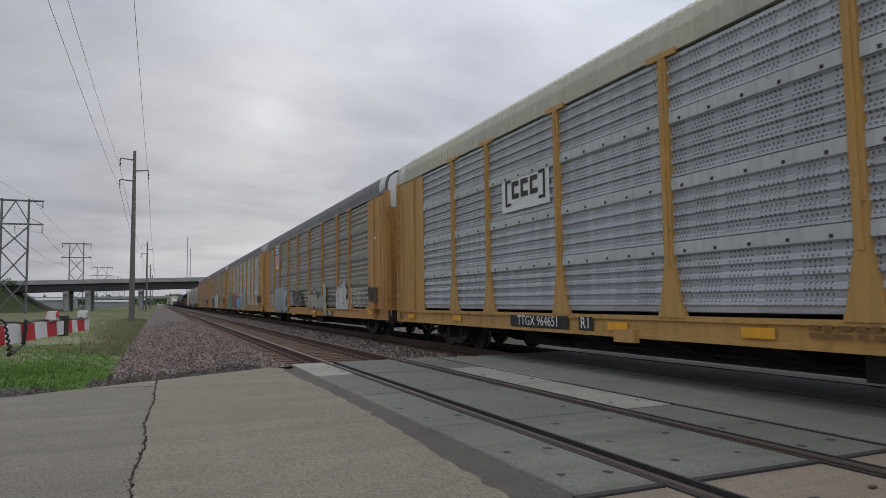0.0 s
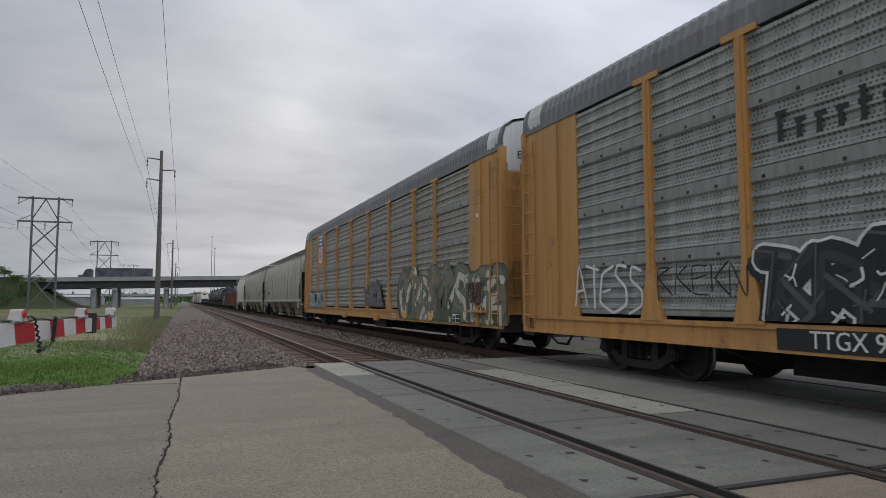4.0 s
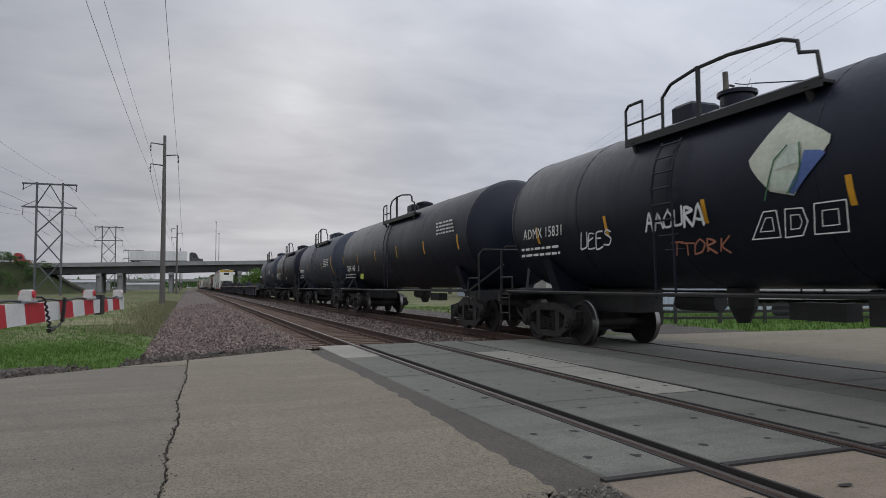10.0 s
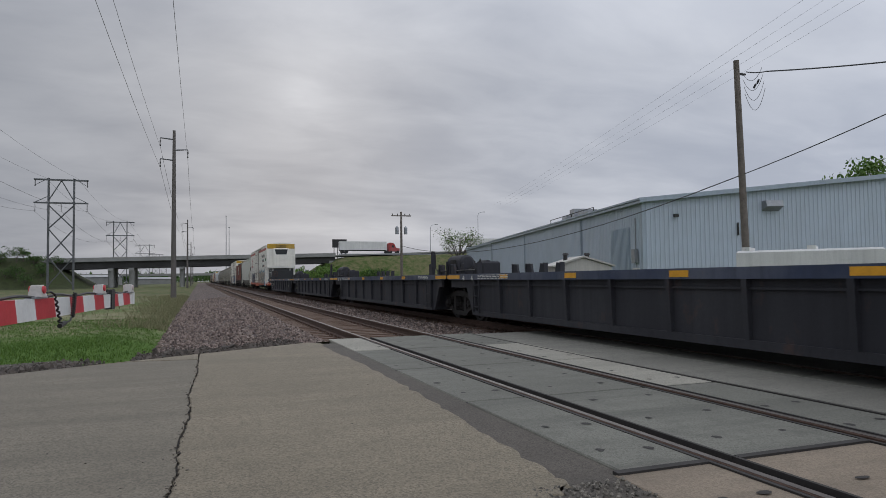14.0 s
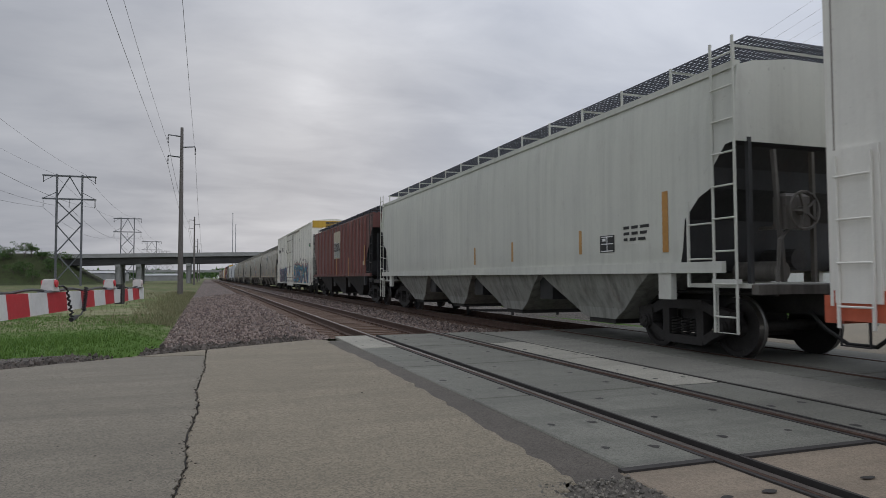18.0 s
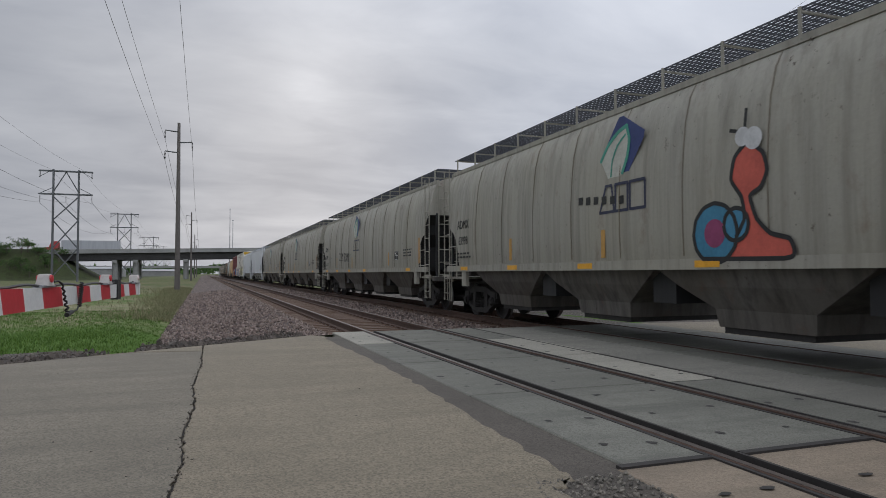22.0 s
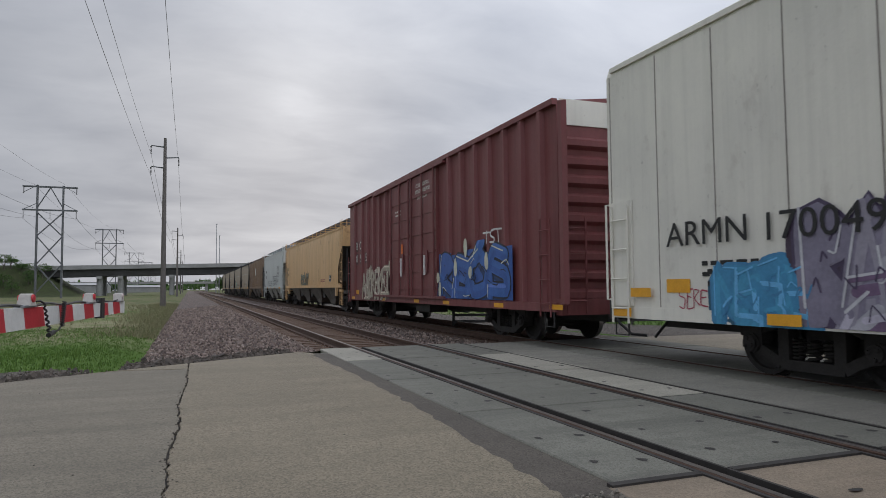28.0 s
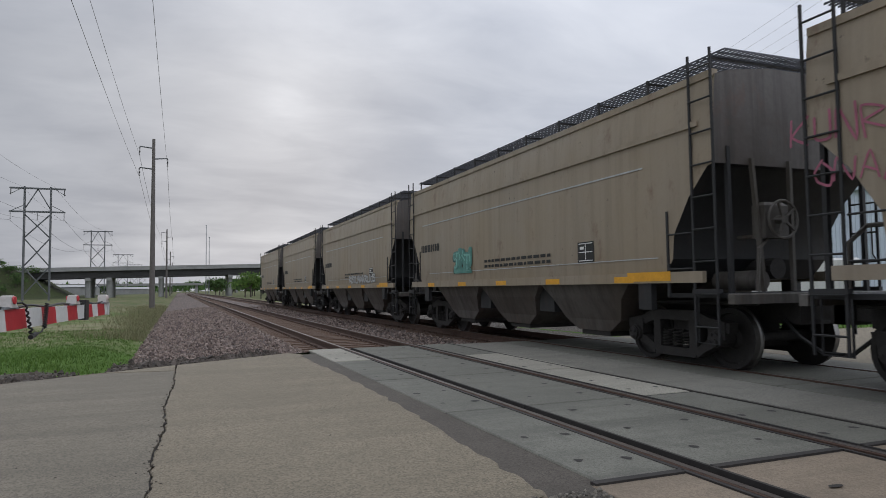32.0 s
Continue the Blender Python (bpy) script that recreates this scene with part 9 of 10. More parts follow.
    c.bars(297.0, 295.2, 2.1, 1, LETTER_W, X - 0.005, 0.16, 0.3, 57)
    curved_patch(c, 287.1, 1.8, 2.7, 0.1, YEL)
    c.bars(289.6, 288.3, 2.6, 4, LETTER_W, X - 0.005, 0.04, 0.085, 58)
    for s in (293.9, 291.5, 289.9):
        curved_patch(c, s, 2.1, 2.5, 0.08, YEL)


# ---- gondolas ----
GON_RED = paint("rusty_oxide_gondola", (0.138, 0.037, 0.029), 0.75, 0.7, 0.6, 0.04)
# darker tone for ends, top chords and the second car's posts
GON_BLACKISH = paint("blackish_gondola_steel", (0.034, 0.021, 0.020), 0.4, 0.5, 0.65, 0.04)
GON_DARK = paint("dark_rusty_gondola", (0.075, 0.020, 0.020), 0.4, 0.5, 0.55, 0.02)
SCRAP = plain("scrap_steel", (0.10, 0.07, 0.055), 0.8, 0.3, 0.4)


def gondola(s0, s1, mat, label, n, top=2.70, bulge=False, inset=0.45, post=None):
    c = Car("gondola_car", label, "rail car", s0, s1)
    hl = c.half - inset
    for x in (-1, 1):
        c.part("side_wall", MB().box(x * 1.40, x * 1.46, -hl, hl, 0.78, top), mat)
        c.part("top_chord", MB().cbox(min(x * 1.36, x * 1.56), max(x * 1.36, x * 1.56), -hl, hl, top - 0.02, top + 0.12, 0.03), GON_BLACKISH)
        c.part("side_sill", MB().box(x * 1.36, x * 1.52, -hl + 0.2, hl - 0.2, 0.66, 0.84), mat)
        for k in range(n + 1):
            y = -hl + 0.12 + (2 * hl - 0.24) * k / n
            c.part("side_post", MB().along_z([(x * 1.45, y - 0.1), (x * 1.555, y - 0.06), (x * 1.555, y + 0.06), (x * 1.45, y + 0.1)], 0.72, top), post or mat)
        if bulge and x < 0:
            mb, dent = MB(), random.Random(31)
            for k in range(n):
                y = -hl + 0.12 + (2 * hl - 0.24) * (k + 0.5) / n
                w = (2 * hl - 0.24) / n * 0.34
                for j in range(6):
                    z = 1.05 + 0.27 * j
                    q, dz, out = w * dent.uniform(0.75, 1.1), dent.uniform(-0.05, 0.05), dent.uniform(0.012, 0.05)
                    c1, c2 = y - q * dent.uniform(0.1, 0.6), y + q * dent.uniform(0.1, 0.6)
                    mb.add([(-1.462, y - q, z + dz), (-1.462, y + q, z + dz), (-1.462, y + q, z + 0.23), (-1.462, y - q, z + 0.23), (-1.462 - out, c1, z + 0.11 + dz), (-1.462 - out * dent.uniform(0.5, 1.2), c2, z + 0.12)],
                           [(0, 1, 5, 4), (1, 2, 5), (2, 3, 4, 5), (3, 0, 4)])
            c.part("pressed_dents", mb, mat)
    c.part("floor", MB().box(-1.4, 1.4, -hl, hl, 0.84, 0.94).box(-0.3, 0.3, -hl, hl, 0.55, 0.84), mat)
    for s in (-1, 1):
        c.part("end_wall", MB().box(-1.42, 1.42, s * hl, s * (hl - 0.06), 0.8, top + 0.05), GON_BLACKISH)
        for k in range(5):
            z = 1.05 + 0.36 * k
            c.part("end_rib", MB().along_x([(s * hl, z - 0.08), (s * (hl + 0.1), z - 0.05), (s * (hl + 0.1), z + 0.05), (s * hl, z + 0.08)], -1.42, 1.42), GON_BLACKISH)
        ladder(c, -1.58, s * (hl - 0.5), 0.95, 2.45, 0.46, mat, 5)
        ladder(c, -1.15, s * (hl + 0.14), 0.6, 2.3, 0.42, GON_BLACKISH, 4, 90)
        c.part("end_sill", MB().box(-1.5, 1.5, s * (hl - 0.3), s * (hl + 0.1), 0.66, 0.95), GON_BLACKISH)
    brake_wheel(c, 0.7, -hl - 0.25, 2.2, STEEL, -1)
    c.running_gear(2.2)
    return c


def build_gondolas():
    K, W = (0.012, 0.012, 0.013), (0.62, 0.60, 0.57)
    X = -1.47
    c = gondola(187.53, 208.74, GON_RED, "rusty oxide-red gondola with chalk drawings", 20, 2.58, False, 0.77)
    for k, (a, b, z0, z1) in enumerate(((195.3, 193.0, 1.0, 2.2), (193.0, 191.9, 0.8, 2.0), (202.2, 199.9, 1.1, 2.1), (198.6, 197.9, 1.2, 2.1), (190.9, 190.2, 1.1, 2.1), (190.0, 189.2, 1.4, 2.0), (205, 203.2, 1.2, 1.9))):
        tag(c, a, b, z0, z1, (0.42, 0.34, 0.31), 110 + k, -1.56 if k % 2 else -1.475, 0.014)
    chalk = random.Random(404)
    for k in range(34):
        # loose chalk scribbles, bay by bay
        s, z, mb, cnt = 188.9 + k * 0.5 + chalk.uniform(-0.2, 0.2), chalk.uniform(0.95, 1.6), MB(), [0]
        for j in range(2):
            pts, a, b = [], s + chalk.uniform(-0.2, 0.2), z + chalk.uniform(-0.1, 0.3)
            for i in range(7):
                pts.append((c.y(a), b))
                a, b = a + chalk.uniform(-0.16, 0.16), min(2.45, max(0.85, b + chalk.uniform(-0.2, 0.28)))
            stroke(mb, pts, chalk.uniform(0.008, 0.016), -1.4755, cnt)
        c.part("scrawl", mb, spray(chalk.choice(((0.42, 0.34, 0.31), (0.5, 0.46, 0.42), (0.36, 0.2, 0.18)))))
    blob(c, 189.35, 1.32, 0.07, 0.08, (0.15, 0.5, 0.36), 931, -1.478)
    c.patch("mark", 190.85, 190.25, 1.1, 1.5, spray(W), X - 0.005)
    c.patch("mark_inner", 190.8, 190.3, 1.14, 1.46, spray((0.09, 0.03, 0.025)), X - 0.009)
    mb = MB().box(X - 0.012, X - 0.010, c.y(190.56), c.y(190.53), 1.12, 1.48).box(X - 0.012, X - 0.010, c.y(190.8), c.y(190.3), 1.27, 1.3)
    c.part("mark_bars", mb, spray(W))
    reflectors(c, [(188.4, 1.3)], 0.09, 0.95, -1.565, spray((0.55, 0.25, 0.03)))
    reflectors(c, [(195.2, 1.3), (199.0, 1.3), (203.0, 1.3)], 0.08, 0.5, -1.565, spray((0.6, 0.42, 0.05)))
    c.bars(190.1, 189.3, 0.95, 2, spray(W), X - 0.005, 0.04, 0.09, 61)
    c.bars(191.5, 190.3, 2.45, 2, spray(W), X - 0.005, 0.03, 0.08, 62)
    c.bars(205.6, 204.4, 1.75, 2, LETTER_W, X - 0.005, 0.16, 0.28, 63)

    c = gondola(208.74, 228.97, GON_DARK, "dark gondola with bulging sides, graffiti and scrap load", 18, 2.62, True, 0.45, GON_BLACKISH)
    cols = [(0.38, 0.32, 0.13), (0.44, 0.41, 0.35), (0.06, 0.055, 0.05), (0.30, 0.25, 0.16), (0.14, 0.17, 0.17)]
    graffiti(c, 223.8, 214.0, 0.85, 2.4, cols, (0.05, 0.045, 0.04), 121, 17, -1.515, 0.34)
    graffiti(c, 216.2, 214.0, 1.2, 2.3, [(0.12, 0.2, 0.2), (0.4, 0.4, 0.38)], (0.05, 0.05, 0.05), 122, 3, -1.520, 0.3)
    reflectors(c, [(212.4, 0.86), (209.9, 0.88), (214.4, 0.82), (216.7, 0.82), (219.2, 0.82), (221.5, 0.82)], 0.5, 0.12, -1.562)
    c.patch("mark", 211.6, 211.15, 1.08, 1.4, spray(W), -1.525)
    c.patch("mark_inner", 211.56, 211.19, 1.11, 1.37, spray((0.05, 0.05, 0.045)), -1.529)
    c.patch("mark", 211.45, 211.25, 1.42, 1.56, spray((0.25, 0.5, 0.42)), -1.525)
    c.bars(228.3, 227.3, 1.95, 2, LETTER_W, -1.475, 0.2, 0.3, 64)
    rnd = random.Random(77)
    for k in range(46):
        y = rnd.uniform(-8.6, 8.6)
        mb = MB()
        p = Vector((rnd.uniform(-1.1, 1.0), y, 2.45))
        q = p + Vector((rnd.uniform(-0.5, 0.5), rnd.uniform(-0.8, 0.8), rnd.uniform(0.15, 0.42)))
        if k % 3:
            mb.bar(p, q, rnd.uniform(0.1, 0.4), rnd.uniform(0.05, 0.25))
        else:
            mb.rod(p, q, rnd.uniform(0.05, 0.14), n=8)
        c.part("scrap_piece", mb, SCRAP)
    c.part("scrap_coil", MB().ring((-1.0, c.y(214.4), 2.85), "x", 0.16, 0.03, 14, 5).ring((-0.9, c.y(214.35), 2.85), "x", 0.16, 0.03, 14, 5), SCRAP, "coil of scrap wire")
    c.part("scrap_wire", MB().pipe([(-1.2, c.y(213.4), 2.6), (-1.2, c.y(213.5), 2.95), (-1.2, c.y(213.9), 3.05), (-1.2, c.y(214.2), 3.12)], 0.025, 5), SCRAP)
    c.part("scrap_block", MB().bar((-1.0, c.y(210.6), 2.6), (-1.0, c.y(210.9), 2.98), 0.16, 0.15), SCRAP)


# ---- well cars ----
WELL_BLUE = paint("well_rail_blue", (0.028, 0.042, 0.088), 0.2, 0.4)
WELL_DARK = paint("well_side_dark", (0.023, 0.023, 0.029), 0.3, 0.4, 0.75, 0.05)


def well(s0, s1, first, last, label, seed):
    """One unit of an articulated well car; its trucks stand at the ends and are shared."""
    c = Car("well_car", label, "rail car", s0, s1)
    h = c.half
    # the well is shorter where a truck stands wholly under this unit
    E = {-1: h - 4.95 if first else h - 1.2, 1: h - 3.9 if last else h - 2.1}
    f, b = -E[-1], E[1]
    for x in (-1, 1):
        c.part("top_rail", MB().box(x * 1.36, x * 1.53, -h + 0.35, h - 0.35, 1.16, 1.32), WELL_BLUE, "blue top rail")
        c.part("side_plate", MB().box(x * 1.40, x * 1.44, f, b, 0.30, 1.17), WELL_DARK)
        c.part("bottom_chord", MB().box(x * 1.34, x * 1.5, f, b, 0.24, 0.36), WELL_DARK)
        c.part("stiffener", MB().box(x * 1.43, x * 1.475, f, b, 1.02, 1.05), WELL_DARK)
        n = 9
        for k in range(n + 1):
            y = f + 0.1 + (b - f - 0.2) * k / n
            c.part("side_rib", MB().along_y([(x * 1.43, 1.17), (x * 1.53, 1.17), (x * 1.50, 0.32), (x * 1.43, 0.30)], y - 0.045, y + 0.045), WELL_DARK)
        for s in (-1, 1):
            a = E[s]
            lap, low = (1.5, 0.86) if first and s < 0 else (0.15, 0.95)
            c.part("end_gusset", MB().along_x([(s * a, 0.24), (s * (a + lap), 0.26), (s * (a + (lap + 0.06 if lap > 1 else 0.55)), low), (s * (h - 0.4), low), (s * (h - 0.4), 1.2), (s * a, 1.2)], x * 1.38, x * 1.46), WELL_DARK)
    c.part("well_floor", MB().box(-1.36, 1.36, f, b, 0.24, 0.30), WELL_DARK)
    for s in (-1, 1):
        a = E[s]
        c.part("bulkhead", MB().box(-1.38, 1.38, s * (a - 0.05), s * (a + 0.05), 0.26, 1.2), WELL_DARK)
        c.part("end_deck", MB().box(-1.4, 1.4, s * a, s * (h - 0.25), 1.18, 1.27).box(-0.35, 0.35, s * a, s * (h - 0.1), 0.72, 1.18), WELL_DARK)
        for y in ((0.2, 1.85) if first and s < 0 else (0.35, 1.3)):
            for x in (-1.25, 1.25):
                c.part("container_guide", MB().along_x([(s * (a - 0.25 + y), 1.27), (s * (a + 0.15 + y), 1.27), (s * (a + 0.05 + y), 1.62), (s * (a - 0.15 + y), 1.60), (s * (a - 0.2 + y), 1.62)], x - 0.035, x + 0.035).box(x - 0.07, x + 0.07, s * (a - 0.24 + y), s * (a - 0.2 + y), 1.27, 1.63), WELL_DARK)
        c.part("deck_rail", MB().rod((-1.3, s * (a + 0.3), 1.42), (-1.3, s * (h - 0.4), 1.42), 0.025, n=6).rod((-1.3, s * (a + 0.3), 1.27), (-1.3, s * (a + 0.3), 1.42), 0.02, n=5).rod((-1.3, s * (h - 0.4), 1.27), (-1.3, s * (h - 0.4), 1.42), 0.02, n=5), STEEL)
        reflectors(c, [(c.mid + s * (a + (0.6 if first and s < 0 else 0.9 if s < 0 or last else 1.35)), 1.24)], 0.95, 0.1, -1.535)
        if s < 0 and not first:
            # reservoir drum on its saddles, hand brake post beside it
            drum = c.part("air_tank", MB().turn([(-0.62, 0.03), (-0.60, 0.17), (-0.52, 0.235), (0.52, 0.235), (0.60, 0.17), (0.62, 0.03)], "y", 18, (-0.85, -h + 0.42, 1.66)), WELL_DARK, "dark reservoir drum", smooth=True)
            for y in (-h - 0.05, -h + 0.9):
                c.part("tank_saddle", MB().box(-1.12, -0.58, y - 0.05, y + 0.05, 1.27, 1.72), WELL_DARK, parent=drum)
            c.part("tank_plate", MB().box(-1.092, -1.080, -h + 0.2, -h + 0.62, 1.57, 1.75), TRUCK, parent=drum)
            c.part("brake_post", MB().box(-1.36, -1.26, -h + 1.55, -h + 1.67, 1.0, 2.05).box(-1.36, -1.28, -h + 1.67, -h + 1.85, 1.3, 1.66), WELL_DARK)
            c.part("post_hose", MB().pipe([(-1.3, -h + 1.5, 2.02), (-1.3, -h + 1.42, 1.95), (-1.3, -h + 1.38, 1.5), (-1.3, -h + 1.2, 1.45), (-1.3, -h + 1.18, 1.3)], 0.018, 5), TRUCK)
        elif s > 0 and not last:
            c.part("brake_valve", MB().cbox(-0.95, -0.45, h - 1.55, h - 1.15, 1.27, 1.66, 0.04).rod((-0.7, h - 1.3, 1.60), (-0.7, h - 0.75, 1.60), 0.11, n=12), WELL_DARK)
            c.part("valve_pipe", MB().pipe([(-0.8, h - 1.1, 1.55), (-0.85, h - 0.6, 1.48), (-0.85, h + 0.1, 1.44), (-0.85, h + 0.4, 1.40)], 0.03, 6).pipe([(-1.0, h - 1.5, 1.3), (-1.0, h - 1.45, 1.72), (-0.9, h - 1.2, 1.74), (-0.9, h - 1.0, 1.3)], 0.018, 5), TRUCK)
            c.text("48", 0.17, c.mid + h - 1.52, 1.20, LETTER_W, -1.537, 0.8)
            c.text("45", 0.17, c.mid + h - 2.12, 1.20, LETTER_W, -1.537, 0.8)
    reflectors(c, [(c.mid - 4.5, 1.24), (c.mid + 4.6, 1.24), (c.mid - 1.5, 1.24), (c.mid + 1.6, 1.24)], 0.42, 0.1, -1.535)
    c.bars(c.mid + b - 0.4, c.mid + b - 2.2, 1.27, 3, LETTER_W, -1.536, 0.018, 0.04, seed)
    c.bars(c.mid + f + 1.25, c.mid + f + 0.25, 1.27, 3, LETTER_W, -1.536, 0.018, 0.04, seed + 1)
    for s in (-1, 1):
        ladder(c, -1.52, s * (E[s] - 0.25), 0.32, 1.16, 0.4, WELL_DARK, 3)
    truck(c, h - 0.05 if not last else h - 1.6, 0.86, 0.48)
    if first:
        truck(c, -h + 2.15, 0.86, 0.48)
    if first or last:
        s = -1 if first else 1
        brake_wheel(c, -0.9, s * (h - 1.6), 1.85, RAIL_SIDE, s)
        c.part("brake_stand", MB().box(-1.0, -0.7, s * (h - 1.5), s * (h - 1.35), 1.27, 1.9), WELL_DARK)
        c.part("grab_loop", MB().pipe([(-1.35, s * (h - 0.9), 1.27), (-1.35, s * (h - 0.9), 1.75), (-1.35, s * (h - 1.15), 1.75), (-1.35, s * (h - 1.15), 1.27)], 0.02, 5), STEEL)
        c.part("coupler", MB().box(-0.13, 0.13, s * (h - 0.6), s * (h + 0.1), 0.73, 0.95), TRUCK)
    return c


def build_wells():
    W = (0.55, 0.55, 0.52)
    units = [(297.9, 318.3), (318.3, 335.6), (335.6, 352.9), (352.9, 369.9), (369.9, 389.4)]
    for i, (a, b) in enumerate(units):
        c = well(a, b, i == 0, i == 4, "empty dark well car unit with blue top rail", 200 + 3 * i)
        if i == 0:
            tag(c, 303.75, 303.05, 0.5, 0.92, (0.45, 0.46, 0.3), 131, -1.51, 0.035, 5)
            mb, k = MB(), [0]
            for pts in ([(304.02, 0.78), (303.88, 0.8), (304.03, 0.55), (303.7, 0.36)], [(303.7, 0.42), (303.35, 0.5), (303.6, 0.42), (303.4, 0.4)], [(303.35, 0.5), (303.0, 0.3), (303.02, 0.45)], [(302.98, 0.75), (302.75, 0.7), (302.7, 0.82)], [(302.75, 0.7), (302.66, 0.6)]):
                stroke(mb, [(c.y(s), z) for s, z in pts], 0.03, -1.515, k)
            c.part("scrawl", mb, spray((0.45, 0.46, 0.36)), "pale sprayed scrawl")
            c.patch("paper_label", 301.65, 301.48, 0.68, 0.86, spray((0.5, 0.5, 0.42)), -1.465)
            c.patch("data_panel", 300.28, 299.9, 0.86, 1.16, spray((0.05, 0.06, 0.09)), -1.466)
            c.bars(300.25, 299.95, 1.1, 4, LETTER_W, -1.468, 0.02, 0.06, 231)
        if i == 3:
            tag(c, 367.95, 366.8, 0.5, 1.0, (0.17, 0.165, 0.11), 132, -1.51, 0.03, 3)
        if i == 4:
            tag(c, 386.0, 384.6, 0.45, 0.95, W, 134, -1.51, 0.03, 3)
            tag(c, 384.0, 383.0, 0.6, 0.95, W, 135, -1.51, 0.02, 4)
            tag(c, 372.6, 372.0, 0.6, 0.85, (0.14, 0.14, 0.1), 136, -1.47, 0.02, 3)
        if i == 1:
            c.part("fuel_tank", MB().turn([(-0.75, 0.05), (-0.7, 0.22), (0.7, 0.22), (0.75, 0.05)], "y", 14, (-0.6, c.y(320.8), 1.6)), WELL_BLUE, "blue air reservoir", smooth=True)


# ---- box cars and refrigerator cars ----
REEF_WHITE = paint("white_reefer_paint", (0.80, 0.775, 0.70), 0.16, 0.16, speckle=0.05)
REEF_CREAM = paint("cream_reefer_paint", (0.77, 0.745, 0.655), 0.16, 0.16, speckle=0.05)
REEF_RED = paint("reefer_red_stripe", (0.42, 0.075, 0.055), 0.1, 0.3)
REEF_ORANGE = paint("reefer_orange_sill", (0.55, 0.10, 0.035), 0.15, 0.3)
END_YEL = paint("reefer_end_yellow", (0.52, 0.31, 0.02), 0.1, 0.3)
# grimy joint colour, also used for the painted shadows of the lock bars
PANEL_LINE = paint("grimy_joint_and_shadow_line", (0.27, 0.235, 0.20), 0.4, 0.5)
BOX_MAROON = paint("maroon_boxcar_paint", (0.18, 0.042, 0.042), 0.25, 0.35, 0.55, 0.06)
DARKGLASS = plain("dark_grille", (0.015, 0.016, 0.018), 0.4)


def reefer(s0, s1, body, label, door, top=4.92, cap=None, sill=None, over=4.1, panels=9, stripe=None, unit=True):
    c = Car("refrigerator_car", label, "rail car", s0, s1)
    hl = c.half - 0.55
    r = 0.10
    prof = [(-1.53, 0.86), (1.53, 0.86), (1.53, top - 0.25), (1.48, top - 0.1), (1.36, top), (0, top + 0.14), (-1.36, top), (-1.48, top - 0.1), (-1.53, top - 0.25)]
    ring = lambda y, k: [(x * k, y, z) for x, z in prof]
    c.part("body", MB().loft([ring(-hl, 0.965), ring(-hl + 0.03, 0.985), ring(-hl + 0.10, 1.0), ring(hl - 0.10, 1.0), ring(hl - 0.03, 0.985), ring(hl, 0.965)]), body)
    d0, d1 = c.y(door[0]), c.y(door[1])
    for x in (-1, 1):
        c.part("side_sill", MB().box(x * 1.50, x * 1.54, -hl + 0.1, hl - 0.1, 0.70, 1.04 if sill else 0.88), sill or body)
        c.part("eave_rail", MB().box(x * 1.5, x * 1.56, -hl + 0.2, hl - 0.2, top - 0.20, top - 0.12), body)
        if stripe:
            c.part("stripe", MB().box(x * 1.531, x * 1.537, -hl + 0.12, hl - 0.12, top - 0.65, top - 0.40), stripe, "faded red stripe")
    for k in range(panels + 1):
        y = -hl + 0.15 + (2 * hl - 0.3) * k / panels
        if not (d1 - 0.1 < y < d0 + 0.1):
            c.part("panel_seam", MB().box(-1.536, -1.528, y - 0.009, y + 0.009, 0.9, top - 0.26), PANEL_LINE)
            c.part("panel_seam", MB().box(1.528, 1.536, y - 0.009, y + 0.009, 0.9, top - 0.26), PANEL_LINE)
    # sliding plug door on its tracks
    dr = c.part("door", MB().box(-1.585, -1.53, d1, d0, 0.98, top - 0.36), body, "plug door with locking bars")
    w = d0 - d1
    for k in (0.03, 0.30, 0.52, 0.78, 0.97):
        c.part("lock_bar", MB().rod((-1.615, d1 + w * k, 0.95), (-1.615, d1 + w * k, top - 0.36), 0.022, n=6), body, parent=dr)
        # dark strip beside the bar that paints its shadow on the door
        c.part("bar_shadow_gap", MB().box(-1.59, -1.584, d1 + w * k + 0.03, d1 + w * k + 0.055, 1.0, top - 0.4), PANEL_LINE, parent=dr)
        for z in (1.2, 2.1, 3.3, 4.3):
            c.part("bar_guide", MB().box(-1.64, -1.585, d1 + w * k - 0.05, d1 + w * k + 0.05, z - 0.035, z + 0.035), PANEL_LINE, parent=dr)
    for z in (2.62, 2.70):
        c.part("door_rib", MB().box(-1.60, -1.583, d1 + 0.05, d0 - 0.05, z - 0.012, z + 0.012), PANEL_LINE if z > 2.65 else body, parent=dr)
    for y0 in (d1 - 0.03, d0):
        c.part("door_edge", MB().box(-1.575, -1.53, y0, y0 + 0.03, 0.98, top - 0.36), PANEL_LINE, parent=dr)
    c.part("operating_lever", MB().bar((-1.66, d1 + w * 0.42, 2.5), (-1.66, d1 + w * 0.42, 1.45), 0.02, 0.03), PANEL_LINE, parent=dr)
    c.part("data_card", MB().box(-1.592, -1.585, d1 + w * 0.12, d1 + w * 0.22, 1.5, 1.75), LETTER_W, parent=dr)
    c.part("lock_handle", MB().box(-1.65, -1.6, d1 + w * 0.38, d1 + w * 0.46, 1.55, 2.2), PANEL_LINE, parent=dr)
    c.part("upper_track", MB().box(-1.60, -1.53, d1 - 3.6, d0 + 0.2, top - 0.34, top - 0.26), PANEL_LINE)
    c.part("lower_track", MB().box(-1.62, -1.53, d1 - 2.2, d0 + 0.2, 0.88, 0.95), PANEL_LINE)
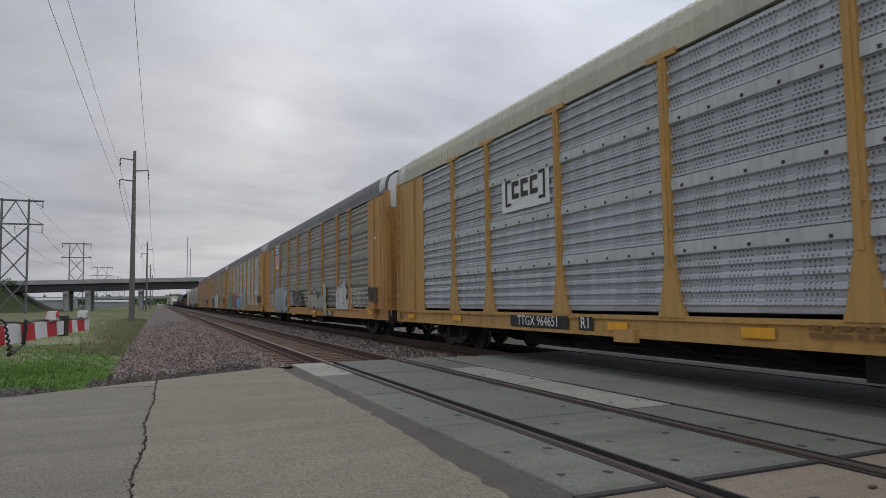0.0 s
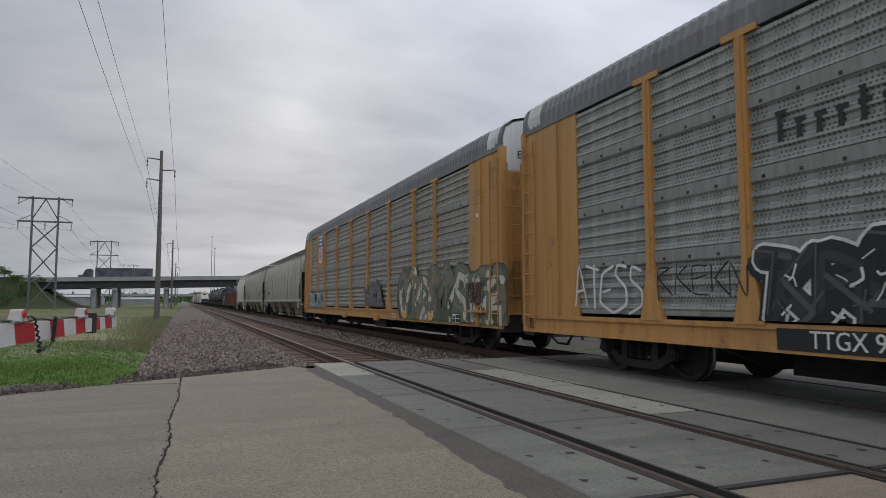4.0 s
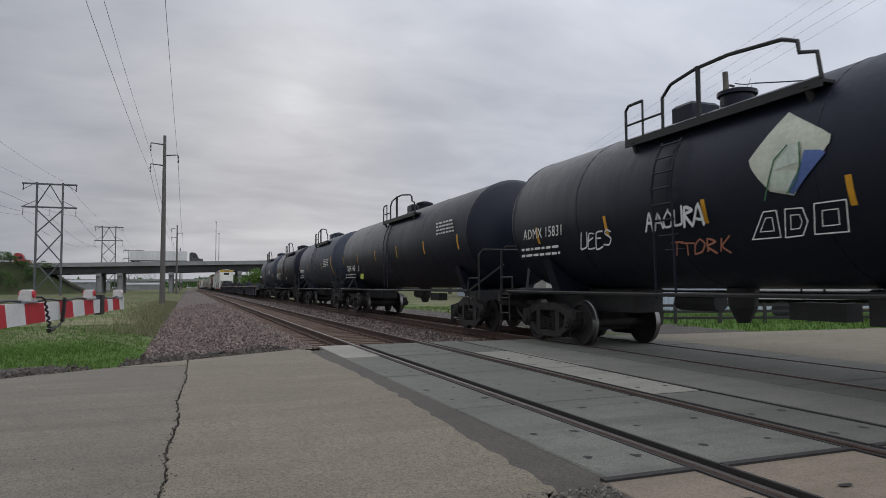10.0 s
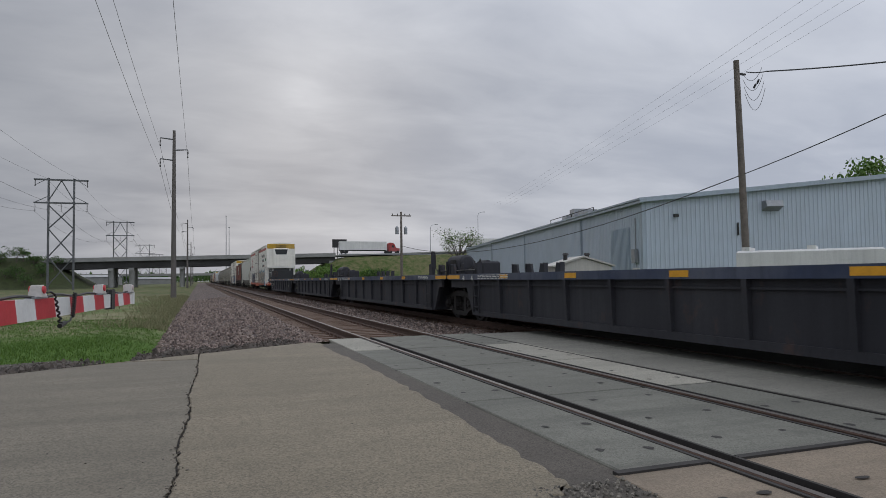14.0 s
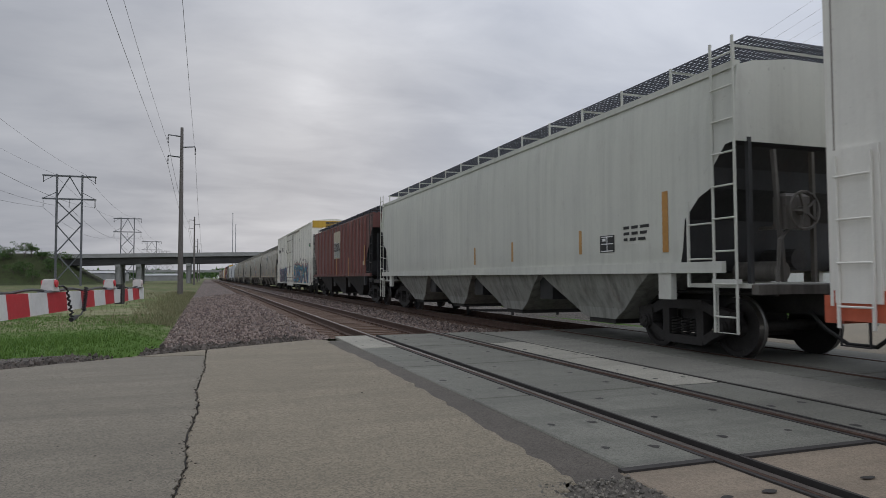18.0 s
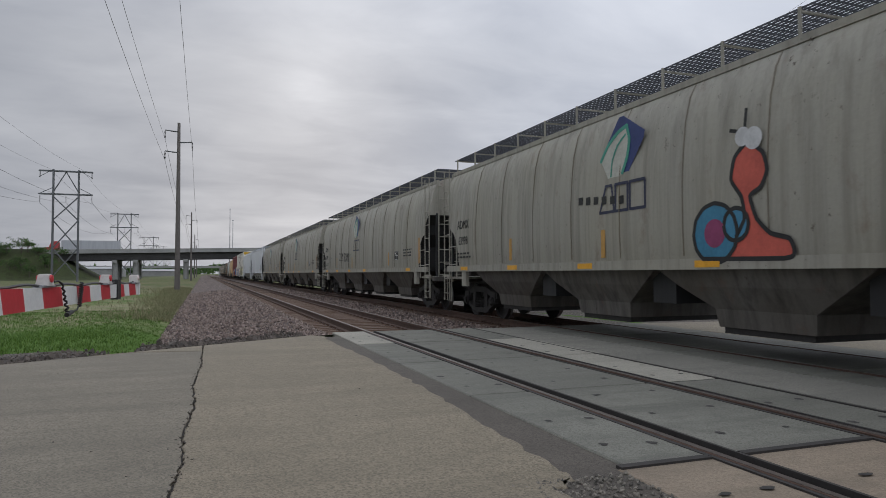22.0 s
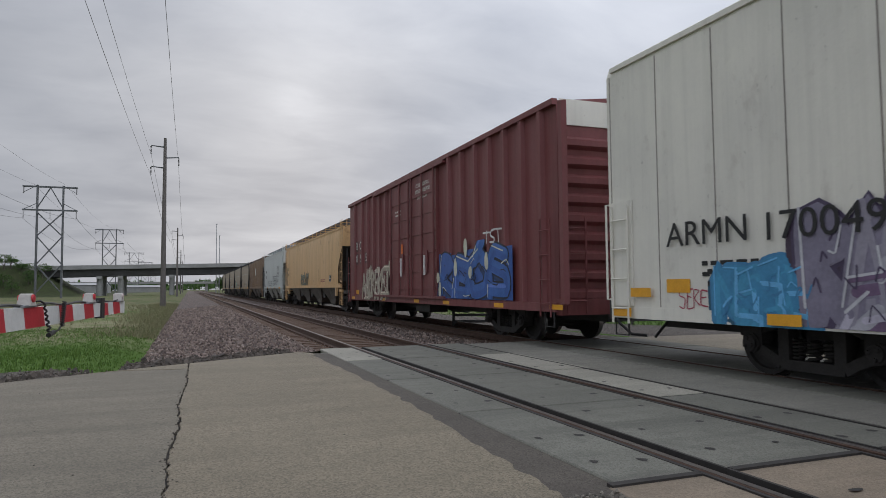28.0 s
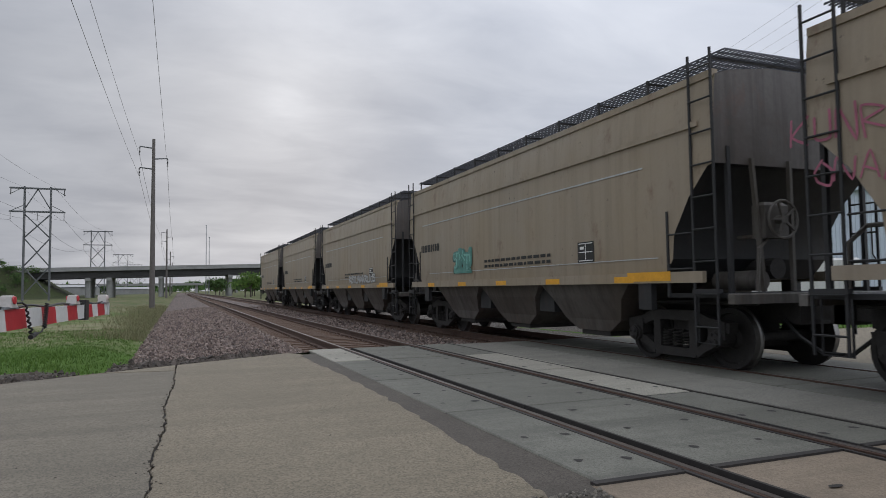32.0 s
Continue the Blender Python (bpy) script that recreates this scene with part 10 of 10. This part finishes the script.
    c.part("door_sill_box", MB().box(-1.57, -1.53, d1 - 0.1, d0 + 0.1, 0.55, 0.86), sill or body)
    vp = c.part("vent_panel", MB().box(-1.545, -1.53, c.y(door[1]) - 4.25, c.y(door[1]) - 3.75, 3.85, 4.25), body)
    c.part("vent_latch", MB().box(-1.56, -1.545, c.y(door[1]) - 3.95, c.y(door[1]) - 3.82, 3.95, 4.2), STEEL, parent=vp)
    c.part("center_sill", MB().box(-0.35, 0.35, -hl, hl, 0.5, 0.86).box(-1.3, -0.5, -1.8, -0.5, 0.42, 0.84).rod((0.6, 0.5, 0.6), (0.6, 1.7, 0.6), 0.25, n=12), STEEL)
    c.part("under_rod", MB().bar((-1.45, d1 - 3.2, 0.55), (-1.45, d1 - 0.5, 0.62), 0.04, 0.05).box(-1.48, -1.42, d1 - 3.9, d1 - 3.8, 0.3, 0.8).box(-1.48, -1.42, d1 - 3.6, d1 - 3.5, 0.3, 0.8).box(-1.48, -1.42, d1 - 3.9, d1 - 3.5, 0.3, 0.34), STEEL)
    for s in (-1, 1):
        e = s * hl
        ladder(c, -1.60, e - s * 0.42, 0.62, 2.55, 0.42, body, 4)
        c.part("ladder_plate", MB().box(-1.565, -1.535, e - s * 0.7, e - s * 0.14, 0.9, 2.62), body)
        c.part("end_sill", MB().box(-1.45, 1.45, e - s * 0.15, e + s * 0.1, 0.66, 0.98), sill or STEEL)
        c.part("sill_step", MB().pipe([(-1.5, e - s * 0.15, 0.85), (-1.5, e - s * 0.15, 0.42), (-1.5, e - s * 0.5, 0.42), (-1.5, e - s * 0.5, 0.85)], 0.018, 5), STEEL)
    e = -hl
    if unit:
        # refrigerating unit, grille and railed porch on the leading end
        c.part("end_header", MB().box(-1.44, 1.44, e - 0.04, e + 0.02, top - 0.50, top - 0.02), cap or END_YEL, "yellow end header")
        u = c.part("cooling_unit", MB().cbox(-0.85, 0.85, e - 0.32, e - 0.01, 2.75, top - 0.5, 0.08), body)
        for k in range(4):
            c.part("louvre", MB().box(-0.55, 0.55, e - 0.06, e - 0.038, top - 0.42 + 0.09 * k, top - 0.38 + 0.09 * k), DARKGLASS, parent=u)
        c.part("grille", MB().add([(-0.68, e - 0.335, 4.5), (0.68, e - 0.335, 4.5), (0.55, e - 0.335, 3.95), (-0.55, e - 0.335, 3.95)], [(0, 1, 2, 3)]), DARKGLASS, parent=u)
        c.part("porch", MB().box(-1.42, 1.42, e - 0.62, e, 2.52, 2.66).bar((-0.9, e - 0.55, 2.5), (-0.8, e - 0.1, 1.15), 0.08, 0.08).bar((0.9, e - 0.55, 2.5), (0.8, e - 0.1, 1.15), 0.08, 0.08), body)
        mb = MB()
        for z in (3.0, 3.4, 3.75):
            mb.pipe([(-1.42, e - 0.02, z), (-1.42, e - 0.6, z), (1.42, e - 0.6, z), (1.42, e - 0.02, z)], 0.02, 5)
        for x in (-1.42, -0.7, 0.7, 1.42):
            mb.rod((x, e - 0.6, 2.6), (x, e - 0.6, 3.75), 0.022, n=5)
        c.part("porch_railing", mb, body)
        c.part("fuel_tank", MB().cbox(-1.25, 1.25, e - 0.5, e - 0.02, 1.2, 2.45, 0.05), DARKGLASS, "black fuel tank")
        ladder(c, -1.3, e - 0.6, 0.7, 2.6, 0.4, body, 5, 90)
        c.part("signal_lamp", MB().box(-1.60, -1.54, e + 0.25, e + 0.4, 3.3, 3.55), STEEL)
        c.part("lamp_lens", MB().box(-1.606, -1.599, e + 0.29, e + 0.36, 3.36, 3.48), spray((0.05, 0.6, 0.2)))
    else:
        c.part("end_header", MB().box(-1.4, 1.4, e - 0.03, e + 0.02, top - 0.45, top - 0.08), cap or body)
    c.running_gear(over)
    return c


def boxcar(s0, s1):
    c = Car("box_car", "maroon ribbed double-door box car with blue graffiti", "rail car", s0, s1)
    hl, top, m = c.half - 0.9, 4.95, BOX_MAROON
    prof = [(-1.46, 0.86), (1.46, 0.86), (1.46, top - 0.02), (0, top + 0.16), (-1.46, top - 0.02)]
    c.part("body", MB().along_y(prof, -hl, hl), m)
    for x in (-1, 1):
        c.part("side_sill", MB().box(x * 1.44, x * 1.54, -hl, hl, 0.72, 0.90), m)
        c.part("eave_rail", MB().box(x * 1.44, x * 1.56, -hl, hl, top - 0.10, top + 0.02), m)
    posts = [664.5, 663.2, 662.25, 661.35, 660.5, 659.6, 653.2, 652.3, 651.4, 650.55, 649.7, 648.85, 648.0, 647.15]
    for s in posts:
        y = c.y(s)
        for x in (-1, 1):
            c.part("side_post", MB().along_z([(x * 1.455, y - 0.12), (x * 1.545, y - 0.07), (x * 1.545, y + 0.07), (x * 1.455, y + 0.12)], 0.88, top - 0.1), m)
    for a, b in ((658.75, 656.5), (656.45, 654.1)):
        y0, y1 = c.y(b), c.y(a)
        d = c.part("door", MB().box(-1.55, -1.46, y0, y1, 0.98, top - 0.22), m, "tall maroon sliding door")
        for z in (1.2, 1.75, 2.3, 2.9, 3.5, 4.1):
            c.part("door_rib", MB().box(-1.575, -1.548, y0 + 0.06, y1 - 0.06, z - 0.035, z + 0.035), m, parent=d)
        for k in (0.05, 0.95, 0.5):
            c.part("lock_bar", MB().rod((-1.60, y0 + (y1 - y0) * k, 0.95), (-1.60, y0 + (y1 - y0) * k, top - 0.2), 0.03, n=6), m, parent=d)
        c.part("lock_plate", MB().box(-1.6, -1.575, y0 + 0.7, y0 + 1.1, 1.7, 2.35), m, parent=d)
        c.part("lock_handle", MB().box(-1.64, -1.6, y0 + 0.85, y0 + 0.92, 1.6, 2.2), WHITESHEET, parent=d)
    c.part("door_track", MB().box(-1.62, -1.46, c.y(653.4), c.y(661.0), top - 0.2, top - 0.13).box(-1.62, -1.46, c.y(653.4), c.y(661.0), 0.90, 0.97), m)
    c.patch("warning_card", 657.45, 657.3, 2.35, 2.68, spray((0.75, 0.16, 0.02)), -1.58, "orange warning card")
    c.part("center_sill", MB().box(-0.35, 0.35, -hl, hl, 0.5, 0.86).rod((0.6, 0.5, 0.6), (0.6, 1.7, 0.6), 0.25, n=12).box(-1.2, -0.6, -0.8, 0.6, 0.45, 0.85), STEEL)
    for s in (-1, 1):
        e = s * hl
        c.part("end_header", MB().box(-1.4, 1.4, e, e + s * 0.03, top - 0.5, top + 0.02), REEF_CREAM, "cream end header")
        for k in range(9):
            z = 1.05 + 0.38 * k
            c.part("end_rib", MB().along_x([(e, z - 0.13), (e + s * 0.11, z - 0.06), (e + s * 0.11, z + 0.06), (e, z + 0.13)], -1.4, 1.4), m)
        ladder(c, -1.58, e - s * 0.35, 0.62, 2.6, 0.42, m, 4)
        ladder(c, -1.15, e + s * 0.16, 0.7, 2.6, 0.42, m, 4, 90)
        c.part("end_sill", MB().box(-1.48, 1.48, e - s * 0.1, e + s * 0.12, 0.66, 0.98), m)
        c.part("sill_step", MB().pipe([(-1.5, e - s * 0.15, 0.85), (-1.5, e - s * 0.15, 0.42), (-1.5, e - s * 0.5, 0.42), (-1.5, e - s * 0.5, 0.85)], 0.018, 5), STEEL)
    brake_wheel(c, 0.8, -hl - 0.3, 1.9, STEEL, -1)
    c.running_gear(4.1)
    X = -1.464
    for s, z, t in ((664.36, 3.0, "TB"), (663.45, 3.0, "OX"), (664.36, 2.46, "88"), (663.45, 2.46, "93"), (662.55, 2.46, "59")):
        c.patch("number_field", s + 0.33, s - 0.33, z - 0.22, z + 0.22, spray((0.07, 0.02, 0.02)), X - 0.004)
        c.text(t, 0.47, s, z, LETTER_W, X - 0.008, 0.92)
    blue = spray((0.028, 0.10, 0.36))
    for k in range(5):
        c.patch("blue_field", 653.9 - 0.93 * k, 653.9 - 0.93 * (k + 1), 0.92, 2.05 + (0.12, 0.05, 0.14, 0.02, 0.1)[k], blue, -1.548)
    graffiti(c, 653.8, 649.4, 0.95, 2.1, [(0.028, 0.10, 0.36), (0.035, 0.13, 0.42)], (0.012, 0.014, 0.03), 141, 3, -1.5495, 0.3, (0.60, 0.62, 0.46))
    for k, (s, z) in enumerate(((653.95, 1.5), (653.8, 1.15), (652.6, 1.75), (651.6, 1.6), (650.6, 1.85), (651.9, 2.25))):
        blob(c, s, z, 0.11, 0.16 + 0.05 * (k % 3), (0.55, 0.56, 0.44), 1500 + k, -1.570)
    graffiti(c, 662.9, 659.0, 0.78, 2.0, [(0.45, 0.40, 0.32), (0.38, 0.33, 0.25)], (0.16, 0.05, 0.05), 143, 6, -1.55, 0.26)
    tag(c, 650.8, 649.8, 2.25, 2.6, (0.62, 0.62, 0.6), 144, -1.55, 0.05, 3)
    for words, z in (("CLOSE AND LOCK", 4.42), ("BOTH DOOR BEFORE", 4.23), ("MOVING CAR", 4.04)):
        c.text(words, 0.17, 655.35, z, LETTER_W, -1.5525, 0.85)
    c.bars(658.2, 657.6, 3.8, 2, LETTER_W, -1.553, 0.05, 0.12, 72)
    c.bars(662.2, 661.4, 1.5, 3, LETTER_W, X - 0.004, 0.07, 0.14, 73)
    c.patch("yellow_label", 664.4, 663.9, 0.96, 1.14, YEL, X - 0.006)
    reflectors(c, [(664.6, 0.81), (659.8, 0.8), (656.0, 0.8), (653.4, 0.8), (650.0, 0.8), (647.4, 0.82)], 0.5, 0.1, -1.543)


def build_boxes():
    K, W = (0.012, 0.012, 0.013), (0.66, 0.66, 0.63)
    X = -1.538
    c = reefer(390.2, 414.23, REEF_WHITE, "white refrigerator car with red stripe, slogan and graffiti", (404.3, 400.5), 5.10, None, REEF_ORANGE, 4.1, 19, REEF_RED)
    for words, s, z in (("Protecting Today's", 394.35, 3.92), ("Perishables", 394.35, 3.40), ("For Tomorrow", 394.35, 2.86)):
        for dy, dz, rgb, xx in ((0, 0, (0.03, 0.22, 0.25), 0.0045), (0.012, -0.012, (0.02, 0.02, 0.02), 0.003), (0.03, -0.035, (0.52, 0.18, 0.08), 0.0015)):
            o = c.text(words, 0.43, s - dy, z + dz, spray(rgb), X - xx, 0.98, 1.0)
            o.data.transform(Matrix(((1, 0, 0, 0), (0, 1, -0.22, 0), (0, 0, 1, 0), (0, 0, 0, 1))))
    y = c.y(410.5)
    mb = MB().add([(X - 0.002, y - 0.35, 3.3), (X - 0.002, y - 0.1, 4.05), (X - 0.002, y + 0.35, 3.95), (X - 0.002, y + 0.3, 3.5), (X - 0.002, y + 0.05, 3.15)], [(0, 1, 2, 3, 4)])
    put("emblem", mb.mesh("emblem"), REEF_RED, c.ob, label="red painted emblem")
    c.bars(412.0, 409.0, 2.9, 1, REEF_RED, X - 0.002, 0.2, 0.3, 81)
    graffiti(c, 400.3, 393.2, 0.86, 2.15, [(0.36, 0.30, 0.23), (0.44, 0.37, 0.28), (0.26, 0.22, 0.18)], (0.07, 0.06, 0.055), 151, 6, -1.545, 0.27, (0.58, 0.5, 0.4), 0.0, (0.05, 0.26, 0.40))
    for k, (s, z, r) in enumerate(((392.35, 1.38, 0.17), (392.78, 1.02, 0.16), (393.1, 1.2, 0.13), (392.65, 0.85, 0.24), (393.0, 0.86, 0.2))):
        blob(c, s, z, r, r * 1.1, (0.03, 0.30, 0.45) if k != 1 else (0.02, 0.10, 0.30), 930 + k, -1.5565 - 0.0008 * k)
    graffiti(c, 411.2, 404.4, 0.9, 2.1, [(0.12, 0.13, 0.17), (0.2, 0.21, 0.24), (0.5, 0.5, 0.48)], (0.07, 0.08, 0.12), 154, 11, X - 0.003, 0.2)
    c.patch("yellow_label", 392.05, 391.55, 1.14, 1.4, YEL, X - 0.003)
    reflectors(c, [(391.4, 1.6)], 0.1, 1.1, X - 0.003, spray((0.5, 0.35, 0.12)))
    c.bars(393.0, 392.2, 1.9, 5, spray((0.3, 0.2, 0.18)), X - 0.002, 0.06, 0.12, 82)
    c.bars(392.2, 391.5, 2.55, 4, spray((0.2, 0.2, 0.2)), X - 0.002, 0.04, 0.08, 83)

    c = reefer(453.1, 476.4, REEF_CREAM, "cream refrigerator car with large blue graffiti", (467.1, 463.5), 5.10, None, None, 4.1, 19)
    c.text("ARMN", 0.5, 473.75, 3.66, LETTER_K, X - 0.003, 0.95)
    c.text("170733", 0.5, 471.4, 3.72, LETTER_K, X - 0.003, 0.95)
    graffiti(c, 473.6, 467.4, 0.78, 2.15, [(0.05, 0.09, 0.22), (0.16, 0.10, 0.24), (0.04, 0.22, 0.28), (0.36, 0.17, 0.22)], (0.025, 0.025, 0.03), 161, 9, -1.545, 0.2, (0.55, 0.58, 0.5))
    graffiti(c, 462.8, 453.9, 0.82, 2.15, [(0.02, 0.11, 0.28), (0.02, 0.20, 0.32), (0.05, 0.32, 0.38), (0.015, 0.05, 0.12)], (0.015, 0.015, 0.02), 162, 7, -1.545, 0.19, (0.62, 0.58, 0.28), 0.0, (0.42, 0.19, 0.17))
    rnd = random.Random(515)
    for k in range(34):
        r = rnd.choice((0.04, 0.06, 0.09, 0.13))
        blob(c, 453.8 + 9.0 * k / 33 + rnd.uniform(-0.1, 0.1), 2.2 + rnd.uniform(-0.12, 0.38), r, r * 0.95, (0.02, 0.02, 0.025), 950 + k, -1.5425 - 0.0001 * k)
    c.bars(468.6, 468.0, 3.6, 3, LETTER_K, X - 0.002, 0.06, 0.11, 84)
    c.bars(466.5, 466.0, 3.7, 3, LETTER_K, -1.588, 0.06, 0.11, 85)
    reflectors(c, [(475.2, 1.1), (463.2, 1.55), (466.8, 1.5), (459.3, 0.95)], 0.5, 0.12, -1.59)
    c.bars(475.6, 474.9, 1.7, 4, spray((0.5, 0.3, 0.15)), X - 0.002, 0.06, 0.14, 86)

    c = reefer(622.16, 646.2, REEF_CREAM, "cream refrigerator car with grey and purple graffiti", (636.7, 632.9), 5.06, None, None, 4.1, 19)
    c.text("ARMN", 0.5, 643.3, 1.95, LETTER_K, -1.575, 1.12)
    c.text("170049", 0.5, 641.5, 1.93, LETTER_K, -1.575, 1.12)
    graffiti(c, 641.7, 636.9, 0.75, 2.2, [(0.30, 0.28, 0.34), (0.22, 0.20, 0.27), (0.40, 0.39, 0.44), (0.16, 0.10, 0.18)], (0.07, 0.05, 0.10), 171, 7, -1.545, 0.4, (0.55, 0.55, 0.58))
    graffiti(c, 643.1, 641.6, 0.72, 1.5, [(0.05, 0.25, 0.45), (0.06, 0.30, 0.5)], (0.05, 0.22, 0.42), 172, 3, -1.54, 0.4)
    tag(c, 643.9, 643.3, 0.9, 1.2, (0.4, 0.06, 0.1), 176, -1.54, 0.02, 4)
    c.bars(643.3, 642.3, 1.38, 2, LETTER_K, X - 0.002, 0.07, 0.17, 89)
    graffiti(c, 636.6, 632.4, 0.75, 1.7, [(0.50, 0.16, 0.05), (0.05, 0.25, 0.38), (0.45, 0.08, 0.08), (0.5, 0.4, 0.1)], (0.10, 0.05, 0.05), 173, 6, -1.592, 0.24)
    graffiti(c, 632.5, 623.4, 0.86, 2.2, [(0.52, 0.48, 0.13), (0.46, 0.43, 0.12), (0.36, 0.36, 0.40)], (0.018, 0.018, 0.02), 174, 5, -1.545, 0.26, (0.6, 0.58, 0.42), 0.0, (0.03, 0.03, 0.03))
    for k in range(7):
        blob(c, 631.9 - 1.2 * k, 2.28 + 0.07 * (k % 3), 0.2, 0.17, (0.62, 0.20, 0.08), 1400 + k, X - 0.0006 - 0.0003 * k)
    c.bars(643.4, 642.4, 1.5, 2, LETTER_K, X - 0.002, 0.06, 0.15, 87)
    c.patch("yellow_label", 644.15, 643.65, 1.12, 1.32, YEL, X - 0.003)
    reflectors(c, [(644.7, 1.12), (642.0, 0.8), (634.0, 0.8), (645.2, 0.8)], 0.5, 0.14, -1.6)
    c.bars(636.0, 635.4, 3.5, 3, LETTER_K, -1.588, 0.06, 0.11, 88)
    c.part("end_grab", MB().pipe([(-1.56, c.half - 0.65, 2.6), (-1.62, c.half - 0.65, 2.6), (-1.62, c.half - 0.65, 1.0), (-1.56, c.half - 0.65, 1.0)], 0.02, 5), REEF_CREAM)
    boxcar(646.5, 666.5)


build_carriers()
build_hoppers()
build_tanks()
build_gondolas()
build_wells()
build_boxes()

# ---- traffic on the highway bridge ----
LORRIES = []


def lorry(cab, trailer, label):
    t = thing("lorry", label, "lorry", "lorries on the highway")
    part("trailer", MB().cbox(-16, 0, -1.25, 1.25, 1.15, 4.0, 0.04), trailer, t)
    part("trailer_frame", MB().box(-16, 0, -0.5, 0.5, 0.85, 1.15), STEEL, t)
    c = part("cab", MB().along_y([(0.7, 0.7), (4.6, 0.7), (4.6, 1.7), (3.3, 1.9), (2.9, 3.0), (2.3, 3.6), (1.2, 3.7), (0.7, 3.3)], -1.2, 1.2), cab, t)
    part("windscreen", MB().add([(3.33, -1.0, 1.95), (3.33, 1.0, 1.95), (2.95, 1.0, 2.95), (2.95, -1.0, 2.95)], [(0, 1, 2, 3)]), DARKGLASS, c)
    part("side_window", MB().box(1.8, 2.7, -1.215, -1.2, 2.0, 2.7), DARKGLASS, c)
    for x in (-15, -13.7, 0.2, 1.5, 4.0):
        for y in (-1.05, 1.05):
            part("wheel", MB().turn([(y - 0.15, 0.25), (y - 0.15, 0.5), (y + 0.15, 0.5), (y + 0.15, 0.25)], "y", 14, (x, 0, 0.5)), BLACK, t)
    return t


def build_traffic():
    red, dark, white, grey = paint("red_cab", (0.35, 0.02, 0.02), 0, 0.2), paint("dark_cab", (0.03, 0.03, 0.04), 0, 0.2), WHITE, paint("grey_trailer", (0.36, 0.37, 0.38), 0.05, 0.3)
    # (moment under the middle of the bridge, direction, speed, cab, trailer, label)
    runs = [(11.76, 1, 26.7, red, white, "red lorry with a long white trailer"), (10.02, 1, 26.7, dark, white, "dark lorry with a long white trailer"),
            (20.46, -1, 26.0, red, grey, "red lorry with a grey trailer"), (6.67, -1, 26.0, white, white, "white lorry with a white trailer"), (3.03, -1, 26.0, dark, dark, "dark lorry with a dark trailer")]
    for k, (t0, way, v, cab, tr, lab) in enumerate(runs):
        LORRIES.append((lorry(cab, tr, lab), t0, way, v))


def road_height(x):
    if x > 42:
        return 8.35 + 0.84 + 0.03 * (x - 40)
    if x < -46:
        return 8.35 - 0.92
    return 8.15 + 0.020 * x


build_traffic()


def motions():
    for car, mid in CARS:
        walk(car, [(t, pose(TRACK2, mid - gone(t), 0)) for t in range(0, 33, 4)])
    # wheels roll while they pass by; one turn takes a little over four frames
    for w, y, r, s in WHEELS:
        at = lambda turn: pose(0, y, r, turn, 0, 0)
        near = [k for k in range(0, 32 * FPS + 1) if -1.0 < s - gone(k / FPS) < 34.0]
        if len(near) < 4:
            continue
        rows = [] if near[0] == 0 else [(0.0, at(0))]
        rows += [(k / FPS, at(88.0 * i)) for i, k in enumerate(near)]
        if near[-1] < 32 * FPS:
            rows.append((32.0, at(88.0 * (len(near) - 1))))
        walk(w, rows)
    for ob, t0, way, v in LORRIES:
        fine = []
        for k in range(0, 65):
            t = k / 2
            x = max(-380, min(380, way * v * (t - t0)))
            fine.append((t, pose(x, BRIDGE_Y + (-4.2 if way > 0 else 3.2), road_height(x), 0, 0, 0 if way > 0 else 180)))
        walk(ob, fine)


motions()
